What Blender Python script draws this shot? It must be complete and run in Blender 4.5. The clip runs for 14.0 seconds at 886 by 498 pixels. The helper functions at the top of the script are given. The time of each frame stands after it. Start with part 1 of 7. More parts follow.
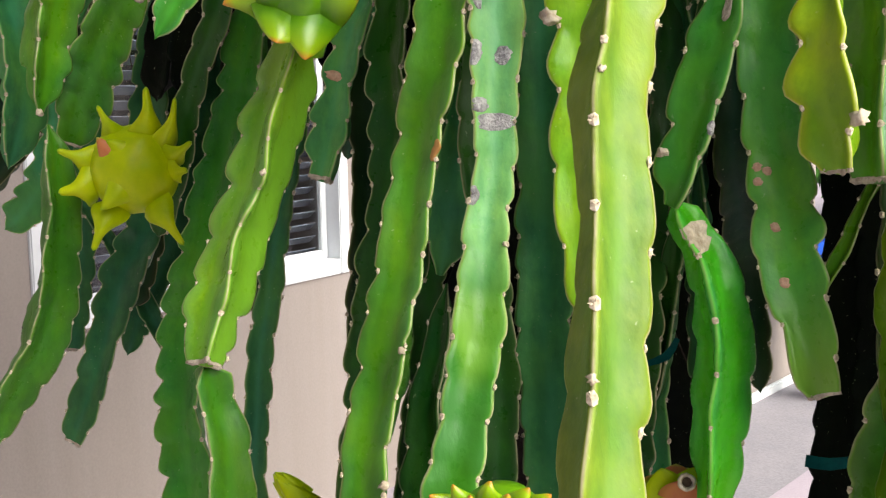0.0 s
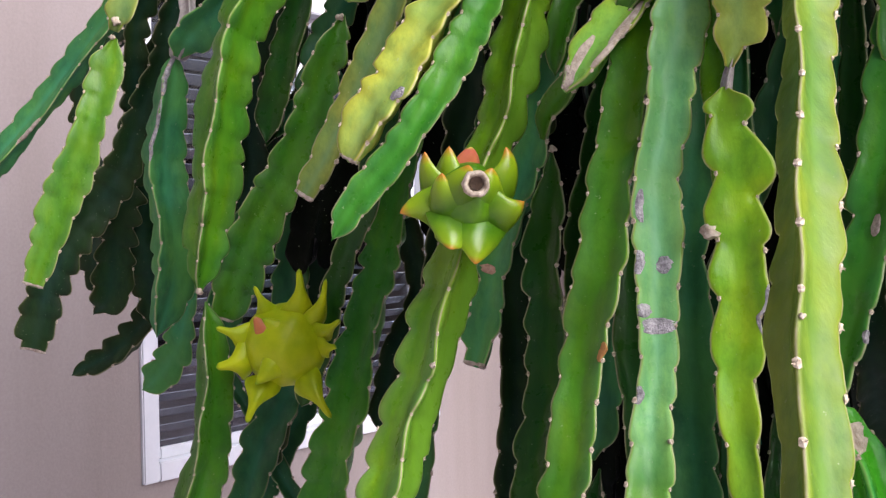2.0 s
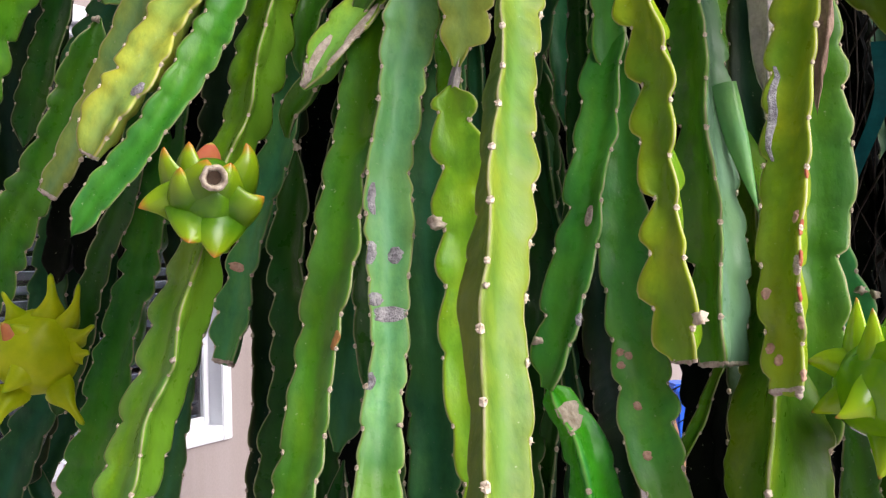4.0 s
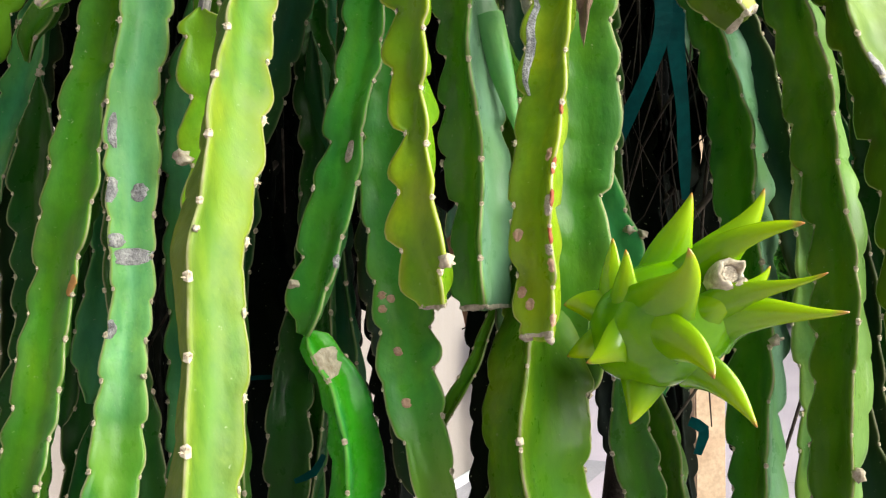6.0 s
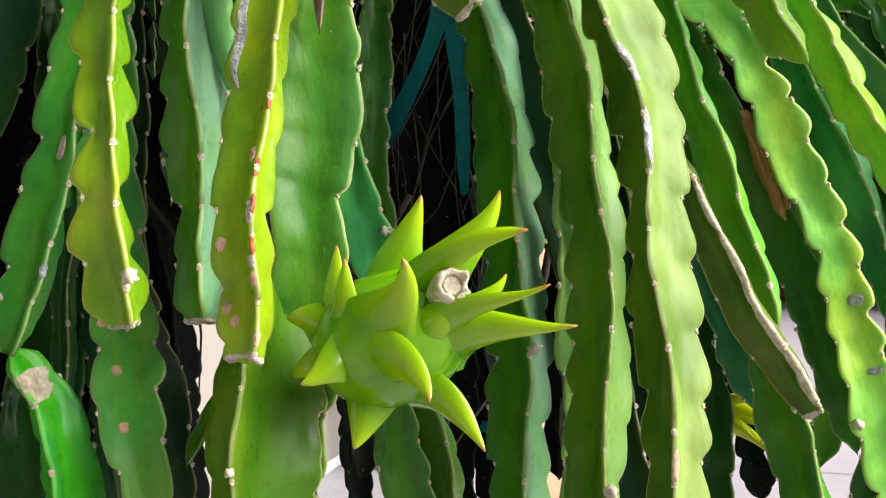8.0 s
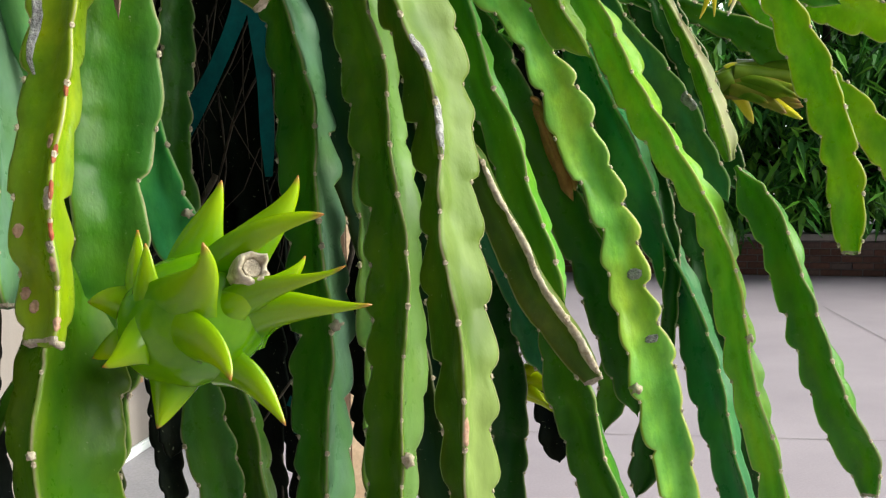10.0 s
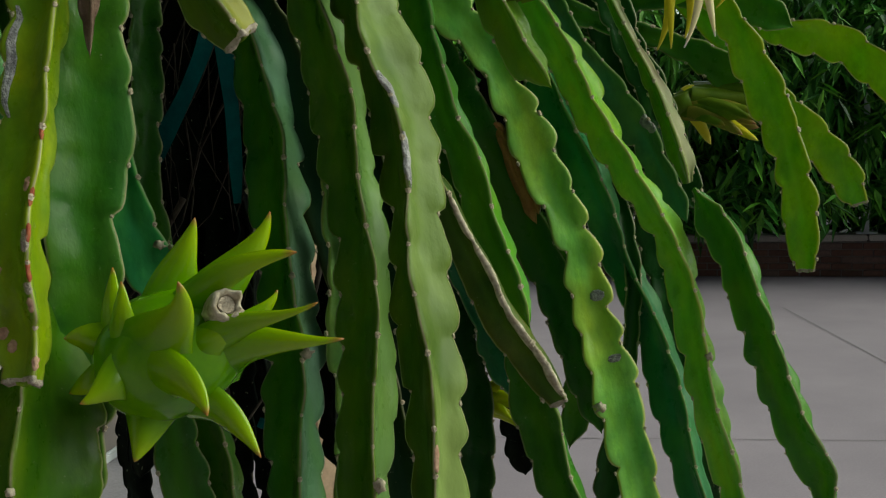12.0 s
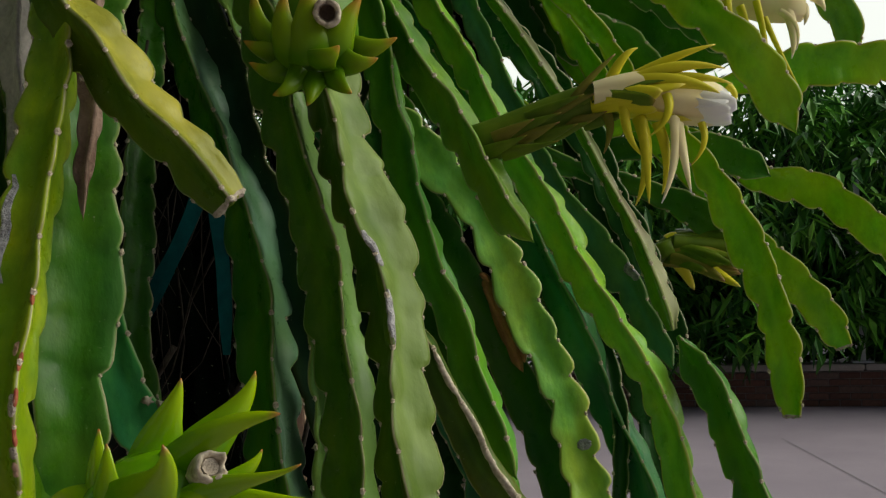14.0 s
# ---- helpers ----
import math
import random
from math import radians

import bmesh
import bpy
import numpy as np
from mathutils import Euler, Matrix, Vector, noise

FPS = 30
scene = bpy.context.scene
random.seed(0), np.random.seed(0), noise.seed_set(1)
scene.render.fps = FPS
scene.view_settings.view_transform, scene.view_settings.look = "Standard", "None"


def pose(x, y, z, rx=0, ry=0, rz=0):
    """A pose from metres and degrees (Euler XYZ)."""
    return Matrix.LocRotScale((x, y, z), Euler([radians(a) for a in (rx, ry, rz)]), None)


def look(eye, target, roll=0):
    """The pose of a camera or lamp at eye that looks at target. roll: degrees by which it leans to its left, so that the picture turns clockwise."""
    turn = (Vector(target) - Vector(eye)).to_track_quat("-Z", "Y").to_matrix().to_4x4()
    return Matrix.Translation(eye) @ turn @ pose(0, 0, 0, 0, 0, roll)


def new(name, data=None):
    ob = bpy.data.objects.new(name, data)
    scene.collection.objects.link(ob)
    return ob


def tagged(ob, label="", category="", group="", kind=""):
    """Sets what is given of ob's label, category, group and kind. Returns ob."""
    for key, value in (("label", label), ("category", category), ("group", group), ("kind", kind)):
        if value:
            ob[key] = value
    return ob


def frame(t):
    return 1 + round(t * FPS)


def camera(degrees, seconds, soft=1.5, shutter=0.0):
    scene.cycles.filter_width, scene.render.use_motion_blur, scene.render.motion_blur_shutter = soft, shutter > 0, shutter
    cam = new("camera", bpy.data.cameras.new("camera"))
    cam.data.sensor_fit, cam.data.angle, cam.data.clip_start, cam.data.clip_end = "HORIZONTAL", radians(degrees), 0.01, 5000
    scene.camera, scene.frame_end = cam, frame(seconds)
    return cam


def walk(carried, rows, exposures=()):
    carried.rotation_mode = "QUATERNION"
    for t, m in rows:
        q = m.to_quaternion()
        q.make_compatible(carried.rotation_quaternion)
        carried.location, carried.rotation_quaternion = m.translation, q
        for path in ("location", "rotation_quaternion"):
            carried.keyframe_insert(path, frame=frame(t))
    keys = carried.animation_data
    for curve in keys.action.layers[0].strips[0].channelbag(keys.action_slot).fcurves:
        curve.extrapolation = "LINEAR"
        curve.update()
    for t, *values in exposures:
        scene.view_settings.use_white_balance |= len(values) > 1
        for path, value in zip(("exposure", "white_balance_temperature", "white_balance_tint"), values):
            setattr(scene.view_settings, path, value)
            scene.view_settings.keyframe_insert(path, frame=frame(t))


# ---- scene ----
cam = camera(43.02, 14.0, soft=1.25)
PATH = [  # seconds, x, y, z, yaw, pitch, roll
    (0.0, 0.0006, -0.0054, 1.5016, 0.42, -7.26, 1.05),
    (0.5, -0.0558, -0.0389, 1.5058, 1.55, -7.22, 1.13),
    (1.0, -0.0814, -0.0505, 1.5083, 2.91, -7.08, 1.16),
    (1.5, -0.0882, -0.0674, 1.5317, 3.48, -5.68, 1.37),
    (2.0, -0.0884, -0.0827, 1.5709, 3.72, -0.62, 1.02),
    (2.5, -0.0836, -0.0955, 1.5777, 3.66, 1.94, 0.96),
    (3.0, -0.0679, -0.1036, 1.5581, 1.51, 2.04, 1.16),
    (3.5, -0.0419, -0.1029, 1.5443, -2.71, 1.55, 1.30),
    (4.0, -0.0186, -0.1077, 1.5363, -5.85, 0.58, 1.37),
    (4.2, -0.0099, -0.1073, 1.5373, -6.79, -0.01, 1.41),
    (6.3, 0.0723, -0.0525, 1.5392, -15.42, -3.22, 1.19),
    (6.5, 0.0794, -0.0489, 1.5412, -16.35, -3.36, 1.21),
    (7.0, 0.1090, -0.0399, 1.5428, -17.94, -3.56, 1.19),
    (7.5, 0.1435, -0.0294, 1.5493, -18.91, -3.81, 1.30),
    (8.0, 0.2011, -0.0170, 1.5508, -19.98, -4.08, 1.37),
    (8.5, 0.2315, -0.0174, 1.5515, -21.63, -4.41, 1.38),
    (9.0, 0.2106, -0.0299, 1.5520, -23.95, -4.77, 1.33),
    (9.2, 0.2002, -0.0374, 1.5540, -25.30, -4.94, 1.19),
    (11.3, 0.1952, -0.0761, 1.5717, -31.40, -6.21, 1.51),
    (11.5, 0.1935, -0.0780, 1.5761, -31.33, -6.14, 1.43),
    (12.0, 0.1830, -0.0753, 1.5845, -31.30, -5.51, 1.57),
    (12.5, 0.1794, -0.0712, 1.5848, -31.39, -4.71, 1.78),
    (13.0, 0.1848, -0.0727, 1.5877, -31.39, -3.71, 1.95),
    (13.5, 0.1906, -0.0830, 1.5987, -31.41, -1.70, 1.89),
    (14.0, 0.1841, -0.0952, 1.6067, -31.49, 1.10, 1.97),
]
walk(cam, [(t, pose(x, y, z, 90 + pitch, roll, yaw)) for t, x, y, z, yaw, pitch, roll in PATH],
     exposures=[(0.0, 0.52, 6550, 4), (1.5, 0.46, 6500, 4), (2.0, 0.30, 5980, 20), (3.0, 0.06, 5820, 25), (4.2, 0.38, 6250, 13), (6.3, 0.55, 6420, -2), (9.2, 0.72, 6430, 0), (11.3, -1.15, 6450, -14), (12.5, -1.17, 6450, -10), (14.0, -1.22, 6550, 0)])
# ---- light ----
world = bpy.data.worlds.new("sky")
scene.world = world
world.use_nodes = True
_n = world.node_tree.nodes
_sky = _n.new("ShaderNodeTexSky")
_sky.sky_type = "NISHITA"
_sky.sun_disc = False
_sky.sun_elevation = radians(36)
_sky.sun_rotation = radians(120)
_sky.air_density, _sky.dust_density, _sky.ozone_density = 0.7, 7.0, 0.0
world.node_tree.links.new(_sky.outputs[0], _n["Background"].inputs[0])
_n["Background"].inputs[1].default_value = 0.082

sun_data = bpy.data.lights.new("sun", "SUN")
sun_data.energy, sun_data.angle, sun_data.color = 5.3, radians(62), (1.0, 0.98, 0.94)
sun = new("sun", sun_data)
sun.matrix_world = look((6.0, -3.8, 5.0), (0, 0, 0))


# ---- materials ----
def mat(name, rough=0.5, metal=0.0):
    m = bpy.data.materials.new(name)
    m.use_nodes = True
    nt = m.node_tree
    b = nt.nodes["Principled BSDF"]
    b.inputs["Roughness"].default_value = rough
    b.inputs["Metallic"].default_value = metal
    return m, nt, b


def node(nt, kind, **vals):
    n = nt.nodes.new(kind)
    for k, v in vals.items():
        n.inputs[k].default_value = v
    return n


def ramp(nt, fac, stops):
    r = nt.nodes.new("ShaderNodeValToRGB")
    el = r.color_ramp.elements
    while len(el) < len(stops):
        el.new(0.5)
    for e, (p, c) in zip(el, stops):
        e.position, e.color = p, (*c, 1) if len(c) == 3 else c
    nt.links.new(fac, r.inputs[0])
    return r


def blend(nt, fac, a, b):
    m = nt.nodes.new("ShaderNodeMix")
    m.data_type = "RGBA"
    for sock, v in ((m.inputs[0], fac), (m.inputs[6], a), (m.inputs[7], b)):
        if isinstance(v, (tuple, float)):
            sock.default_value = (*v, 1) if isinstance(v, tuple) else v
        else:
            nt.links.new(v, sock)
    return m.outputs[2]


def bump(nt, b, height, strength, distance):
    n = node(nt, "ShaderNodeBump", Strength=strength, Distance=distance)
    nt.links.new(height, n.inputs["Height"])
    nt.links.new(n.outputs[0], b.inputs["Normal"])


def coords(nt, scale=(1, 1, 1), kind="Object"):
    t = nt.nodes.new("ShaderNodeTexCoord")
    m = nt.nodes.new("ShaderNodeMapping")
    m.inputs["Scale"].default_value = scale
    nt.links.new(t.outputs[kind], m.inputs[0])
    return m.outputs[0]


def noise_tex(nt, vec, scale, detail=4.0, rough=0.6):
    n = node(nt, "ShaderNodeTexNoise", Scale=scale, Detail=detail, Roughness=rough)
    nt.links.new(vec, n.inputs["Vector"])
    return n.outputs[0]


def speckled(name, c1, c2, scale, rough=0.6, fine=120.0, depth=0.0005, strength=0.4, shine=0.5, graininess=0.7, drips=False):
    """A plain rough surface: two tones in broad patches, a fine grain and relief."""
    m, nt, b = mat(name, rough)
    v = coords(nt)
    base = ramp(nt, noise_tex(nt, coords(nt, (3, 3, 0.3)) if drips else v, scale, 5), [(0.3, c1), (0.7, c2)])
    grain = noise_tex(nt, v, fine, 3)
    g = ramp(nt, grain, [(0.3, (0.75, 0.75, 0.75)), (0.7, (1.15, 1.15, 1.15))])
    mul = nt.nodes.new("ShaderNodeMix")
    mul.data_type, mul.blend_type = "RGBA", "MULTIPLY"
    mul.inputs[0].default_value = graininess
    nt.links.new(base.outputs[0], mul.inputs[6])
    nt.links.new(g.outputs[0], mul.inputs[7])
    nt.links.new(mul.outputs[2], b.inputs["Base Color"])
    b.inputs["Specular IOR Level"].default_value = shine
    bump(nt, b, grain, strength, depth)
    return m


CORK = (0.47, 0.41, 0.27)
STRENGTH = {"dark": 0.7, "dkgreen": 0.72, "inner": 0.2, "bright": 0.37, "olive3": 0.7, "olive": 0.98, "dkgreen2": 1.5, "palegreen": 1.8, "green5": 1.6, "sunpale": 0.34, "open": 1.55, "green6": 1.0, "olivedim": 1.0,
            "yellow": 0.82, "yellow2": 0.85, "lime": 0.8, "pale2": 1.35, "pale": 0.6, "pale3": 0.5, "bluegreen2": 1.45, "olive2": 0.95, "green4": 1.0, "green2": 1.1,
            "teal2": 1.1, "seafoam": 1.15, "oliveyellow": 0.8, "midgreen": 1.0, "dim": 1.7, "green": 1.3, "bluegreen": 1.6}


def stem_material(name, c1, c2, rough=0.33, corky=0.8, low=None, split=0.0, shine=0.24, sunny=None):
    """Waxy cactus skin: length-wise streaks, small pale specks, a corky line along each rib. low: the younger tone
    below the height split;
    sunny: bleaching and brighter light painted as one paler tone on the flank that looks to the open driveway."""
    lum = max(c2)
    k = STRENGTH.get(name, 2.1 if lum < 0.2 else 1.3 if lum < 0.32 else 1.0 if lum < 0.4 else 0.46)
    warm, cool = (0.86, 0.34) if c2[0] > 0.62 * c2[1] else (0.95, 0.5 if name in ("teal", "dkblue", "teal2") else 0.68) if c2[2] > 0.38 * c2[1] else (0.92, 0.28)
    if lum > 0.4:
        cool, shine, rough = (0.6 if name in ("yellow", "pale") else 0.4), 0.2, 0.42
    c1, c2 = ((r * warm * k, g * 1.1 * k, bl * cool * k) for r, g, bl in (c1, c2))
    m, nt, b = mat("skin_" + name, rough)
    v = coords(nt)
    streak = noise_tex(nt, coords(nt, (1, 1, 0.25)), 26, 4)
    tone = ramp(nt, streak, [(0.32, c1), (0.68, c2)]).outputs[0]
    bloom = ramp(nt, noise_tex(nt, coords(nt, (1, 1, 0.4)), 22, 3), [(0.46, (0, 0, 0)), (0.68, (0.6, 0.6, 0.6))])
    tone = blend(nt, bloom.outputs[0], tone, (c2[0] * 0.62, c2[1] * 0.95, min(0.25, c2[2] * 1.35 + 0.004)))
    blotch = ramp(nt, noise_tex(nt, v, 9, 3), [(0.33, (0.55, 0.78, 0.85)), (0.5, (0.95, 1.0, 0.9)), (0.67, (1.5, 1.16, 0.65))])
    mul = nt.nodes.new("ShaderNodeMix")
    mul.data_type, mul.blend_type = "RGBA", "MULTIPLY"
    mul.inputs[0].default_value = 0.9
    nt.links.new(tone, mul.inputs[6])
    nt.links.new(blotch.outputs[0], mul.inputs[7])
    grain = ramp(nt, noise_tex(nt, coords(nt, (1, 1, 0.6)), 75, 4, 0.7), [(0.34, (0.66, 0.74, 0.8)), (0.52, (1, 1, 1)), (0.68, (1.28, 1.2, 1.05))])
    fine = nt.nodes.new("ShaderNodeMix")
    fine.data_type, fine.blend_type = "RGBA", "MULTIPLY"
    fine.inputs[0].default_value = 0.85
    nt.links.new(mul.outputs[2], fine.inputs[6])
    nt.links.new(grain.outputs[0], fine.inputs[7])
    specks = ramp(nt, noise_tex(nt, v, 230, 2), [(0.70, (0, 0, 0)), (0.76, (0.5, 0.5, 0.5))])
    tone = blend(nt, specks.outputs[0], fine.outputs[2], (0.42, 0.46, 0.30))
    pits = ramp(nt, noise_tex(nt, v, 95, 3, 0.7), [(0.70, (0, 0, 0)), (0.78, (0.55, 0.55, 0.55))])
    tone = blend(nt, pits.outputs[0], tone, (c1[0] * 0.9 + 0.02, c1[1] * 0.55, c1[2] * 0.6))
    rib = nt.nodes.new("ShaderNodeAttribute")
    rib.attribute_name = "rib"

    def along(stops, scale):
        """A share that follows the section from groove to rib, broken up by noise."""
        f = ramp(nt, rib.outputs["Fac"], stops)
        n = ramp(nt, noise_tex(nt, coords(nt, (1, 1, 0.3)), scale, 3), [(0.35, (0.35, 0.35, 0.35)), (0.62, (1, 1, 1))])
        x = node(nt, "ShaderNodeMath")
        x.operation = "MULTIPLY"
        nt.links.new(f.outputs[0], x.inputs[0])
        nt.links.new(n.outputs[0], x.inputs[1])
        return x.outputs[0]

    if name != "inner":
        tone = blend(nt, along([(0.0, (0.75,) * 3), (0.22, (0.12,) * 3), (0.4, (0, 0, 0))], 14), tone, (c2[0] * 0.85, c2[1] * 1.1, c2[2] * 1.6 + (0.012 if cool > 0.5 else 0.004)))
        tone = blend(nt, along([(0.28, (0, 0, 0)), (0.5, (0.6,) * 3)], 18), tone, (c1[0] * 1.5 + 0.02, c1[1] * 1.05, c1[2] * 0.6))
    if c2[2] < 0.6 * c2[1] and lum < 0.36 and name not in ("inner", "dark", "olive3", "olivedim"):
        # a bluish waxy bloom towards the margins, in long patches
        tone = blend(nt, along([(0.2, (0, 0, 0)), (0.36, (0.22,) * 3), (0.56, (0.38,) * 3)], 7), tone, (c2[0] * 0.75, c2[1] * 1.12, c2[1] * 0.42))
    if low:
        low_mix = ramp(nt, noise_tex(nt, coords(nt, (1, 1, 0.3)), 20, 4), [(0.3, tuple(0.8 * q for q in low)), (0.7, tuple(1.25 * q for q in low))]).outputs[0]
        sep = nt.nodes.new("ShaderNodeSeparateXYZ")
        nt.links.new(v, sep.inputs[0])
        r = nt.nodes.new("ShaderNodeMapRange")
        r.inputs["From Min"].default_value, r.inputs["From Max"].default_value = split - 0.035, split + 0.035
        nt.links.new(sep.outputs[2], r.inputs[0])
        tone = blend(nt, r.outputs[0], low_mix, tone)
    # one flank painted lighter, its sunlight and sky sheen set in the colour
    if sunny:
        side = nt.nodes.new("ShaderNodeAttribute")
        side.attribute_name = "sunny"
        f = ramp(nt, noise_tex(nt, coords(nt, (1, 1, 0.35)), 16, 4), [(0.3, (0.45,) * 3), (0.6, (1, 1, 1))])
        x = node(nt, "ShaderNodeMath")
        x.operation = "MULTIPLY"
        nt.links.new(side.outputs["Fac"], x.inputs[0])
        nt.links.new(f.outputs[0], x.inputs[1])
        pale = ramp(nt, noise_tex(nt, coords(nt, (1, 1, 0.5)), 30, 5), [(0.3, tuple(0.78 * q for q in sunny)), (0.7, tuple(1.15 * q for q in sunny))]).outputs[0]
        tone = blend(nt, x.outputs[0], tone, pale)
    if name != "inner":
        # broad yellowing in cloudy patches and a golden line beside the corky margin
        cloud = ramp(nt, noise_tex(nt, coords(nt, (1, 1, 0.55)), 12, 2), [(0.50, (0, 0, 0)), (0.66, (0.42,) * 3)])
        tone = blend(nt, cloud.outputs[0], tone, (min(0.6, c2[0] * 1.35 + 0.005), min(0.6, c2[1] * 1.15), c2[2] * 0.6))
        shade = ramp(nt, noise_tex(nt, coords(nt, (1, 1, 0.4)), 10, 2), [(0.36, (0.45,) * 3), (0.47, (0, 0, 0))])
        tone = blend(nt, shade.outputs[0], tone, (c1[0] * 0.55, c1[1] * 0.72, c1[2] * 0.8))
        tone = blend(nt, along([(0.52, (0, 0, 0)), (0.72, (0.7,) * 3)], 9), tone, (min(0.55, c2[0] * 1.6 + 0.02), min(0.55, c2[1] * 1.35 + 0.02), c2[2] * 0.7))
    worn = node(nt, "ShaderNodeMath")
    worn.operation = "MULTIPLY"
    line = ramp(nt, rib.outputs["Fac"], [(0.70, (0, 0, 0)), (0.97, (1, 1, 1))])
    nt.links.new(line.outputs[0], worn.inputs[0])
    w2 = ramp(nt, noise_tex(nt, v, 45, 3), [(0.34, (corky * 0.3,) * 3), (0.56, (corky,) * 3)])
    nt.links.new(w2.outputs[0], worn.inputs[1])
    tone = blend(nt, worn.outputs[0], tone, CORK)
    nt.links.new(tone, b.inputs["Base Color"])
    rr = ramp(nt, noise_tex(nt, v, 60, 3), [(0.3, (rough - 0.1,) * 3), (0.7, (rough + 0.14,) * 3)])
    nt.links.new(rr.outputs[0], b.inputs["Roughness"])
    b.inputs["Specular IOR Level"].default_value = shine
    mix_h = noise_tex(nt, coords(nt, (1, 1, 0.55)), 30, 6, 0.5)
    bump(nt, b, mix_h, 0.75, 0.004)
    return m


SKIN = {
    # deepened skin for the back stems, their shade put into the colour
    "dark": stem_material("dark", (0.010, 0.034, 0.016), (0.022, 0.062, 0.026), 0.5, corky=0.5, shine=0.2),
    # stem skin taken near black, the plant's inner shade held in its colour
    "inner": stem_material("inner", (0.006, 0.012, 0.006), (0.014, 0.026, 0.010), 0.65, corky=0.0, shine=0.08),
    "dkgreen": stem_material("dkgreen", (0.014, 0.062, 0.02), (0.03, 0.115, 0.032)),
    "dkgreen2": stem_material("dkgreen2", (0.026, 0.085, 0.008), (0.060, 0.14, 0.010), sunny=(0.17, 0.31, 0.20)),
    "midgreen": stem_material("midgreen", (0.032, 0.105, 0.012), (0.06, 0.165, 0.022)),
    # dim: shade between the front stems mixed into the skin tone
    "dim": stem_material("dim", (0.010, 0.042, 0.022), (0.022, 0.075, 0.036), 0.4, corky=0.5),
    "olivedim": stem_material("olivedim", (0.05, 0.075, 0.006), (0.09, 0.12, 0.012), 0.4),
    "dkblue": stem_material("dkblue", (0.014, 0.062, 0.042), (0.03, 0.105, 0.062)),
    "bluegreen": stem_material("bluegreen", (0.022, 0.088, 0.05), (0.05, 0.16, 0.075), 0.46),
    "bluegreen2": stem_material("bluegreen2", (0.06, 0.16, 0.08), (0.115, 0.25, 0.125), 0.46),
    "teal": stem_material("teal", (0.022, 0.11, 0.068), (0.05, 0.19, 0.11), 0.46),
    "teal2": stem_material("teal2", (0.05, 0.16, 0.06), (0.09, 0.25, 0.085), low=(0.14, 0.30, 0.03), split=1.33),
    "seafoam": stem_material("seafoam", (0.125, 0.265, 0.12), (0.19, 0.35, 0.16), low=(0.032, 0.155, 0.004), split=1.37),
    "green": stem_material("green", (0.065, 0.18, 0.010), (0.12, 0.26, 0.018), 0.38),
    "green2": stem_material("green2", (0.035, 0.15, 0.045), (0.07, 0.22, 0.05)),
    "green3": stem_material("green3", (0.03, 0.20, 0.012), (0.07, 0.29, 0.03), 0.28, corky=0.3),
    "green4": stem_material("green4", (0.05, 0.15, 0.010), (0.10, 0.22, 0.018)),
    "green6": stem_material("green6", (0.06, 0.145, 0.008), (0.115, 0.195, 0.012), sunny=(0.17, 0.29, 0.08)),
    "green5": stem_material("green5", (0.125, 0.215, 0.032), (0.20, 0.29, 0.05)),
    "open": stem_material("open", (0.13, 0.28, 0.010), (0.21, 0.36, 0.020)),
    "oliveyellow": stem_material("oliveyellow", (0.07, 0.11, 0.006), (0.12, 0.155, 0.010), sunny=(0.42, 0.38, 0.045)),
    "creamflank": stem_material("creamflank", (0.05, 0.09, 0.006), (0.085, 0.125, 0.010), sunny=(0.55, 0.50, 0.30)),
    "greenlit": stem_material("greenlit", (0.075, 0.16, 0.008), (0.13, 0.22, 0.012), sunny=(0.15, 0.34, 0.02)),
    "lime": stem_material("lime", (0.14, 0.27, 0.022), (0.21, 0.35, 0.04)),
    "lime2": stem_material("lime2", (0.13, 0.28, 0.02), (0.26, 0.38, 0.035)),
    "yellow": stem_material("yellow", (0.32, 0.37, 0.10), (0.50, 0.50, 0.17)),
    "yellow2": stem_material("yellow2", (0.20, 0.30, 0.02), (0.34, 0.38, 0.035)),
    "bright": stem_material("bright", (0.28, 0.42, 0.08), (0.40, 0.51, 0.15), 0.4),
    "olive": stem_material("olive", (0.17, 0.24, 0.012), (0.25, 0.29, 0.02)),
    "olive2": stem_material("olive2", (0.07, 0.17, 0.02), (0.12, 0.23, 0.03)),
    "olive3": stem_material("olive3", (0.075, 0.17, 0.012), (0.16, 0.25, 0.016)),
    "pale": stem_material("pale", (0.22, 0.33, 0.14), (0.40, 0.44, 0.20)),
    "pale2": stem_material("pale2", (0.16, 0.29, 0.09), (0.26, 0.37, 0.14), corky=0.95),
    "pale3": stem_material("pale3", (0.10, 0.27, 0.05), (0.16, 0.35, 0.075)),
    "palegreen": stem_material("palegreen", (0.14, 0.25, 0.085), (0.23, 0.33, 0.135)),
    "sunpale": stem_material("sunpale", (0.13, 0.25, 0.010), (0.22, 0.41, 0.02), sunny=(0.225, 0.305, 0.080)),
    "grey": stem_material("grey", (0.14, 0.22, 0.14), (0.25, 0.32, 0.22)),
    "wood": speckled("grey_wood", (0.30, 0.27, 0.25), (0.58, 0.53, 0.49), 30, 0.85, 220, 0.002, 0.8),
    "drywood": speckled("dry_wood", (0.16, 0.09, 0.06), (0.40, 0.28, 0.21), 30, 0.8, 220, 0.002, 0.8),
}
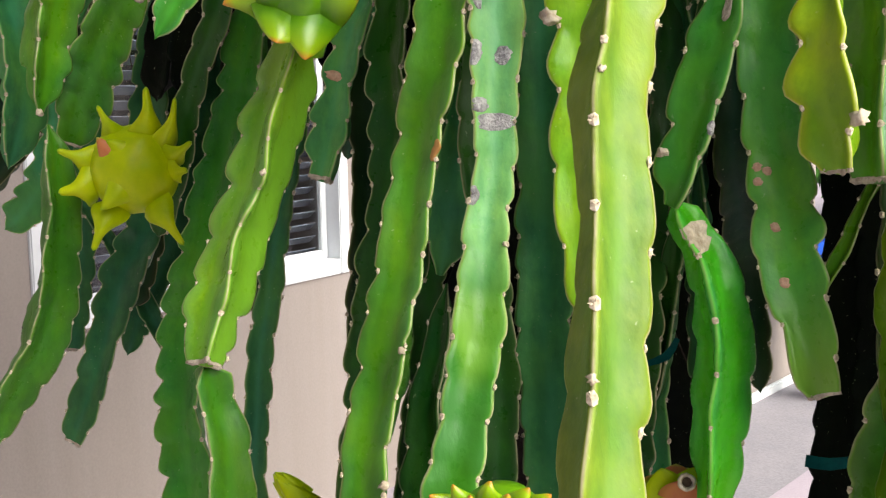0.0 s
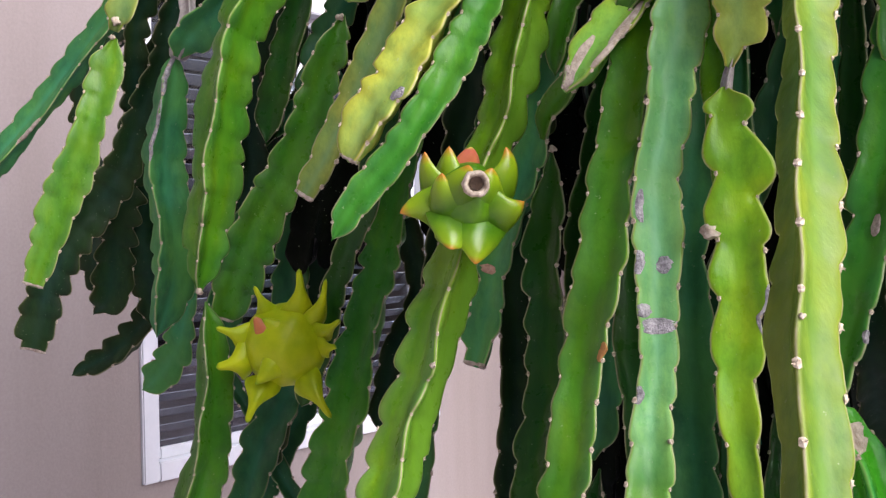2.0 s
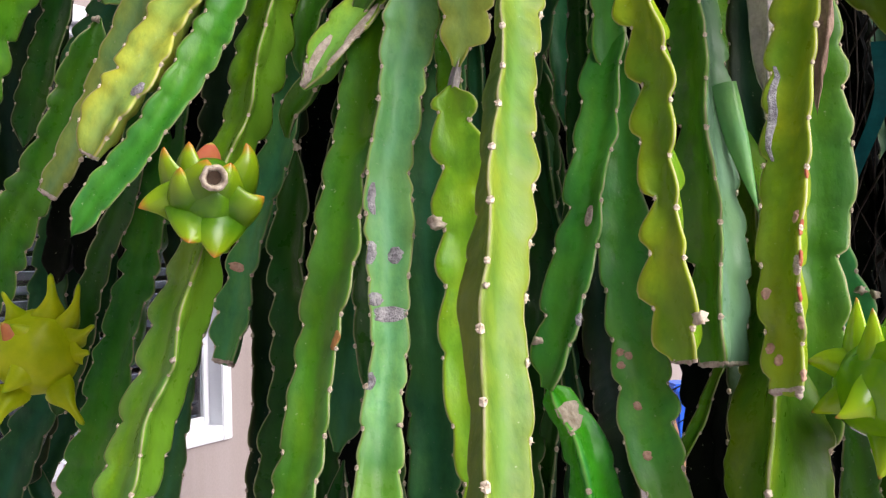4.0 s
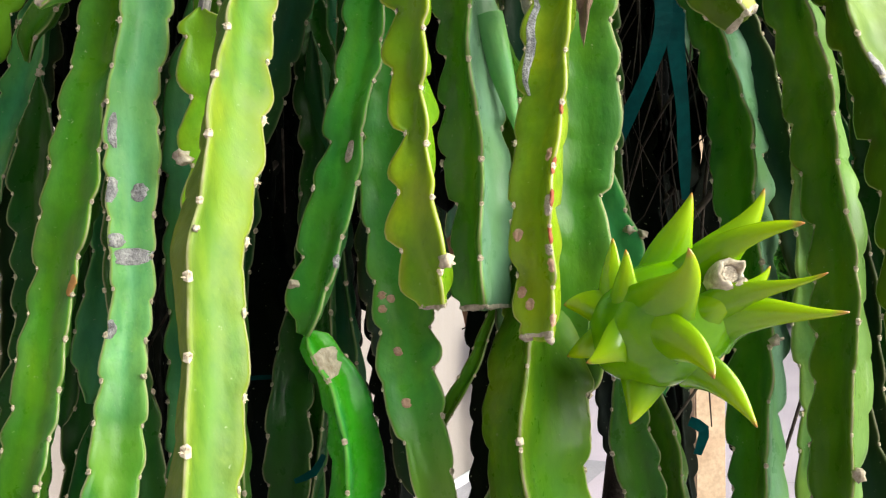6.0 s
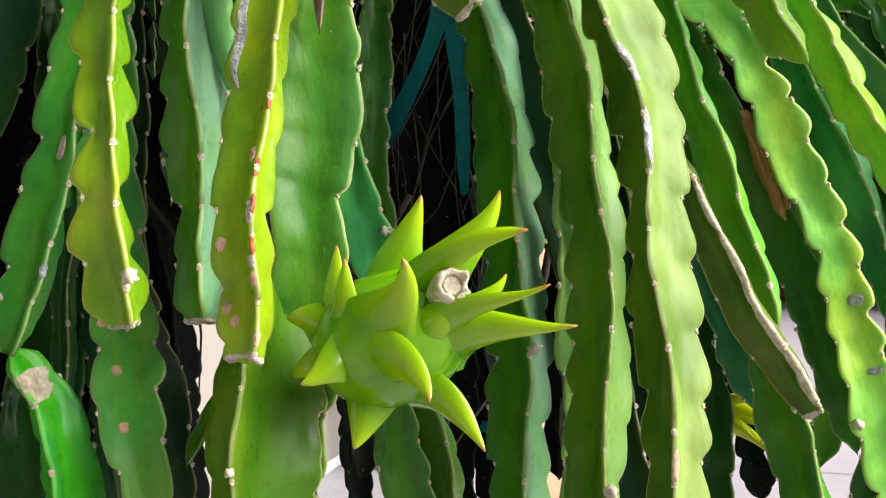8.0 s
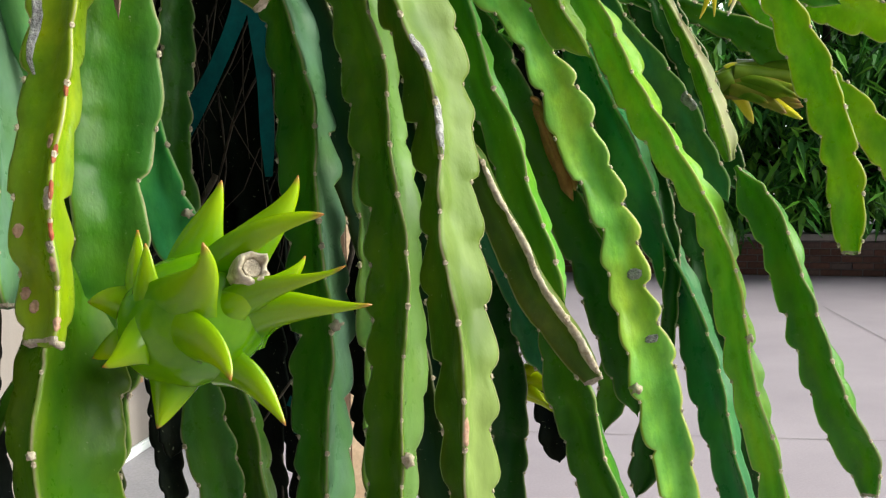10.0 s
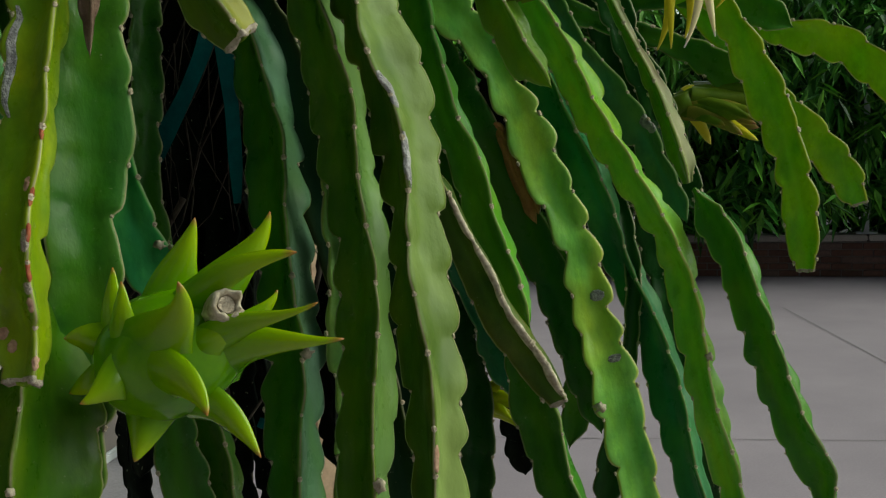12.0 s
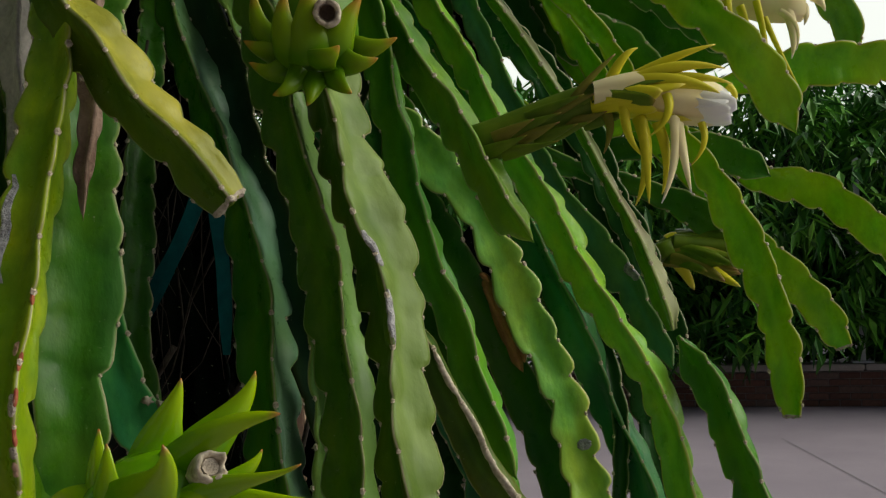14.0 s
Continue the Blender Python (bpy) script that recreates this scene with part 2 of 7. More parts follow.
WORDS = {
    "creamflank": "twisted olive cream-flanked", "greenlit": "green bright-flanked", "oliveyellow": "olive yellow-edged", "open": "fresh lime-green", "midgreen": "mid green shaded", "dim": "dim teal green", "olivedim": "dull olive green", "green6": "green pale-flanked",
    "dark": "dark green shaded", "inner": "shade-blackened inner", "dkgreen": "deep green", "dkgreen2": "deep green glossy", "dkblue": "dark blue-green", "bluegreen": "blue-green",
    "bluegreen2": "grey-green", "teal": "teal green", "teal2": "teal green pink-spotted", "seafoam": "pale sea-green scarred", "green": "fresh green",
    "green2": "mid green", "green3": "young shiny green", "green4": "green", "green5": "leaf green", "lime": "lime green", "lime2": "lime yellow",
    "yellow": "sun-yellowed", "yellow2": "yellow-green wavy", "bright": "pale yellow-green thick", "olive": "olive yellow pink-spotted",
    "olive2": "olive green", "olive3": "broad olive green", "pale": "pale bleached", "pale2": "pale corky", "pale3": "pale green",
    "palegreen": "pale green", "sunpale": "bleached, lit-flanked pale", "grey": "greyish", "wood": "grey woody", "drywood": "dry brown"}

AREOLE_MAT = speckled("areole_felt", (0.34, 0.25, 0.16), (0.76, 0.68, 0.53), 260, 0.9, 500, 0.0005, 0.6)
CORK_MAT = speckled("cork", (0.34, 0.26, 0.17), (0.70, 0.62, 0.49), 160, 0.85, 400, 0.001, 0.7)
HOLLOW_SHADE = speckled("hollow_shade", (0.03, 0.018, 0.01), (0.07, 0.04, 0.02), 200, 0.9, 500, 0.001, 0.8)
GREYSCAR = speckled("grey_scar", (0.14, 0.13, 0.14), (0.62, 0.60, 0.60), 110, 0.75, 420, 0.003, 1.0)
PINKSPOT = speckled("pink_spot", (0.42, 0.22, 0.14), (0.60, 0.40, 0.28), 200, 0.7, 500, 0.0006, 0.5)
CUT_MAT = speckled("cut_cork", (0.28, 0.22, 0.17), (0.62, 0.54, 0.44), 130, 0.9, 400, 0.002, 1.0)
REDCORK = speckled("red_mark", (0.30, 0.04, 0.02), (0.45, 0.14, 0.05), 200, 0.7, 500, 0.0006, 0.5)
TEAL_PLASTIC = speckled("teal_plastic", (0.0, 0.035, 0.038), (0.001, 0.07, 0.072), 25, 0.75, 200, 0.0002, 0.1, shine=0.1, graininess=0.2)
STUCCO = speckled("stucco", (0.225, 0.188, 0.172), (0.275, 0.238, 0.228), 1.1, 0.92, 130, 0.002, 0.25, graininess=0.25, drips=True)
CONCRETE = speckled("concrete", (0.305, 0.258, 0.31), (0.385, 0.326, 0.385), 0.8, 0.9, 90, 0.001, 0.2, graininess=0.35)
CONCRETE_SHADOW = speckled("shadow_concrete", (0.20, 0.19, 0.22), (0.27, 0.25, 0.28), 1.5, 0.9, 90, 0.001, 0.3)
JOINT = speckled("joint", (0.18, 0.165, 0.17), (0.24, 0.22, 0.225), 3, 0.95)
WHITE = speckled("white_vinyl", (0.58, 0.60, 0.64), (0.68, 0.70, 0.73), 3, 0.4, 60, 0.0002, 0.1, graininess=0.1)
CAPSTONE = speckled("cap_stone", (0.34, 0.30, 0.27), (0.48, 0.44, 0.40), 3, 0.9, 80, 0.002, 0.5)
MORTAR = speckled("mortar", (0.16, 0.14, 0.13), (0.26, 0.23, 0.21), 12, 0.95)
TIMBER = speckled("pale_timber", (0.42, 0.28, 0.18), (0.62, 0.45, 0.31), 9, 0.75, 90, 0.001, 0.5)
OLD_TIMBER = speckled("old_timber", (0.20, 0.10, 0.05), (0.33, 0.18, 0.10), 9, 0.8, 90, 0.001, 0.5)
TWIG = speckled("twig", (0.022, 0.018, 0.014), (0.085, 0.07, 0.057), 60, 0.9, 200, 0.001, 0.6, 0.1)
BARK = speckled("bark", (0.010, 0.008, 0.006), (0.03, 0.024, 0.019), 9, 0.95, 60, 0.01, 0.8, 0.1)
SLAT = speckled("blind_slat", (0.075, 0.088, 0.115), (0.11, 0.125, 0.155), 3, 0.6)
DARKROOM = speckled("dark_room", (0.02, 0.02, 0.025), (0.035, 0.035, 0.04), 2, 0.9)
BLUE = speckled("blue_plastic", (0.01, 0.09, 0.55), (0.015, 0.13, 0.70), 5, 0.4, 80, 0.0005, 0.2)
DRYLEAF = speckled("dry_leaf", (0.30, 0.13, 0.03), (0.52, 0.28, 0.08), 40, 0.8, 200, 0.001, 0.6)
MAUVE_BLOCK = speckled("far_roof", (0.24, 0.15, 0.15), (0.34, 0.22, 0.22), 2, 0.9)


def brick_material():
    m, nt, b = mat("brick", 0.9)
    inf = nt.nodes.new("ShaderNodeObjectInfo")
    tone = ramp(nt, inf.outputs["Random"], [(0.0, (0.11, 0.05, 0.035)), (0.5, (0.20, 0.09, 0.06)), (1.0, (0.17, 0.12, 0.10))])
    grain = ramp(nt, noise_tex(nt, coords(nt), 40, 4), [(0.3, (0.7, 0.7, 0.7)), (0.7, (1.2, 1.2, 1.2))])
    mul = nt.nodes.new("ShaderNodeMix")
    mul.data_type, mul.blend_type = "RGBA", "MULTIPLY"
    mul.inputs[0].default_value = 1.0
    nt.links.new(tone.outputs[0], mul.inputs[6])
    nt.links.new(grain.outputs[0], mul.inputs[7])
    nt.links.new(mul.outputs[2], b.inputs["Base Color"])
    return m


BRICK = brick_material()


def glass_material():
    m, nt, b = mat("window_glass", 0.03)
    b.inputs["Base Color"].default_value = (0.9, 0.92, 0.95, 1)
    b.inputs["Transmission Weight"].default_value = 1.0
    b.inputs["IOR"].default_value = 1.45
    return m


GLASS = glass_material()


def flesh(name, c1, c2, tip, rough=0.3, sss=0.06, blush=0.88, young=None):
    """Fleshy bracts and petals: colour from foot to tip along the attribute 'tip'."""
    m, nt, b = mat(name, rough)
    at = nt.nodes.new("ShaderNodeAttribute")
    at.attribute_name = "tip"
    v = coords(nt)
    base = ramp(nt, noise_tex(nt, v, 28, 4), [(0.3, c1), (0.7, c2)]).outputs[0]
    if young:
        base = blend(nt, ramp(nt, at.outputs["Fac"], [(0.15, (0, 0, 0)), (0.75, (1, 1, 1))]).outputs[0], base, young)
    f = ramp(nt, at.outputs["Fac"], [(blush, (0, 0, 0)), (0.985, (1, 1, 1))])
    tone = blend(nt, f.outputs[0], base, tip)
    nt.links.new(tone, b.inputs["Base Color"])
    b.inputs["Specular IOR Level"].default_value = 0.45 if rough < 0.3 else 0.2
    b.inputs["Subsurface Weight"].default_value = sss
    b.inputs["Subsurface Radius"].default_value = (0.008, 0.01, 0.003)
    b.inputs["Subsurface Scale"].default_value = 0.6
    bump(nt, b, noise_tex(nt, v, 70, 3), 0.15, 0.001)
    return m


FRUIT_GREEN = flesh("fruit_green", (0.085, 0.25, 0.001), (0.17, 0.375, 0.001), (0.36, 0.15, 0.04), 0.2, sss=0.08, blush=0.89, young=(0.31, 0.47, 0.002))
FRUIT_YELLOW = flesh("fruit_yellow", (0.30, 0.41, 0.001), (0.46, 0.53, 0.002), (0.20, 0.34, 0.005), 0.35)
FRUIT_DARK = flesh("fruit_dark", (0.06, 0.17, 0.002), (0.11, 0.24, 0.003), (0.42, 0.20, 0.03), 0.32, blush=0.74, young=(0.20, 0.30, 0.004))
BUD_GREEN = flesh("bud_green", (0.15, 0.29, 0.004), (0.25, 0.37, 0.006), (0.30, 0.34, 0.02), 0.35)
FRUIT_RUST = flesh("fruit_rust", (0.05, 0.16, 0.002), (0.12, 0.27, 0.004), (0.50, 0.18, 0.02), 0.28, blush=0.76, young=(0.24, 0.37, 0.004))
FRUIT_BLUSH = flesh("fruit_blush", (0.50, 0.13, 0.07), (0.55, 0.26, 0.06), (0.4, 0.4, 0.05), 0.4)
SEPAL = flesh("sepal", (0.56, 0.52, 0.015), (0.72, 0.62, 0.03), (0.72, 0.60, 0.08), 0.45)
SEPAL_BROWN = flesh("sepal_brown", (0.14, 0.15, 0.015), (0.24, 0.20, 0.03), (0.26, 0.13, 0.05), 0.5)
PETAL = flesh("petal", (0.84, 0.70, 0.32), (0.88, 0.78, 0.45), (0.90, 0.88, 0.80), 0.5)
PETAL_WHITE = flesh("petal_white", (0.86, 0.84, 0.76), (0.90, 0.89, 0.84), (0.92, 0.91, 0.88), 0.5)
TUBE = flesh("flower_tube", (0.07, 0.13, 0.005), (0.14, 0.20, 0.010), (0.24, 0.18, 0.02), 0.45)


# ---- building helpers ----
def link_mesh(name, verts, faces, material, parent=None, label="", smooth=True):
    me = bpy.data.meshes.new(name)
    me.from_pydata([tuple(v) for v in verts], [], faces)
    me.materials.append(material)
    if smooth:
        me.polygons.foreach_set("use_smooth", [True] * len(me.polygons))
    ob = new(name, me)
    if parent is not None:
        ob.parent = parent
        ob.matrix_parent_inverse = parent.matrix_world.inverted()
    if label:
        tagged(ob, label)
    return ob


def part(name, bm, material, parent=None, label="", smooth=False):
    me = bpy.data.meshes.new(name)
    bm.to_mesh(me)
    bm.free()
    me.materials.append(material)
    if smooth:
        me.polygons.foreach_set("use_smooth", [True] * len(me.polygons))
    ob = new(name, me)
    if parent is not None:
        ob.parent = parent
    if label:
        tagged(ob, label)
    return ob


def box_bm(size, centre=(0, 0, 0), bevel=0.0, m=None):
    bm = bmesh.new()
    bmesh.ops.create_cube(bm, size=1.0)
    bmesh.ops.scale(bm, vec=size, verts=bm.verts)
    bmesh.ops.translate(bm, vec=centre, verts=bm.verts)
    if bevel:
        bmesh.ops.bevel(bm, geom=bm.edges[:], offset=bevel, segments=2, affect="EDGES")
    if m is not None:
        bmesh.ops.transform(bm, matrix=m, verts=bm.verts)
    return bm


def float_attr(ob, name, values):
    a = ob.data.attributes.new(name, "FLOAT", "POINT")
    a.data.foreach_set("value", np.asarray(values, dtype=np.float32))


def spline(points, step):
    """A smooth curve (cardinal) through rows of numbers whose first three are a place; about one row per step metres."""
    p = np.array(points, float)
    p = np.vstack([2 * p[0] - p[1], p, 2 * p[-1] - p[-2]])
    rows = []
    for i in range(1, len(p) - 2):
        a, b, c, d = p[i - 1], p[i], p[i + 1], p[i + 2]
        la, lb, lc = (max(np.linalg.norm((q - r)[:3]), 1e-5) ** 0.5 for q, r in ((b, a), (c, b), (d, c)))
        m1 = (c - b) + lb * ((b - a) / la - (c - a) / (la + lb))
        m2 = (c - b) + lb * ((d - c) / lc - (d - b) / (lb + lc))
        n = max(2, int(np.linalg.norm((c - b)[:3]) / step))
        u = np.linspace(0, 1, n, endpoint=False)[:, None]
        rows.append((2 * u**3 - 3 * u**2 + 1) * b + (u**3 - 2 * u**2 + u) * m1 + (3 * u**2 - 2 * u**3) * c + (u**3 - u**2) * m2)
    rows.append(p[-2][None])
    return np.vstack(rows)


def unit(v):
    return v / np.maximum(np.linalg.norm(v, axis=-1, keepdims=True), 1e-9)


# ---- setting ----
def plane_mesh(name, corners, material, label, category):
    ob = link_mesh(name, corners, [tuple(range(len(corners)))], material, smooth=False)
    return tagged(ob, label, category, kind="structure")


plane_mesh("ground", [(-300, -300, 0), (300, -300, 0), (300, 300, 0), (-300, 300, 0)], CONCRETE,
           "pale mauve-grey concrete driveway, dry and dusty", "ground")
_j = Vector((7.89 - 6.60, 6.79 - 4.77, 0)).normalized()
_m, _n2 = Vector((3.37, 4.87, 0.004)), Vector((4.96, 3.58, 0.004))
for _a, _b in ((_m - (_n2 - _m) * 0.6, _n2 + (_n2 - _m) * 1.5), (Vector((6.60, 4.77, 0.004)) - _j * 6, Vector((7.89, 6.79, 0.004)) + _j * 0.2),):
    _k = (_b - _a).normalized().cross(Vector((0, 0, 1))) * 0.004
    plane_mesh("expansion_joint", [_a - _k, _b - _k, _b + _k, _a + _k], JOINT, "dark narrow joint line in the driveway", "joint")

# house: the wall with the window, and the nearer wing beyond it
W0 = Vector((-1.13, 2.95, 0))
WU = Vector((0.74, 1.16, 0)).normalized()
WM = Matrix.Translation(W0) @ Matrix((( WU.x, -WU.y, 0, 0), (WU.y, WU.x, 0, 0), (0, 0, 1, 0), (0, 0, 0, 1)))
WIN_W, SILL, HEAD, TH = 1.375, 0.90, 2.36, 0.16


def wall_piece(u0, u1, z0, z1, parent):
    # local: x along the wall, y away from the room's outside
    return part("wall_panel", box_bm((u1 - u0, TH, z1 - z0), ((u0 + u1) / 2, TH / 2, (z0 + z1) / 2), m=WM), STUCCO, parent)


wall = tagged(new("wall_house"), "beige stucco house wall with a white window", "wall", kind="structure")
wall_piece(-6.0, 0, 0, 3.0, wall)
wall_piece(WIN_W, 3.2, 0, 3.0, wall)
wall_piece(0, WIN_W, 0, SILL, wall)
wall_piece(0, WIN_W, HEAD, 3.0, wall)
window = tagged(new("window_1"), "white vinyl sliding window with dark blinds behind", "window", kind="structure")
fw = 0.055
for u0, u1, z0, z1 in ((0, fw, SILL, HEAD), (WIN_W - fw, WIN_W, SILL, HEAD), (fw, WIN_W - fw, SILL, SILL + fw), (fw, WIN_W - fw, HEAD - fw, HEAD)):
    part("window_frame", box_bm((u1 - u0, 0.09, z1 - z0), ((u0 + u1) / 2, 0.033, (z0 + z1) / 2), 0.004, WM), WHITE, window)
half = WIN_W / 2
for u0, u1, y in ((fw, half + 0.02, 0.035), (half - 0.02, WIN_W - fw, 0.06)):
    s = 0.032
    for a0, a1, z0, z1 in ((u0, u0 + s, SILL + fw, HEAD - fw), (u1 - s, u1, SILL + fw, HEAD - fw),
                           (u0 + s, u1 - s, SILL + fw, SILL + fw + s), (u0 + s, u1 - s, HEAD - fw - s, HEAD - fw)):
        part("sash", box_bm((a1 - a0, 0.022, z1 - z0), ((a0 + a1) / 2, y, (z0 + z1) / 2), 0.003, WM), WHITE, window)
    pane = part("pane", box_bm((u1 - u0 - 2 * s, 0.004, HEAD - SILL - 2 * fw - 2 * s), ((u0 + u1) / 2, y, (SILL + HEAD) / 2), m=WM), GLASS, window)
    pane.visible_shadow = False
for i in range(29):
    z = SILL + 0.08 + i * 0.045
    tilt = Matrix.Translation((half, 0.11, z)) @ Matrix.Rotation(radians(-38), 4, "X")
    part("blind_slat", box_bm((WIN_W - 0.14, 0.042, 0.003), m=WM @ tilt), SLAT, window)
# walls coloured near black, so the room's darkness sits in their colour
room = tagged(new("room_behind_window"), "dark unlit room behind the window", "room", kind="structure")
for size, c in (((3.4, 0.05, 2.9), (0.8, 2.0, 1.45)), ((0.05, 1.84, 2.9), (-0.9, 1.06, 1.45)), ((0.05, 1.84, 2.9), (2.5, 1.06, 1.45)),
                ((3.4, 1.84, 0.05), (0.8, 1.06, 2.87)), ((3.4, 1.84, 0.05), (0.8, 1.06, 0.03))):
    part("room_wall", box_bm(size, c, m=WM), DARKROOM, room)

# unseen wall, added to hold sky light off the plant's left side
back = tagged(new("wall_skyblock"), "unseen beige stucco wall added to block sky light", "wall", kind="structure")
part("wall_panel", box_bm((3.6, 0.2, 3.0), (-3.8, -3.4, 1.5)), STUCCO, back)
W1 = Vector((1.39, 5.38, 0))
W1U = Vector((0.373, 0.47, 0)).normalized()
W1M = Matrix.Translation(W1) @ Matrix(((W1U.x, -W1U.y, 0, 0), (W1U.y, W1U.x, 0, 0), (0, 0, 1, 0), (0, 0, 0, 1)))
wing = tagged(new("wall_wing"), "beige stucco side wall of the house with a white base strip", "wall", kind="structure")
part("wall_panel", box_bm((2.4, 0.2, 3.0), (-0.25, 0.105, 1.5), m=W1M), STUCCO, wing)
part("wall_panel", box_bm((0.2, 1.6, 3.0), (-1.35, 1.0, 1.5), m=W1M), STUCCO, wing)
part("base_strip", box_bm((2.4, 0.03, 0.05), (-0.25, -0.012, 0.025), 0.008, W1M), WHITE, wing)
# shadow beside the wall, laid on the ground as a darker sheet
plane_mesh("wall_shadow_strip", [W1M @ Vector(c) for c in ((-1.45, -0.62, 0.004), (0.95, -0.62, 0.004), (0.95, -0.03, 0.004), (-1.45, -0.03, 0.004))],
           CONCRETE_SHADOW, "shadow strip painted on the concrete along the wall's foot", "paving")

tote = tagged(new("storage_tote"), "small blue plastic tote on a narrow plastered pier", "tote")
_p = Vector((1.815, 5.545, 0.761))
tm = Matrix.Translation((_p.x, _p.y, 0.5))
part("tub", box_bm((0.19, 0.19, 0.33), (0, 0, 0.165), 0.02, tm), BLUE, tote)
part("lid", box_bm((0.21, 0.21, 0.05), (0, 0, 0.355), 0.012, tm), BLUE, tote)
tagged(part("pier", box_bm((0.09, 0.15, 0.5), (_p.x + 0.04, _p.y, 0.25), 0.01), STUCCO), "narrow beige plastered pier beside the wall", "pier")

# planter wall of brick at the driveway's far side
B0, B1 = Vector((9.55, 8.55, 0)), Vector((10.40, 7.68, 0))
BU = (B1 - B0).normalized()
BM = Matrix.Translation(B0) @ Matrix(((BU.x, -BU.y, 0, 0), (BU.y, BU.x, 0, 0), (0, 0, 1, 0), (0, 0, 0, 1)))
planter = tagged(new("wall_planter"), "low brown brick planter wall with a pale stone cap", "wall", kind="structure")
part("core", box_bm((14.0, 0.18, 0.38), (1.0, 0.11, 0.19), m=BM), MORTAR, planter)
for i in range(12):
    part("cap_stone", box_bm((1.16, 0.30, 0.07), (-5.4 + i * 1.168, 0.10, 0.425), 0.012, BM), CAPSTONE, planter)
post = tagged(new("fence_post"), "slim grey-white metal post on the planter wall", "post")
part("shaft", box_bm((0.06, 0.06, 2.2), (1.02, 0.13, 1.575), 0.006, BM), WHITE, post)
part("base_plate", box_bm((0.22, 0.18, 0.02), (1.02, 0.13, 0.471), 0.004, BM), WHITE, post)
far_house = tagged(new("far_house"), "mauve-roofed house far behind the trees", "house")
part("wall", box_bm((9, 6, 3.2), (21.2, 9.8, 1.6)), STUCCO, far_house)
part("roof", box_bm((9.8, 6.8, 0.5), (21.2, 9.8, 3.45), 0.2), MAUVE_BLOCK, far_house)


# ---- trees ----
def leaf_material():
    m, nt, b = mat("tree_leaf", 0.45)
    g = nt.nodes.new("ShaderNodeNewGeometry")
    tone = ramp(nt, g.outputs["Random Per Island"], [(0.0, (0.012, 0.06, 0.005)), (0.5, (0.06, 0.24, 0.016)), (1.0, (0.19, 0.46, 0.04))])
    nt.links.new(tone.outputs[0], b.inputs["Base Color"])
    return m


TREELEAF = leaf_material()


def limb(points, r0, r1, sides=8):
    rows = spline([(*p, r) for p, r in zip(points, np.linspace(r0, r1, len(points)))], 0.06)
    p, r = rows[:, :3], rows[:, 3]
    t = unit(np.gradient(p, axis=0))
    a = unit(np.cross(t, np.array([0.3, 0.9, 0.1])))
    b = np.cross(t, a)
    ang = np.linspace(0, 2 * np.pi, sides, endpoint=False)
    v = p[:, None] + r[:, None, None] * (np.cos(ang)[None, :, None] * a[:, None] + np.sin(ang)[None, :, None] * b[:, None])
    n = len(p)
    f = [(i * sides + j, i * sides + (j + 1) % sides, (i + 1) * sides + (j + 1) % sides, (i + 1) * sides + j) for i in range(n - 1) for j in range(sides)]
    f += [tuple(range(sides))[::-1], tuple((n - 1) * sides + j for j in range(sides))]
    return v.reshape(-1, 3), f


def join(chunks):
    vs, fs, o = [], [], 0
    for v, f in chunks:
        vs.append(np.asarray(v))
        fs += [tuple(i + o for i in q) for q in f]
        o += len(v)
    return np.vstack(vs), fs


def tree(x, y, height, spread, clumps, label, seed):
    rng = random.Random(seed)
    top = tagged(new("tree"), label, "tree", group="trees behind the planter wall")
    top.location = (x, y, 0)
    bpy.context.view_layer.update()
    base = np.array([x, y, 0.0])
    v, f = limb([base, base + (0.05, 0.0, 0.7), base + (0.0, 0.08, 1.5), base + (0.05, 0.05, height * 0.7)], 0.12, 0.05)
    link_mesh("trunk", v, f, BARK, top)
    leaves, limbs = [], []
    for c in range(clumps):
        ang, rad = rng.uniform(0, 6.283), spread * rng.uniform(0.1, 1.0) ** 0.6
        z = height * (0.13 + 0.87 * rng.random() * (1 - 0.45 * (rad / spread) ** 2))
        q = base + (rad * math.cos(ang), rad * math.sin(ang), z)
        if c % 9 == 0:
            limbs.append(limb([base + (0, 0, min(z, height * 0.65) * 0.75), (base + q) / 2 + (0, 0, z * 0.35), q], 0.045, 0.012, 5))
        for k in range(20):
            yaw, drop = rng.uniform(0, 6.283), rng.uniform(-1.35, -0.1)
            ln, wd = rng.uniform(0.26, 0.46), rng.uniform(0.030, 0.052)
            d = np.array([math.cos(yaw) * math.cos(drop), math.sin(yaw) * math.cos(drop), math.sin(drop)])
            s = np.array([-math.sin(yaw), math.cos(yaw), 0.0]) * wd
            n = np.cross(d, s / wd)
            o = q + np.array([rng.gauss(0, 0.10), rng.gauss(0, 0.10), rng.gauss(0, 0.10)])
            pts = [o, o + d * ln * 0.35 + s + n * 0.012, o + d * ln * 0.4 - n * 0.01, o + d * ln * 0.35 - s + n * 0.012, o + d * ln * 0.95 - (0, 0, 0.05 * ln)]
            leaves.append((pts, [(0, 1, 2), (0, 2, 3), (1, 4, 2), (2, 4, 3)]))
    for v, f in limbs:
        link_mesh("limb", v, f, BARK, top)
    v, f = join(leaves)
    link_mesh("crown", v, f, TREELEAF, top, smooth=False)
    return top


tree(10.6, 9.3, 4.0, 1.9, 440, "dense broadleaf tree with long drooping leaves", 3)
tree(12.6, 7.7, 4.4, 2.1, 520, "leafy green tree with hanging lance-shaped leaves", 5)
tree(8.6, 11.2, 4.4, 2.2, 420, "tall dark broadleaf tree with hanging leaves", 7)
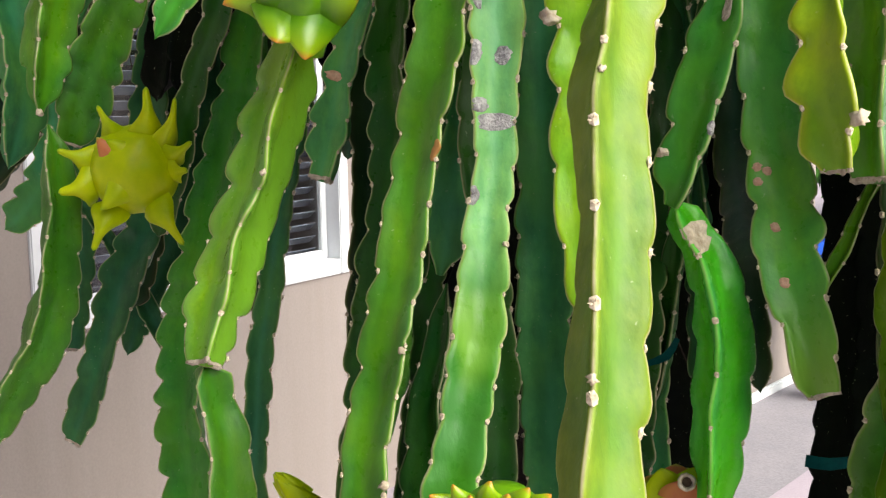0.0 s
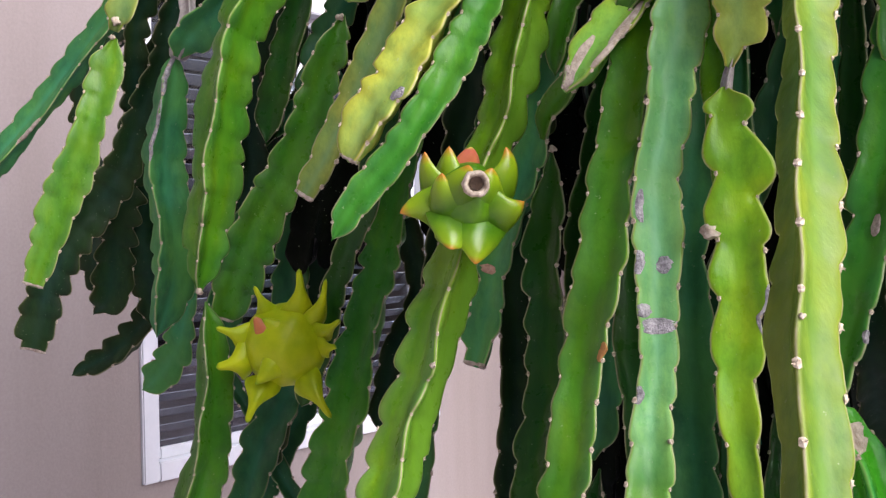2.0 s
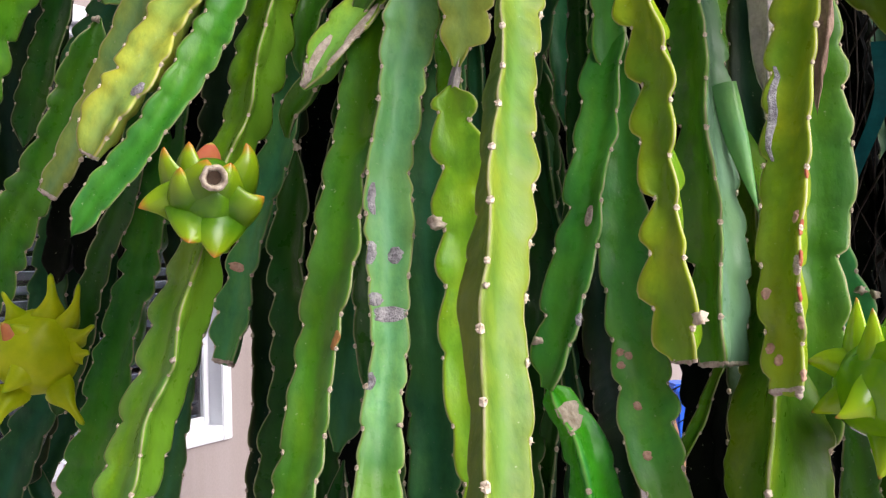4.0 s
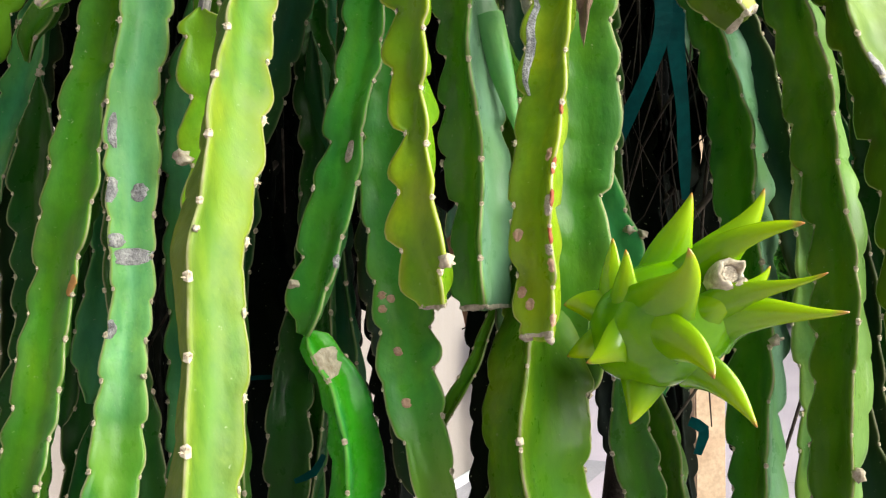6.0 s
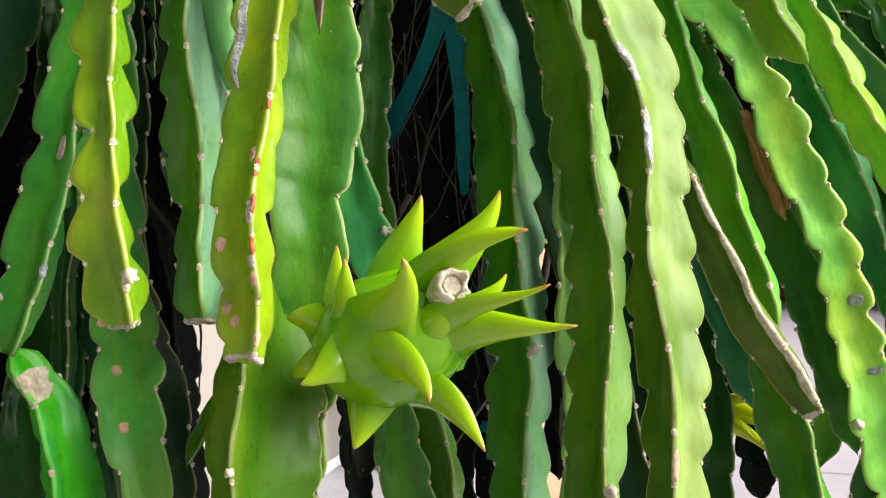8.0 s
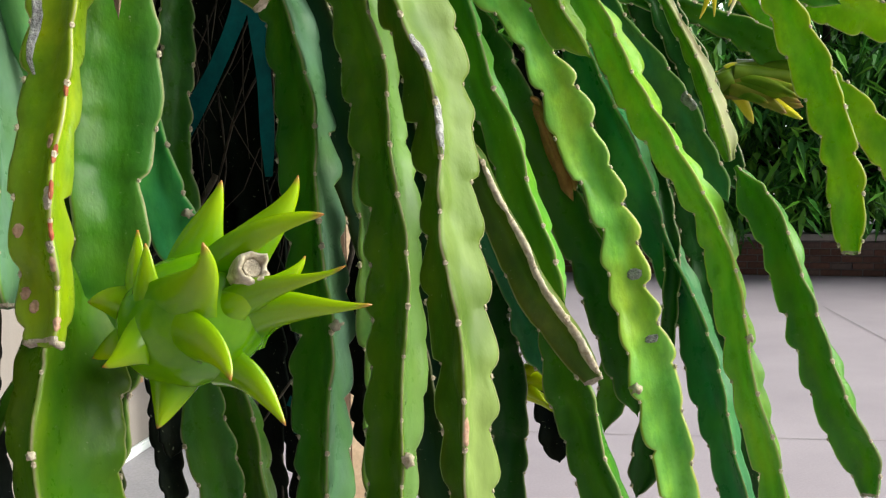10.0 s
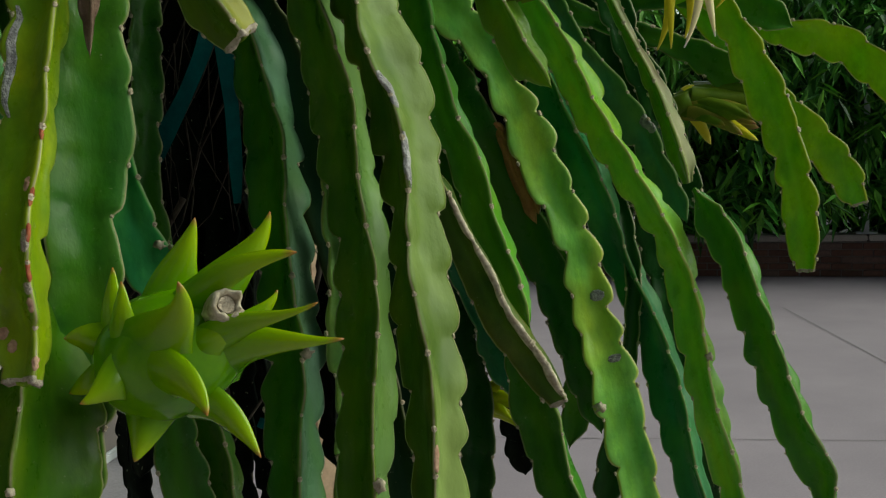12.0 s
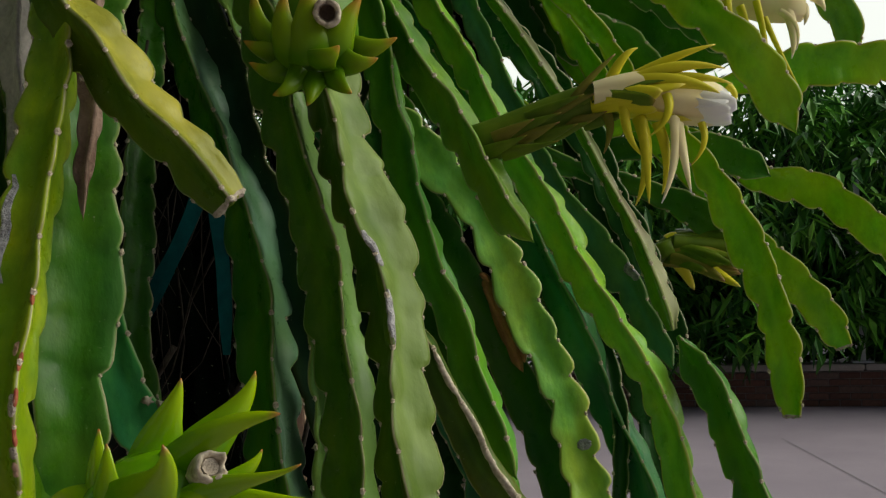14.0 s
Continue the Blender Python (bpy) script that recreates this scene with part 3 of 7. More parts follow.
tree(5.9, 12.2, 4.2, 2.3, 380, "dark broadleaf tree beyond the driveway", 9)
tree(14.4, 10.6, 4.8, 2.0, 420, "broadleaf tree far behind the wall", 11)

# bright hazy sky low over the trees
def sky_backdrop():
    verts, faces = [], []
    cols, rows_ = 16, 8
    for a in range(rows_ + 1):
        for c in range(cols + 1):
            az, el = radians(18 + 52 * c / cols), radians(-1 + 37 * a / rows_)
            verts.append((90 * math.sin(az) * math.cos(el), 90 * math.cos(az) * math.cos(el), 90 * math.sin(el)))
    for a in range(rows_):
        for c in range(cols):
            i = a * (cols + 1) + c
            faces.append((i, i + 1, i + cols + 2, i + cols + 1))
    m = bpy.data.materials.new("white_sky")
    m.use_nodes = True
    bs = m.node_tree.nodes["Principled BSDF"]
    bs.inputs["Base Color"].default_value = (0, 0, 0, 1)
    bs.inputs["Emission Color"].default_value = (1.0, 0.985, 0.97, 1)
    bs.inputs["Emission Strength"].default_value = 2.3
    ob = link_mesh("backdrop", verts, faces, m)
    tagged(ob, "plain white hazy sky beyond the trees", "sky", kind="structure")


sky_backdrop()


# ---- the climbing cactus ----
# the open side of the plant, towards the driveway
FRONT_SPOT = np.array([0.09, -0.25, 1.55])
CROWN = np.array([0.55, 1.75, 2.55])
STEMS = {}
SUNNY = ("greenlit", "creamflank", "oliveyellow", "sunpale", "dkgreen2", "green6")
cactus = tagged(new("climbing_cactus"), "sprawling dragon fruit cactus with many hanging three-ribbed green stems", "cactus")


def areole_mesh(seed):
    """A felted cushion with a few short spines, about 3 mm across; z points away from the rib."""
    r = random.Random(seed)
    bm = bmesh.new()
    bmesh.ops.create_icosphere(bm, subdivisions=1, radius=0.0020)
    for v in bm.verts:
        v.co = Vector((v.co.x * 1.1, v.co.y * 1.4, v.co.z * 0.75)) * r.uniform(0.8, 1.25)
    for k in range(r.randint(2, 4)):
        m = Matrix.Rotation(r.uniform(0.2, 0.9), 4, "X")
        m = Matrix.Rotation(r.uniform(0, 6.283), 4, "Z") @ m
        ln = r.uniform(0.0014, 0.0032)
        bmesh.ops.create_cone(bm, segments=4, radius1=0.00055, radius2=0.00008, depth=ln, matrix=m @ Matrix.Translation((0, 0, ln / 2)))
    me = bpy.data.meshes.new("areole")
    bm.to_mesh(me)
    bm.free()
    me.materials.append(AREOLE_MAT)
    return me


AREOLES = [areole_mesh(s) for s in range(6)]


def stem(key, skin, spin, amp, period, top, bottom, pts):
    """A three-ribbed hanging stem through rows (x, y, z, width). spin: the turn of the first rib away from the front, in degrees; amp: how deep
    the margins are scalloped; period: metres between areoles. top: up (bends back into the crown) or neck; bottom: none, cut, round or neck."""
    rng = random.Random(key)
    amp = min(0.44, 0.03 + amp * 1.55)
    rows = [tuple(p) for p in pts]
    if top == "up":
        p0, p1 = np.array(rows[0]), np.array(rows[1])
        d = unit((p0 - p1)[:3])
        goal = CROWN + np.array([rng.uniform(-0.45, 0.5), rng.uniform(-0.3, 0.4), rng.uniform(-0.25, 0.25)])
        a = p0[:3] + d * 0.22
        b = 0.45 * a + 0.55 * goal + np.array([0, 0, 0.16])
        if goal[2] > 2.5:
            goal = goal + np.array([rng.uniform(-0.2, 0.2), rng.uniform(-0.1, 0.3), 0.0])
        rows = [(*goal, p0[3] * 0.6), (*b, p0[3] * 0.85), (*a, p0[3])] + rows
    if bottom == "none":
        p0, p1 = np.array(rows[-1]), np.array(rows[-2])
        d = unit((p0 - p1)[:3])
        rows.append((*(p0[:3] + d * rng.uniform(0.10, 0.3) + np.array([0, 0, -0.03])), p0[3] * 0.95))
    r = spline(rows, 0.0045)
    p, w = r[:, :3], r[:, 3]
    # slight natural wander of the stem
    q = np.arange(len(p)) * 0.0045
    h = np.array([math.sin(rng.uniform(0, 6)), math.cos(rng.uniform(0, 6)) * 0.5, 0.0])
    p = p + (0.0022 * np.sin(q * rng.uniform(18, 30) + rng.uniform(0, 6)) + 0.0012 * np.sin(q * rng.uniform(50, 75)))[:, None] * h
    w = w * (1 + 0.05 * np.sin(q * rng.uniform(14, 30) + rng.uniform(0, 6)))
    s = np.concatenate([[0], np.cumsum(np.linalg.norm(np.diff(p, axis=0), axis=1))])
    n, length = len(p), s[-1]
    t = unit(np.gradient(p, axis=0))
    front = FRONT_SPOT - p
    front = unit(front - (front * t).sum(1, keepdims=True) * t)
    side = np.cross(front, t)
    radius = w / 1.70
    end = length - s
    if top == "neck":
        radius = radius * np.clip(s / (0.010 if key in ("A22", "A24b", "A13") else 0.035), 0.10, 1) ** 0.55
    if bottom in ("round", "none"):
        radius = radius * np.clip(end / 0.022, 0.02, 1) ** 0.5
    elif bottom == "neck":
        radius = radius * (0.55 + 0.45 * np.clip(end / 0.02, 0, 1))
    elif bottom == "cut":
        radius = radius * (0.86 + 0.14 * np.clip(end / 0.012, 0, 1))
    twist = radians(spin) + 0.075 * np.sin(s * rng.uniform(3, 6) + rng.uniform(0, 6))
    thick = np.minimum(0.0019 + 0.016 * radius, 0.25 * radius)
    verts = np.zeros((n, 24, 3))
    ribv = np.zeros((n, 24))
    tips, notches = [], []
    for k in range(3):
        cuts = []
        q = rng.uniform(0, period)
        while q < length:
            cuts.append(q)
            q += period * rng.uniform(0.82, 1.18)
        grid = np.array([-period] + cuts + [length + period])
        idx = np.clip(np.searchsorted(grid, s) - 1, 0, len(grid) - 2)
        u = (s - grid[idx]) / np.maximum(grid[idx + 1] - grid[idx], 1e-6)
        deep = np.array([rng.choice((0.4, 0.7, 0.9, 1.0, 1.15, 1.4)) for _ in grid])[idx]
        lobe = np.clip(np.sin(np.pi * np.clip(u, 0, 1) ** 2.0), 0, 1) ** 0.55
        wob = 1 + 0.035 * np.sin(s * 31 + k * 2.1 + rng.uniform(0, 6)) + 0.025 * np.sin(s * 83 + rng.uniform(0, 6)) * np.sin(s * 19 + rng.uniform(0, 6)) + 0.012 * np.sin(s * 290 + rng.uniform(0, 6)) * np.sin(s * 43)
        rad = radius * wob * (1 + amp * 0.25 - amp * deep * (1 - lobe))
        ang = twist + k * 2 * np.pi / 3
        e = np.cos(ang)[:, None] * front + np.sin(ang)[:, None] * side
        f = -np.sin(ang)[:, None] * front + np.cos(ang)[:, None] * side
        # the flanks swell between the areoles and pinch at each notch
        puff = 1 + 0.55 * min(amp, 0.3) / 0.3 * (lobe - 0.62) + 0.14 * np.sin(s * rng.uniform(24, 40) + rng.uniform(0, 6)) + 0.06 * np.sin(s * rng.uniform(80, 120))
        sway = 0.10 * np.sin(s * rng.uniform(28, 48) + rng.uniform(0, 6)) * min(1.0, amp / 0.2) * rad
        # profile of one rib: foot, two flanks, shoulder, tip and back
        fl1, fl2 = 0.165 * radius * puff, (0.085 * radius + thick * 0.3) * puff
        prof = [(0.14 * radius, -0.242 * radius, 0), (0.42 * radius, -fl1 + 0.2 * sway, 0.18), (0.72 * rad, -fl2 + 0.6 * sway, 0.34), (rad - thick * 1.1, -thick + sway, 0.5),
                (rad, sway, 1.0), (rad - thick * 1.1, thick + sway, 0.5), (0.72 * rad, fl2 + 0.6 * sway, 0.34), (0.42 * radius, fl1 + 0.2 * sway, 0.18)]
        for j, (a, b, c) in enumerate(prof):
            verts[:, k * 8 + j] = p + a[:, None] * e + b[:, None] * f
            ribv[:, k * 8 + j] = c
        tips.append((rad, e, f, sway))
        notches.append(cuts)
    flat = verts.reshape(-1, 3)
    m = 24
    i0 = np.arange(n - 1)[:, None] * m
    j0 = np.arange(m)[None]
    j1 = (j0 + 1) % m
    quads = np.stack([i0 + j0, i0 + m + j0, i0 + m + j1, i0 + j1], -1).reshape(-1, 4).tolist()
    centre0, centre1 = len(flat), len(flat) + 1
    flat = np.vstack([flat, p[0] - t[0] * 0.001, p[-1] + t[-1] * (0.004 if bottom != "neck" else 0.001)])
    tri = [(centre0, j, (j + 1) % m) for j in range(m)]
    o = (n - 1) * m
    tri += [(centre1, o + (j + 1) % m, o + j) for j in range(m)]
    ending = {"cut": "ending in a corky cut", "round": "with a rounded tip", "neck": "narrowing to a woody joint", "none": "hanging long"}[bottom]
    ob = link_mesh("stem", flat, quads + tri, SKIN[skin], cactus)
    float_attr(ob, "rib", np.concatenate([ribv.ravel(), [0, 0]]))
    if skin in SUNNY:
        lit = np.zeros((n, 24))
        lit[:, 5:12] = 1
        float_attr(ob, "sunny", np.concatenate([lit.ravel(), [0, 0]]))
    tagged(ob, WORDS[skin] + " three-ribbed stem " + ending)
    STEMS[key] = dict(ob=ob, p=p, s=s, verts=verts, front=front)
    if bottom == "cut":
        sec = verts[-1]
        c = sec.mean(0)
        jag = [0.0005 + 0.0035 * rng.random() for _ in range(m)]
        rings = [c + (sec - c) * 1.02 - t[-1] * 0.002, c + (sec - c) * 1.05 + t[-1] * 0.001, np.array([c + (q - c) * 0.86 + t[-1] * h for q, h in zip(sec, jag)])]
        v = np.vstack(rings + [c[None] + t[-1] * 0.001])
        fc = [(a * m + j, a * m + (j + 1) % m, (a + 1) * m + (j + 1) % m, (a + 1) * m + j) for a in range(2) for j in range(m)]
        fc += [(2 * m + j, 2 * m + (j + 1) % m, 3 * m) for j in range(m)]
        link_mesh("cut_end", v, [q[::-1] for q in fc], CUT_MAT, ob, "tan corky cut end")
    if skin in ("wood", "drywood", "inner") or key.startswith("crown"):
        return ob
    for k in range(3):
        rad, e, f, sway = tips[k]
        for q in notches[k]:
            i = min(int(np.searchsorted(s, q)), n - 1)
            if end[i] < 0.006 or not 0.85 < p[i][2] < 2.15 or (e[i] * front[i]).sum() < -0.62:
                continue
            big = rng.uniform(0.75, 1.35) * (1.25 if skin == "bright" else 1.0)
            at = p[i] + e[i] * (rad[i] + 0.0002) + f[i] * sway[i]
            rot = Matrix((np.cross(-t[i], e[i]), -t[i], e[i])).transposed()
            mw = Matrix.Translation(at) @ rot.to_4x4() @ Matrix.Scale(big, 4)
            a = new("areole", AREOLES[rng.randrange(6)])
            a.parent = ob
            a.matrix_local = mw
    return ob


def facing_spot(key, at):
    """The row and column of the stem's front surface next to a place."""
    d = STEMS[key]
    v = d["verts"]
    eye = unit(FRONT_SPOT - np.array(at))
    off = v - np.array(at)
    along = (off * eye).sum(-1)
    dist = np.linalg.norm(off - along[..., None] * eye, axis=-1) - 0.6 * along
    i, j = np.unravel_index(np.argmin(dist), dist.shape)
    return int(i), int(j)


def scar(key, at, high, wide, material, name, seed, label=""):
    """A thin irregular corky patch that lies on a stem's skin."""
    r = random.Random(seed)
    d = STEMS[key]
    v = d["verts"]
    i, j = facing_spot(key, at)
    n, m = v.shape[:2]
    # walk round the section to lay the patch across the ribs' flanks
    ring = np.vstack([v[i], v[i][:1]])
    lens = np.linalg.norm(np.diff(ring, axis=0), axis=1)
    cum = np.concatenate([[0], np.cumsum(lens)])
    c0 = cum[j]
    rows_, cols = 9, 9
    pts, keep = [], []
    hi = high / 0.0045 / 2
    c = v[i].mean(0)
    for a in range(rows_):
        x = float(np.clip(i + (a - 4) / 4 * hi, 0, n - 1.001))
        ii = int(x)
        sec = v[ii] * (1 - x + ii) + v[min(ii + 1, n - 1)] * (x - ii)
        sec = np.vstack([sec, sec[:1]])
        cu = np.concatenate([[0], np.cumsum(np.linalg.norm(np.diff(sec, axis=0), axis=1))])
        reach = math.sqrt(max(0.02, 1 - ((a - 4) / 4.3) ** 2)) * wide / 2
        l0, l1 = (reach * (0.85 + 0.45 * noise.noise(Vector((seed * 3.7 + q, a * 0.55, 0.0)))) for q in (0.0, 9.0))
        for b in range(cols):
            x = (cu[j] - l0 + (l0 + l1) * b / (cols - 1)) % cu[-1]
            k = min(int(np.searchsorted(cu, x, side="right")) - 1, m - 1)
            u = (x - cu[k]) / max(cu[k + 1] - cu[k], 1e-9)
            q = sec[k] * (1 - u) + sec[k + 1] * u
            axis = d["p"][min(ii + 1, n - 1)] - d["p"][max(ii - 1, 0)]
            out = unit(np.cross(sec[k + 1] - sec[k], axis))
            out = out * np.sign((out * (FRONT_SPOT - q)).sum())
            rim = a in (0, rows_ - 1) or b in (0, cols - 1)
            pts.append(q + out * (0.0002 if rim else r.uniform(0.0004, 0.0016)))
    f = [(a * cols + b, a * cols + b + 1, (a + 1) * cols + b + 1, (a + 1) * cols + b) for a in range(rows_ - 1) for b in range(cols - 1)]
    return link_mesh(name, pts, f, material, d["ob"], label)


def knob(key, at, size, seed, toward=None):
    """A dried flower scar: a lumpy cream stub on a stem."""
    r = random.Random(seed)
    d = STEMS[key]
    i, j = facing_spot(key, at)
    c = d["verts"][i, j]
    out = Vector(unit(c - d["p"][i]) + 0.4 * unit(FRONT_SPOT - c))
    bm = bmesh.new()
    bmesh.ops.create_icosphere(bm, subdivisions=2, radius=1.0)
    for v in bm.verts:
        v.co = Vector((v.co.x * 0.6, v.co.y * 0.6, v.co.z * 0.9)) * size * (0.8 + 0.75 * noise.noise(v.co * 1.9 + Vector((seed, 0, 0)))) * (0.55 if v.co.z > 0.82 else 1.0)
    q = out.to_track_quat("Z", "Y").to_matrix().to_4x4()
    bmesh.ops.transform(bm, matrix=Matrix.Translation(c + np.array(out.normalized()) * size * 0.4) @ q, verts=bm.verts)
    return part("dried_scar", bm, CORK_MAT, d["ob"], "cream dried flower stub", smooth=True)


# ---- fruits and flowers ----
def bract_mesh(base, mid, tip, width, thick=0.003, outward=None, cup=0.25, fat=1.25, rows_=16, cols=7, finger=False, start=None, slim=None):
    """A fleshy pointed scale from base over mid to tip; outward: the side that bulges."""
    b, c, e = (np.array(q, float) for q in (base, mid, tip))
    u = np.linspace(0, 1, rows_)[:, None]
    p = (1 - u) ** 2 * b + 2 * u * (1 - u) * c + u**2 * e
    if start is not None:
        c1, c2 = np.array(start, float), 0.7 * c + 0.3 * e
        p = (1 - u) ** 3 * b + 3 * u * (1 - u) ** 2 * c1 + 3 * u**2 * (1 - u) * c2 + u**3 * e
    t = unit(np.gradient(p, axis=0))
    o = np.array(outward, float) if outward is not None else FRONT_SPOT - b
    nrm = unit(o - (t * o).sum(1, keepdims=True) * t)
    s = np.cross(t, nrm)
    u = u[:, 0]
    half_w = width * 0.52 * (np.clip(1 - u, 0, 1) ** fat) * (1 + 0.8 * u) + 0.0005
    if finger:
        # broad foot, slender blunt end
        q = np.concatenate([[0], np.cumsum(np.linalg.norm(np.diff(p, axis=0), axis=1))])
        q = q / q[-1]
        g = np.clip((q - 0.08) / 0.66, 0, 1)
        half_w = width * 0.74 * (0.68 * (1 - g * g * (3 - 2 * g)) + 0.32 * np.clip(1 - q, 0.0, 1) ** 0.3) + 0.0004
    if slim is not None:
        # broad foot, hollow sides, drawn-out tip
        q = np.concatenate([[0], np.cumsum(np.linalg.norm(np.diff(p, axis=0), axis=1))])
        q = 1 - q / q[-1]
        half_w = width * 0.52 * (0.84 * q**slim + 0.16 * np.sqrt(q)) + 0.0004
    v = np.linspace(-1, 1, cols)
    up = p[:, None] + half_w[:, None, None] * v[None, :, None] * s[:, None] + (-cup * half_w[:, None] * v[None] ** 2)[..., None] * nrm[:, None]
    th = (thick * (1 - 0.7 * u))[:, None] * (1 - 0.8 * v[None] ** 2)
    lo = up - th[..., None] * nrm[:, None]
    up = up + (0.35 * th)[..., None] * nrm[:, None]
    verts = np.vstack([up.reshape(-1, 3), lo.reshape(-1, 3)])
    k = rows_ * cols
    f = []
    for a in range(rows_ - 1):
        for q in range(cols - 1):
            i = a * cols + q
            f.append((i, i + cols, i + cols + 1, i + 1))
            f.append((k + i, k + i + 1, k + i + cols + 1, k + i + cols))
        i = a * cols
        f.append((i, k + i, k + i + cols, i + cols))
        i = a * cols + cols - 1
        f.append((i, i + cols, k + i + cols, k + i))
    i = (rows_ - 1) * cols
    f += [(i + q, k + i + q, k + i + q + 1, i + q + 1) for q in range(cols - 1)]
    return verts, f, np.concatenate([np.repeat(u, cols)] * 2)


def bract(base, tip, width, material, parent, centre, lift=0.35, mid=None, name="bract", thick=0.0045, cup=0.35, outward=None, fat=1.25, finger=False, axis=None):
    b, e, c = np.array(base, float), np.array(tip, float), np.array(centre, float)
    out = unit(b - c)
    if mid is None:
        mid = b + (e - b) * 0.45 + out * np.linalg.norm(e - b) * lift
    start = None
    if axis is not None:
        ln = np.linalg.norm(e - b)
        start = b + 0.42 * ln * unit(0.7 * np.array(axis) + unit(e - b)) + out * ln * lift
        mid = b + (e - b) * 0.6 + out * ln * lift * 0.5
    v, f, tv = bract_mesh(b, mid, e, width, thick, out + 1.1 * unit(FRONT_SPOT - b) if outward is None else outward, cup, fat, finger=finger, start=start)
    ob = link_mesh(name, v, f, material, parent)
    float_attr(ob, "tip", tv)
    return ob


def fruit_body(centre, axis, length, radius, material, parent, name="body", seed=1):
    bm = bmesh.new()
    bmesh.ops.create_icosphere(bm, subdivisions=4, radius=1.0)
    for v in bm.verts:
        k = 1 + 0.05 * noise.noise(v.co * 2.3 + Vector((seed * 3.1, 0, 0)))
        v.co = Vector((v.co.x * radius * k, v.co.y * radius * k, v.co.z * length * k))
    q = Vector(axis).to_track_quat("Z", "Y").to_matrix().to_4x4()
    bmesh.ops.transform(bm, matrix=Matrix.Translation(centre) @ q, verts=bm.verts)
    ob = part(name, bm, material, parent, smooth=True)
    float_attr(ob, "tip", [0.0] * len(ob.data.vertices))
    return ob


def remnant(at, facing, radius, depth, parent, seed=1, inside=HOLLOW_SHADE):
    """The dry cream ring left by the withered flower, hollow and torn at its rim."""
    r = random.Random(seed)
    q = Vector(facing).to_track_quat("Z", "Y").to_matrix().to_4x4()
    m = Matrix.Translation(at) @ q
    sides = 20
    rings = [(1.0, -depth), (1.08, -depth * 0.3), (1.0, 0.0), (0.78, 0.0008), (0.62, -depth * 0.2), (0.45, -depth * 0.38), (0.05, -depth * 0.42)]
    jag = [r.uniform(0.93, 1.08) for _ in range(sides)]
    lift = [r.uniform(-0.15, 0.25) * depth for _ in range(sides)]
    v, f = [], []
    for a, (k, z) in enumerate(rings):
        for j in range(sides):
            g = 6.28318 * j / sides
            zz = z + (lift[j] if a in (2, 3) else 0)
            v.append(m @ Vector((math.cos(g) * radius * k * jag[j], math.sin(g) * radius * k * jag[j], zz)))
    for a in range(len(rings) - 1):
        f += [(a * sides + j, a * sides + (j + 1) % sides, (a + 1) * sides + (j + 1) % sides, (a + 1) * sides + j) for j in range(sides)]
    ob = link_mesh("flower_remnant", v, f, CORK_MAT, parent, "dry cream ring of the withered flower")
    # a disc across the ring; its default dark brown paints the hole's shade
    hole = [m @ Vector((math.cos(0.5236 * j) * radius * 0.56, math.sin(0.5236 * j) * radius * 0.56, -depth * 0.16 + (j % 3) * 0.0004)) for j in range(12)]
    hole.append(m @ Vector((0, 0, -depth * 0.24)))
    link_mesh("hollow", hole, [(j, (j + 1) % 12, 12) for j in range(12)], inside, ob, "hollow of the withered flower")
    return ob


def leaf_scale(base, first, second, tip, width, slim, material, parent, centre, name="bract"):
    """A fleshy leaf-like scale from its foot on the fruit over two guide places to a drawn-out tip, keeled along its middle."""
    b, c1, c2, e, c = (np.array(q, float) for q in (base, first, second, tip, centre))
    out = unit(0.8 * unit(b - c) + 0.8 * unit(FRONT_SPOT - b))
    b = b + 0.25 * (c - b)
    v, f, tv = bract_mesh(b, (c2 - 0.3 * e) / 0.7, e, width, 0.0050, out, 0.40, rows_=24, cols=9, start=c1, slim=slim)
    ob = link_mesh(name, v, f, material, parent)
    float_attr(ob, "tip", tv)
    return ob


def fruit(label, centre, axis, length, radius, material, bracts, ring=None, seed=1, lift=0.35, slim=1.0, leafy=False):
    top = tagged(new("dragon_fruit"), label, "fruit", group="fruits of the cactus")
    fruit_body(centre, axis, length, radius, material, top, seed=seed)
    for row in bracts:
        base, tip, width = row[:3]
        bract(base, tip, width * slim, row[3] if len(row) > 3 else material, top, centre, lift=lift, finger=not leafy, fat=0.85, cup=0.18 if leafy else 0.55,
              thick=0.0018 if leafy else 0.0045, axis=None if leafy else unit(np.array(axis, float)))
    if ring:
        remnant(ring[0], ring[1], ring[2], ring[3], top, seed, *ring[4:])
    return top


stem("A1", "olivedim", 20, 0.15, 0.050, "up", "round", [(-0.586, 1.610, 2.062, 0.035), (-0.662, 1.557, 2.016, 0.043), (-0.740, 1.503, 1.988, 0.041), (-0.857, 1.446, 1.958, 0.036)])
stem("A2a", "pale", 30, 0.22, 0.040, "up", "neck", [(-0.610, 1.559, 2.070, 0.051), (-0.634, 1.559, 2.002, 0.053), (-0.652, 1.540, 1.930, 0.047), (-0.673, 1.541, 1.882, 0.034)])
stem("A2", "olive2", 168, 0.11, 0.040, "neck", "cut", [(-0.674, 1.541, 1.872, 0.029), (-0.683, 1.542, 1.838, 0.047), (-0.707, 1.524, 1.735, 0.050), (-0.751, 1.515, 1.619, 0.055), (-0.790, 1.506, 1.512, 0.038)])
stem("A3", "bluegreen", 15, 0.10, 0.050, "up", "round", [(-0.723, 1.803, 2.026, 0.044), (-0.794, 1.802, 1.929, 0.047), (-0.876, 1.781, 1.815, 0.047), (-0.950, 1.769, 1.724, 0.046), (-0.990, 1.748, 1.666, 0.038)])
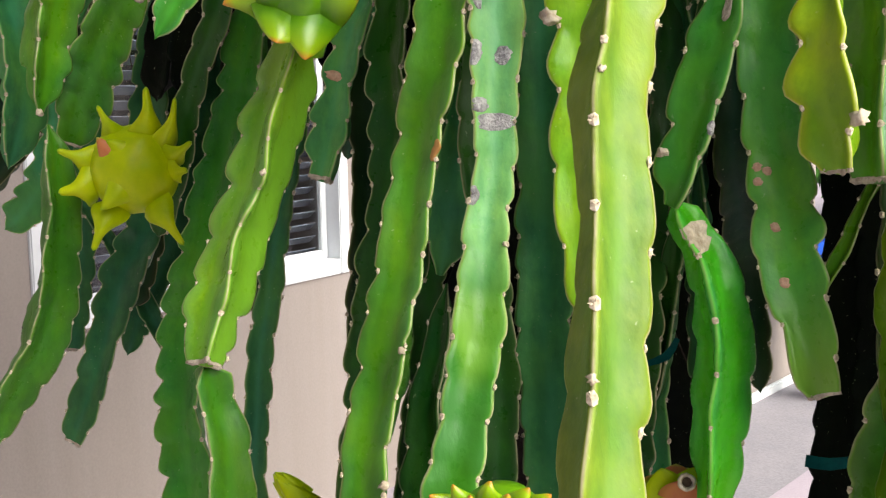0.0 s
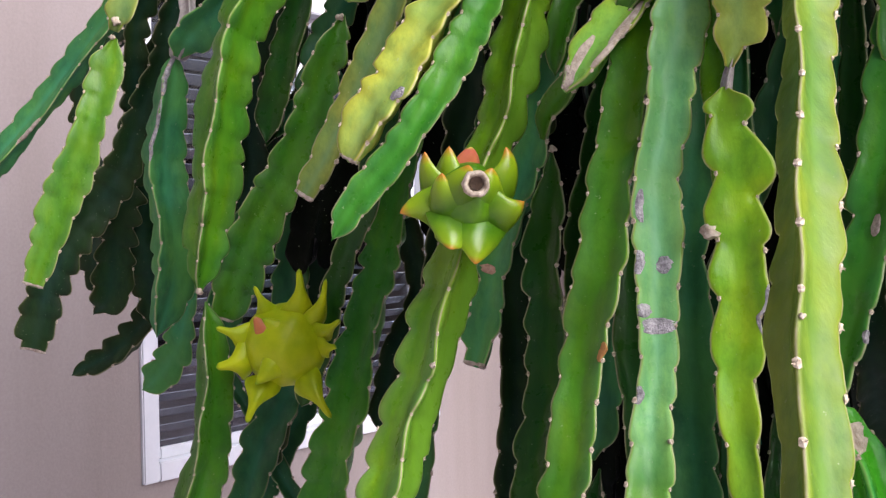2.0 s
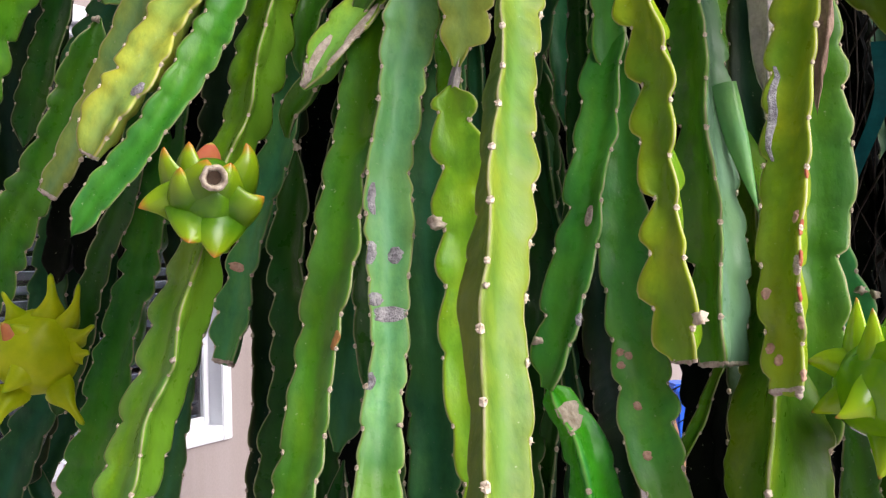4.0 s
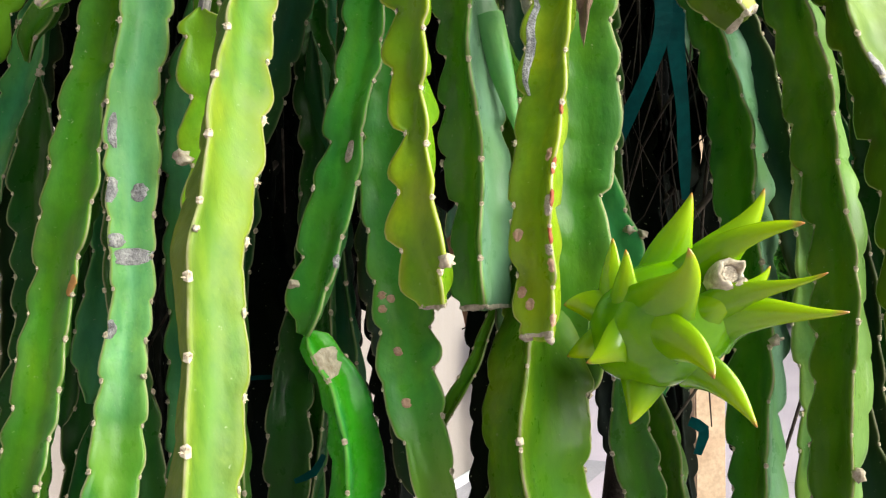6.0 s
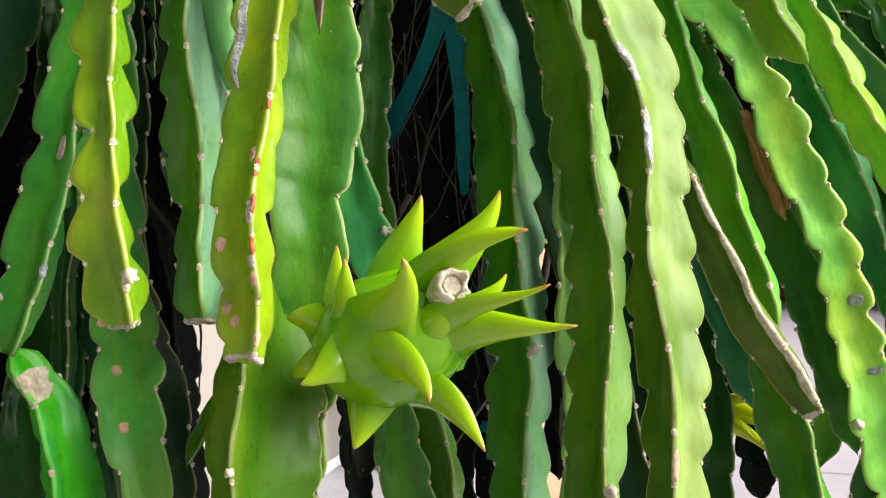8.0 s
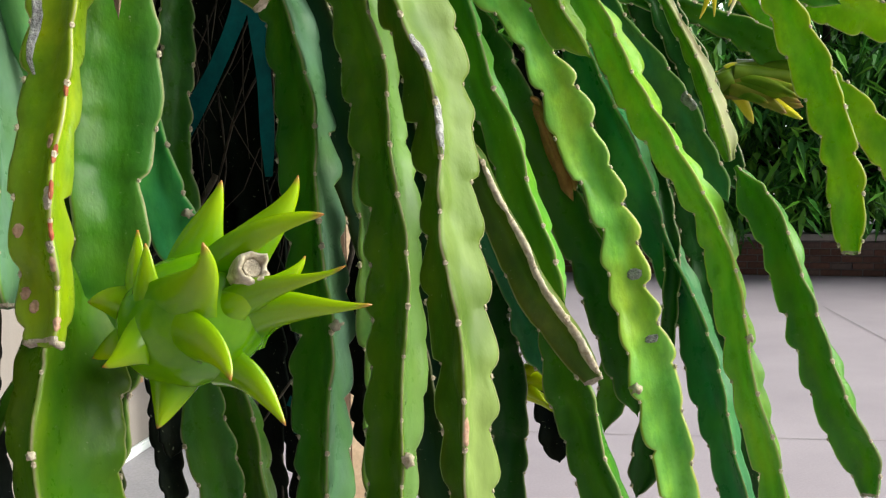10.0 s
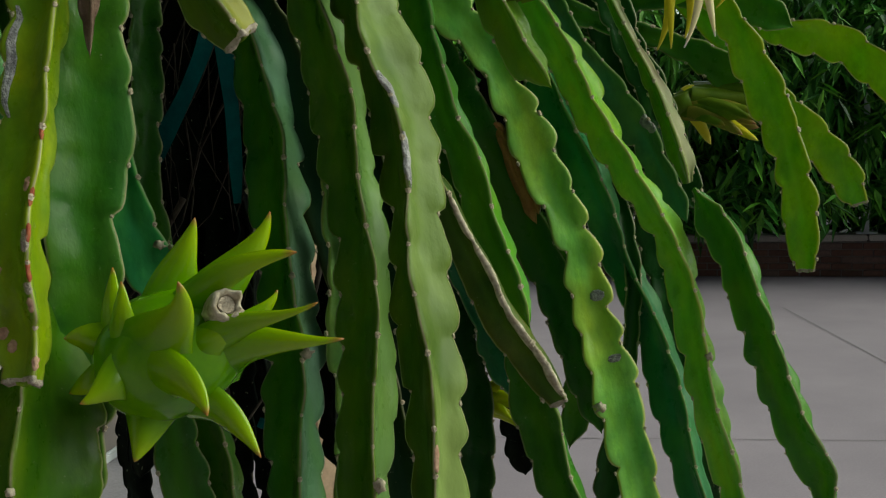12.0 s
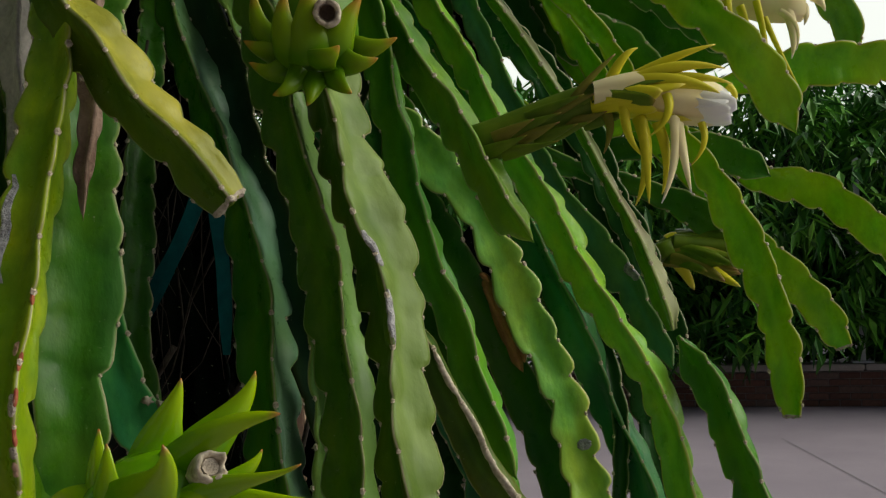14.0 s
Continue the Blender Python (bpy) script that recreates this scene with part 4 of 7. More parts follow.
stem("A4", "dark", 180, 0.18, 0.040, "up", "cut", [(-0.702, 1.811, 1.849, 0.049), (-0.764, 1.812, 1.703, 0.061), (-0.841, 1.791, 1.577, 0.066), (-0.887, 1.781, 1.491, 0.070), (-0.916, 1.782, 1.393, 0.054)])
stem("A5a", "wood", 0, 0.10, 0.060, "up", "neck", [(-0.627, 1.657, 2.099, 0.036), (-0.606, 1.662, 1.990, 0.031), (-0.593, 1.645, 1.923, 0.027), (-0.609, 1.646, 1.856, 0.045)])
stem("A5", "bluegreen", -20, 0.10, 0.045, "neck", "round", [(-0.615, 1.646, 1.861, 0.041), (-0.636, 1.647, 1.771, 0.063), (-0.642, 1.650, 1.664, 0.072), (-0.631, 1.655, 1.557, 0.072), (-0.646, 1.657, 1.468, 0.057), (-0.656, 1.658, 1.423, 0.027)])
stem("A5b", "bluegreen", 200, 0.12, 0.040, "up", "neck", [(-0.500, 1.619, 1.968, 0.044), (-0.545, 1.618, 1.925, 0.053), (-0.588, 1.626, 1.884, 0.057), (-0.609, 1.636, 1.859, 0.027)])
stem("A6", "green4", -21, 0.12, 0.045, "up", "neck", [(-0.385, 1.492, 2.093, 0.073), (-0.427, 1.473, 1.991, 0.079), (-0.464, 1.454, 1.875, 0.078), (-0.490, 1.446, 1.763, 0.073), (-0.509, 1.440, 1.629, 0.067), (-0.516, 1.432, 1.543, 0.050), (-0.521, 1.433, 1.503, 0.019)])
stem("A7", "midgreen", -18, 0.08, 0.042, "neck", "none", [(-0.518, 1.438, 1.487, 0.017), (-0.511, 1.433, 1.444, 0.038), (-0.504, 1.423, 1.361, 0.054), (-0.515, 1.411, 1.271, 0.059), (-0.542, 1.401, 1.197, 0.057), (-0.575, 1.392, 1.138, 0.054), (-0.627, 1.381, 1.072, 0.048), (-0.684, 1.371, 1.019, 0.042)])
stem("A8", "midgreen", 178, 0.14, 0.042, "neck", "cut", [(-0.325, 1.483, 1.884, 0.021), (-0.336, 1.483, 1.852, 0.042), (-0.363, 1.484, 1.772, 0.053), (-0.405, 1.484, 1.685, 0.060), (-0.451, 1.485, 1.589, 0.065), (-0.484, 1.485, 1.509, 0.065), (-0.501, 1.486, 1.461, 0.044)])
stem("A8a", "grey", 180, 0.20, 0.040, "up", "neck", [(-0.199, 1.506, 2.041, 0.046), (-0.249, 1.504, 1.980, 0.050), (-0.290, 1.503, 1.936, 0.046), (-0.323, 1.492, 1.907, 0.026)])
stem("A9", "yellow", 22, 0.14, 0.032, "up", "cut", [(-0.071, 1.145, 1.971, 0.051), (-0.116, 1.115, 1.882, 0.052), (-0.165, 1.095, 1.806, 0.052), (-0.203, 1.074, 1.738, 0.052), (-0.240, 1.074, 1.685, 0.048), (-0.260, 1.074, 1.653, 0.028)])
stem("A9b", "pale", 150, 0.10, 0.040, "up", "cut", [(-0.244, 1.191, 1.780, 0.039), (-0.278, 1.191, 1.709, 0.041), (-0.305, 1.191, 1.657, 0.035), (-0.327, 1.191, 1.620, 0.030)])
stem("A10", "green2", 170, 0.12, 0.032, "up", "round", [(-0.046, 1.177, 1.954, 0.038), (-0.092, 1.137, 1.875, 0.039), (-0.126, 1.107, 1.801, 0.039), (-0.166, 1.087, 1.726, 0.039), (-0.208, 1.077, 1.661, 0.036), (-0.244, 1.076, 1.620, 0.034), (-0.279, 1.075, 1.572, 0.030)])
stem("A11", "greenlit", -2, 0.14, 0.046, "up", "cut", [(-0.029, 1.177, 1.986, 0.054), (-0.054, 1.149, 1.889, 0.057), (-0.085, 1.111, 1.764, 0.056), (-0.113, 1.093, 1.660, 0.050), (-0.150, 1.074, 1.547, 0.054), (-0.183, 1.056, 1.444, 0.060), (-0.199, 1.042, 1.393, 0.059), (-0.214, 1.013, 1.326, 0.054), (-0.224, 0.986, 1.276, 0.037)])
stem("A12", "green2", 20, 0.13, 0.044, "up", "none", [(-0.172, 1.572, 1.914, 0.051), (-0.219, 1.553, 1.777, 0.055), (-0.254, 1.545, 1.652, 0.060), (-0.289, 1.538, 1.504, 0.063), (-0.317, 1.530, 1.390, 0.066), (-0.330, 1.514, 1.329, 0.069), (-0.359, 1.500, 1.220, 0.074), (-0.364, 1.476, 1.113, 0.072), (-0.353, 1.454, 1.015, 0.070), (-0.350, 1.441, 0.915, 0.069)])
stem("A13", "midgreen", -30, 0.06, 0.050, "neck", "none", [(-0.228, 1.005, 1.268, 0.038), (-0.224, 1.011, 1.233, 0.043), (-0.215, 1.004, 1.179, 0.045), (-0.215, 0.996, 1.114, 0.046)])
stem("A13b", "dim", 180, 0.14, 0.040, "up", "none", [(-0.179, 1.263, 1.461, 0.030), (-0.197, 1.251, 1.371, 0.030), (-0.212, 1.239, 1.280, 0.029), (-0.221, 1.227, 1.190, 0.030), (-0.228, 1.217, 1.112, 0.029), (-0.232, 1.207, 1.028, 0.029)])
stem("A14", "bluegreen", 24, 0.18, 0.040, "up", "cut", [(-0.014, 1.202, 1.868, 0.038), (-0.047, 1.185, 1.735, 0.040), (-0.074, 1.176, 1.645, 0.043), (-0.101, 1.167, 1.569, 0.045), (-0.113, 1.168, 1.519, 0.033), (-0.120, 1.169, 1.481, 0.045), (-0.132, 1.160, 1.429, 0.035)])
stem("A15", "dkgreen", 25, 0.14, 0.042, "neck", "none", [(-0.052, 1.107, 1.661, 0.012), (-0.049, 1.108, 1.629, 0.028), (-0.052, 1.110, 1.569, 0.042), (-0.056, 1.102, 1.497, 0.045), (-0.059, 1.090, 1.426, 0.041), (-0.069, 1.069, 1.343, 0.043), (-0.078, 1.048, 1.256, 0.045), (-0.085, 1.027, 1.170, 0.044), (-0.089, 1.017, 1.094, 0.044)])
stem("A15a", "midgreen", 20, 0.10, 0.040, "up", "neck", [(-0.025, 1.066, 1.732, 0.023), (-0.038, 1.076, 1.713, 0.028), (-0.053, 1.086, 1.694, 0.024), (-0.056, 1.096, 1.671, 0.012)])
stem("A16", "pale2", 18, 0.12, 0.040, "up", "neck", [(0.124, 1.059, 1.936, 0.035), (0.079, 1.038, 1.862, 0.043), (0.043, 1.028, 1.810, 0.045), (0.002, 1.017, 1.761, 0.044), (-0.026, 1.016, 1.725, 0.033), (-0.041, 1.016, 1.710, 0.015)])
stem("A17", "midgreen", 20, 0.14, 0.040, "up", "round", [(0.016, 1.152, 1.932, 0.035), (-0.011, 1.153, 1.863, 0.039), (-0.031, 1.143, 1.805, 0.036), (-0.042, 1.145, 1.746, 0.029)])
stem("A18", "green4", 22, 0.12, 0.040, "up", "none", [(0.059, 1.033, 1.860, 0.040), (0.035, 1.015, 1.759, 0.045), (0.018, 0.997, 1.662, 0.046), (0.008, 0.981, 1.633, 0.048), (-0.010, 0.954, 1.527, 0.048), (-0.020, 0.957, 1.479, 0.045), (-0.037, 0.935, 1.387, 0.045), (-0.053, 0.913, 1.301, 0.046), (-0.067, 0.893, 1.222, 0.044), (-0.075, 0.875, 1.159, 0.043)])
stem("A19", "bluegreen", 180, 0.10, 0.040, "up", "neck", [(0.024, 1.117, 1.626, 0.031), (0.016, 1.108, 1.534, 0.036), (0.003, 1.100, 1.444, 0.040), (-0.005, 1.101, 1.372, 0.039), (-0.012, 1.101, 1.335, 0.014)])
stem("A19b", "dkgreen", 20, 0.10, 0.040, "neck", "none", [(-0.008, 1.079, 1.329, 0.011), (-0.011, 1.075, 1.295, 0.027), (-0.020, 1.056, 1.230, 0.039), (-0.024, 1.037, 1.155, 0.047), (-0.028, 1.019, 1.093, 0.046)])
stem("A20", "seafoam", 183, 0.09, 0.036, "up", "none", [(0.105, 1.027, 1.949, 0.047), (0.079, 0.999, 1.841, 0.049), (0.058, 0.981, 1.740, 0.048), (0.043, 0.963, 1.632, 0.045), (0.037, 0.955, 1.568, 0.044), (0.034, 0.944, 1.522, 0.039), (0.032, 0.934, 1.450, 0.038), (0.027, 0.916, 1.383, 0.039), (0.016, 0.897, 1.319, 0.042), (0.004, 0.879, 1.255, 0.044), (-0.009, 0.857, 1.165, 0.047)])
stem("A20b", "dkgreen", 180, 0.08, 0.040, "up", "none", [(0.034, 1.052, 1.344, 0.033), (0.038, 1.041, 1.256, 0.036), (0.039, 1.030, 1.168, 0.039), (0.035, 1.021, 1.097, 0.039)])
stem("A21", "bluegreen", 175, 0.10, 0.044, "up", "none", [(0.150, 1.210, 1.944, 0.046), (0.122, 1.165, 1.767, 0.050), (0.099, 1.138, 1.627, 0.052), (0.091, 1.131, 1.553, 0.049), (0.090, 1.106, 1.439, 0.052), (0.090, 1.083, 1.338, 0.055), (0.089, 1.063, 1.261, 0.052), (0.092, 1.052, 1.172, 0.056), (0.089, 1.022, 1.096, 0.055)])
stem("A22a", "yellow", 185, 0.26, 0.036, "up", "neck", [(0.117, 0.949, 1.902, 0.045), (0.116, 0.951, 1.839, 0.046), (0.116, 0.953, 1.792, 0.049), (0.115, 0.954, 1.750, 0.044), (0.108, 0.955, 1.721, 0.018)])
stem("A22n", "wood", 0, 0.05, 0.060, "neck", "neck", [(0.110, 0.954, 1.732, 0.018), (0.107, 0.955, 1.716, 0.015), (0.103, 0.945, 1.697, 0.019)])
stem("A22", "lime2", 170, 0.27, 0.058, "neck", "none", [(0.102, 0.945, 1.701, 0.021), (0.106, 0.946, 1.681, 0.048), (0.110, 0.938, 1.629, 0.055), (0.108, 0.930, 1.567, 0.053), (0.107, 0.922, 1.507, 0.044), (0.105, 0.917, 1.459, 0.037), (0.103, 0.909, 1.393, 0.032), (0.108, 0.910, 1.324, 0.024), (0.109, 0.912, 1.255, 0.021), (0.111, 0.904, 1.197, 0.021), (0.110, 0.898, 1.143, 0.021)])
stem("A23", "bright", -26, 0.08, 0.049, "up", "none", [(0.180, 0.972, 1.939, 0.045), (0.155, 0.874, 1.828, 0.044), (0.135, 0.796, 1.727, 0.043), (0.117, 0.727, 1.642, 0.043), (0.100, 0.668, 1.569, 0.044), (0.086, 0.620, 1.507, 0.044), (0.085, 0.598, 1.452, 0.043), (0.078, 0.572, 1.401, 0.044), (0.073, 0.550, 1.353, 0.045), (0.069, 0.530, 1.310, 0.044), (0.067, 0.515, 1.273, 0.043)])
stem("A24", "green2", 22, 0.16, 0.050, "up", "neck", [(0.289, 1.025, 1.872, 0.038), (0.269, 0.987, 1.782, 0.039), (0.252, 0.959, 1.688, 0.041), (0.231, 0.931, 1.599, 0.043), (0.207, 0.914, 1.520, 0.043), (0.190, 0.906, 1.463, 0.043), (0.182, 0.897, 1.433, 0.034), (0.178, 0.898, 1.418, 0.026)])
stem("A24b", "green3", -20, 0.10, 0.050, "neck", "none", [(0.180, 0.897, 1.420, 0.024), (0.192, 0.896, 1.397, 0.034), (0.202, 0.895, 1.379, 0.041), (0.207, 0.885, 1.352, 0.046), (0.214, 0.879, 1.291, 0.050), (0.210, 0.873, 1.244, 0.045), (0.208, 0.869, 1.212, 0.041), (0.204, 0.866, 1.188, 0.028)])
stem("A25", "yellow2", 20, 0.34, 0.047, "up", "cut", [(0.255, 0.838, 1.817, 0.035), (0.251, 0.808, 1.742, 0.038), (0.250, 0.788, 1.682, 0.040), (0.250, 0.768, 1.620, 0.040), (0.248, 0.748, 1.569, 0.031), (0.245, 0.738, 1.529, 0.038), (0.248, 0.728, 1.486, 0.042), (0.251, 0.728, 1.456, 0.031)])
stem("A26", "dkgreen2", -3, 0.13, 0.040, "up", "cut", [(0.325, 0.920, 1.842, 0.053), (0.324, 0.900, 1.763, 0.052), (0.323, 0.880, 1.676, 0.054), (0.322, 0.860, 1.588, 0.056), (0.323, 0.850, 1.512, 0.056), (0.321, 0.840, 1.441, 0.049)])
stem("A27", "teal2", 170, 0.13, 0.045, "up", "cut", [(0.267, 0.967, 1.700, 0.036), (0.266, 0.948, 1.610, 0.043), (0.261, 0.928, 1.534, 0.050), (0.263, 0.919, 1.459, 0.053), (0.267, 0.879, 1.385, 0.048), (0.271, 0.852, 1.335, 0.041), (0.275, 0.838, 1.303, 0.038), (0.279, 0.835, 1.278, 0.033)])
stem("A28", "olive", 18, 0.14, 0.045, "up", "cut", [(0.398, 0.821, 1.823, 0.041), (0.379, 0.793, 1.739, 0.043), (0.360, 0.765, 1.655, 0.042), (0.342, 0.737, 1.576, 0.042), (0.331, 0.718, 1.506, 0.039), (0.331, 0.718, 1.462, 0.036), (0.325, 0.709, 1.431, 0.032)])
stem("A29", "pale3", 182, 0.12, 0.050, "up", "none", [(0.452, 0.925, 1.834, 0.054), (0.429, 0.898, 1.731, 0.058), (0.414, 0.869, 1.633, 0.064), (0.406, 0.850, 1.540, 0.065), (0.400, 0.832, 1.504, 0.056), (0.393, 0.830, 1.440, 0.060), (0.382, 0.831, 1.394, 0.069)])
stem("A30", "olive3", -9, 0.07, 0.065, "up", "none", [(0.392, 0.975, 1.640, 0.048), (0.386, 0.905, 1.530, 0.052), (0.366, 0.835, 1.448, 0.068), (0.350, 0.790, 1.388, 0.084), (0.342, 0.776, 1.335, 0.090), (0.343, 0.774, 1.292, 0.086), (0.342, 0.771, 1.249, 0.082)])
stem("A31", "teal", 170, 0.14, 0.045, "up", "round", [(0.466, 1.003, 1.667, 0.026), (0.464, 0.974, 1.593, 0.036), (0.467, 0.945, 1.537, 0.043), (0.480, 0.934, 1.487, 0.045), (0.495, 0.922, 1.431, 0.042), (0.509, 0.922, 1.384, 0.039), (0.527, 0.931, 1.339, 0.021)])
stem("A32", "dkgreen2", 5, 0.16, 0.044, "up", "none", [(0.592, 0.967, 1.719, 0.045), (0.598, 0.945, 1.670, 0.049), (0.601, 0.925, 1.617, 0.053), (0.599, 0.905, 1.565, 0.057), (0.596, 0.890, 1.515, 0.057), (0.593, 0.879, 1.466, 0.054), (0.590, 0.869, 1.417, 0.052), (0.586, 0.859, 1.369, 0.053), (0.582, 0.849, 1.322, 0.054), (0.578, 0.840, 1.275, 0.053)])
stem("A33", "green6", 12, 0.14, 0.046, "up", "none", [(0.609, 0.928, 1.900, 0.050), (0.611, 0.882, 1.782, 0.050), (0.622, 0.843, 1.678, 0.051), (0.634, 0.841, 1.621, 0.049), (0.631, 0.813, 1.548, 0.050), (0.630, 0.796, 1.478, 0.052), (0.624, 0.781, 1.409, 0.051), (0.613, 0.768, 1.336, 0.047), (0.605, 0.764, 1.254, 0.044)])
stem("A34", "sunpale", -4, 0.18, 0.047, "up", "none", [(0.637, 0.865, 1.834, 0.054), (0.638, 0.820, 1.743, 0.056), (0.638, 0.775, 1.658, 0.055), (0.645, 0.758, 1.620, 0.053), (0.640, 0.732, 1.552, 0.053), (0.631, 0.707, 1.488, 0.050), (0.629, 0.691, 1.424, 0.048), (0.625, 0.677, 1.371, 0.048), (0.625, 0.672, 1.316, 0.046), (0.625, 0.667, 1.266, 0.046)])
stem("A35", "olivedim", 20, 0.05, 0.050, "neck", "cut", [(0.663, 0.744, 1.565, 0.013), (0.684, 0.754, 1.538, 0.022), (0.715, 0.756, 1.485, 0.030), (0.743, 0.749, 1.431, 0.032), (0.772, 0.741, 1.382, 0.032), (0.790, 0.730, 1.347, 0.024)])
stem("A36", "green", 20, 0.12, 0.045, "up", "round", [(0.746, 0.917, 1.789, 0.037), (0.750, 0.893, 1.716, 0.040), (0.752, 0.858, 1.635, 0.042), (0.758, 0.859, 1.614, 0.039), (0.776, 0.844, 1.545, 0.039), (0.791, 0.831, 1.488, 0.039), (0.805, 0.820, 1.440, 0.035), (0.817, 0.811, 1.403, 0.024)])
stem("A37", "midgreen", 170, 0.10, 0.046, "up", "round", [(0.834, 1.029, 1.705, 0.044), (0.861, 0.980, 1.612, 0.047), (0.880, 0.976, 1.580, 0.043), (0.913, 0.952, 1.489, 0.044), (0.933, 0.924, 1.417, 0.042), (0.944, 0.902, 1.353, 0.040), (0.955, 0.892, 1.299, 0.039), (0.961, 0.885, 1.258, 0.020)])
stem("A38", "palegreen", 186, 0.20, 0.048, "up", "none", [(0.787, 1.124, 1.925, 0.042), (0.801, 1.070, 1.835, 0.046), (0.831, 1.007, 1.749, 0.046), (0.877, 0.964, 1.674, 0.043), (0.901, 0.935, 1.602, 0.044), (0.920, 0.907, 1.525, 0.044), (0.934, 0.883, 1.456, 0.044), (0.941, 0.862, 1.382, 0.046), (0.948, 0.841, 1.310, 0.047), (0.951, 0.821, 1.239, 0.044), (0.957, 0.812, 1.171, 0.039)])
stem("A39", "lime", 18, 0.14, 0.046, "up", "round", [(0.752, 0.980, 1.940, 0.034), (0.767, 0.926, 1.863, 0.039), (0.776, 0.875, 1.796, 0.040), (0.788, 0.834, 1.734, 0.040), (0.799, 0.805, 1.687, 0.038), (0.814, 0.785, 1.647, 0.037), (0.823, 0.780, 1.633, 0.027)])
stem("A40", "dkblue", 20, 0.10, 0.046, "up", "none", [(0.963, 1.020, 1.706, 0.034), (0.979, 0.978, 1.622, 0.041), (0.993, 0.935, 1.549, 0.044), (1.036, 0.934, 1.447, 0.043), (1.056, 0.906, 1.367, 0.045), (1.066, 0.882, 1.289, 0.046), (1.074, 0.860, 1.206, 0.042), (1.079, 0.839, 1.130, 0.040)])
stem("A41", "green5", 20, 0.18, 0.046, "up", "none", [(0.903, 1.053, 1.900, 0.036), (0.931, 1.003, 1.798, 0.037), (0.954, 0.956, 1.707, 0.039), (0.979, 0.919, 1.627, 0.041), (1.003, 0.882, 1.549, 0.041), (1.030, 0.855, 1.485, 0.039), (1.046, 0.838, 1.423, 0.036), (1.048, 0.820, 1.355, 0.038), (1.050, 0.801, 1.282, 0.037), (1.056, 0.779, 1.205, 0.035), (1.061, 0.751, 1.110, 0.036)])
stem("A42", "bluegreen2", 150, 0.16, 0.040, "up", "round", [(1.017, 1.090, 1.836, 0.033), (1.047, 1.040, 1.716, 0.036), (1.081, 0.997, 1.635, 0.041), (1.108, 0.958, 1.570, 0.041), (1.117, 0.930, 1.515, 0.036), (1.121, 0.917, 1.482, 0.023)])
stem("A43", "green4", 20, 0.13, 0.044, "neck", "cut", [(1.068, 0.846, 1.524, 0.021), (1.082, 0.834, 1.499, 0.038), (1.088, 0.801, 1.451, 0.043), (1.092, 0.779, 1.391, 0.044), (1.099, 0.755, 1.326, 0.045), (1.117, 0.736, 1.265, 0.043), (1.132, 0.721, 1.216, 0.038), (1.134, 0.716, 1.185, 0.024)])
stem("A44", "open", 170, 0.16, 0.048, "up", "cut", [(1.111, 0.928, 1.803, 0.027), (1.151, 0.882, 1.723, 0.034), (1.179, 0.854, 1.648, 0.041), (1.196, 0.834, 1.580, 0.044), (1.204, 0.819, 1.514, 0.042), (1.211, 0.816, 1.461, 0.037), (1.214, 0.815, 1.424, 0.026)])
stem("A45", "open", 170, 0.16, 0.046, "up", "cut", [(1.294, 0.983, 1.676, 0.030), (1.338, 0.957, 1.621, 0.038), (1.375, 0.935, 1.567, 0.045), (1.404, 0.919, 1.528, 0.045), (1.422, 0.909, 1.488, 0.029)])
stem("A46", "open", 160, 0.12, 0.046, "up", "none", [(1.377, 1.071, 1.763, 0.033), (1.410, 1.028, 1.727, 0.043), (1.455, 0.977, 1.707, 0.052), (1.485, 0.936, 1.673, 0.055), (1.521, 0.892, 1.623, 0.051)])
stem("A47", "open", 170, 0.16, 0.046, "up", "round", [(0.997, 0.806, 1.924, 0.036), (1.024, 0.768, 1.882, 0.042), (1.052, 0.741, 1.846, 0.045), (1.081, 0.723, 1.804, 0.045), (1.100, 0.712, 1.767, 0.040), (1.111, 0.706, 1.739, 0.022)])
stem("A48", "open", 170, 0.10, 0.050, "up", "none", [(1.297, 0.977, 1.842, 0.030), (1.358, 0.939, 1.858, 0.053), (1.413, 0.905, 1.869, 0.060), (1.471, 0.870, 1.865, 0.059), (1.548, 0.823, 1.851, 0.057)])
stem("A48b", "green5", 180, 0.10, 0.050, "up", "round", [(1.396, 0.913, 1.996, 0.038), (1.421, 0.899, 1.950, 0.044), (1.437, 0.890, 1.904, 0.038), (1.442, 0.888, 1.866, 0.027)])
stem("A49", "oliveyellow", 12, 0.14, 0.046, "up", "cut", [(0.364, 0.844, 1.885, 0.036), (0.393, 0.804, 1.824, 0.043), (0.423, 0.775, 1.777, 0.048), (0.449, 0.748, 1.731, 0.047), (0.469, 0.725, 1.694, 0.044), (0.491, 0.713, 1.665, 0.036)])
stem("A50", "dark", 160, 0.10, 0.046, "up", "none", [(0.588, 1.057, 1.941, 0.042), (0.606, 1.014, 1.826, 0.045), (0.613, 0.976, 1.739, 0.046), (0.633, 0.943, 1.646, 0.047), (0.637, 0.918, 1.567, 0.046), (0.660, 0.884, 1.458, 0.043), (0.672, 0.855, 1.359, 0.043)])
stem("A52", "green4", 20, 0.12, 0.044, "up", "none", [(0.896, 1.160, 2.002, 0.044), (0.935, 1.104, 1.906, 0.046), (0.964, 1.064, 1.822, 0.044), (0.987, 1.028, 1.742, 0.035)])
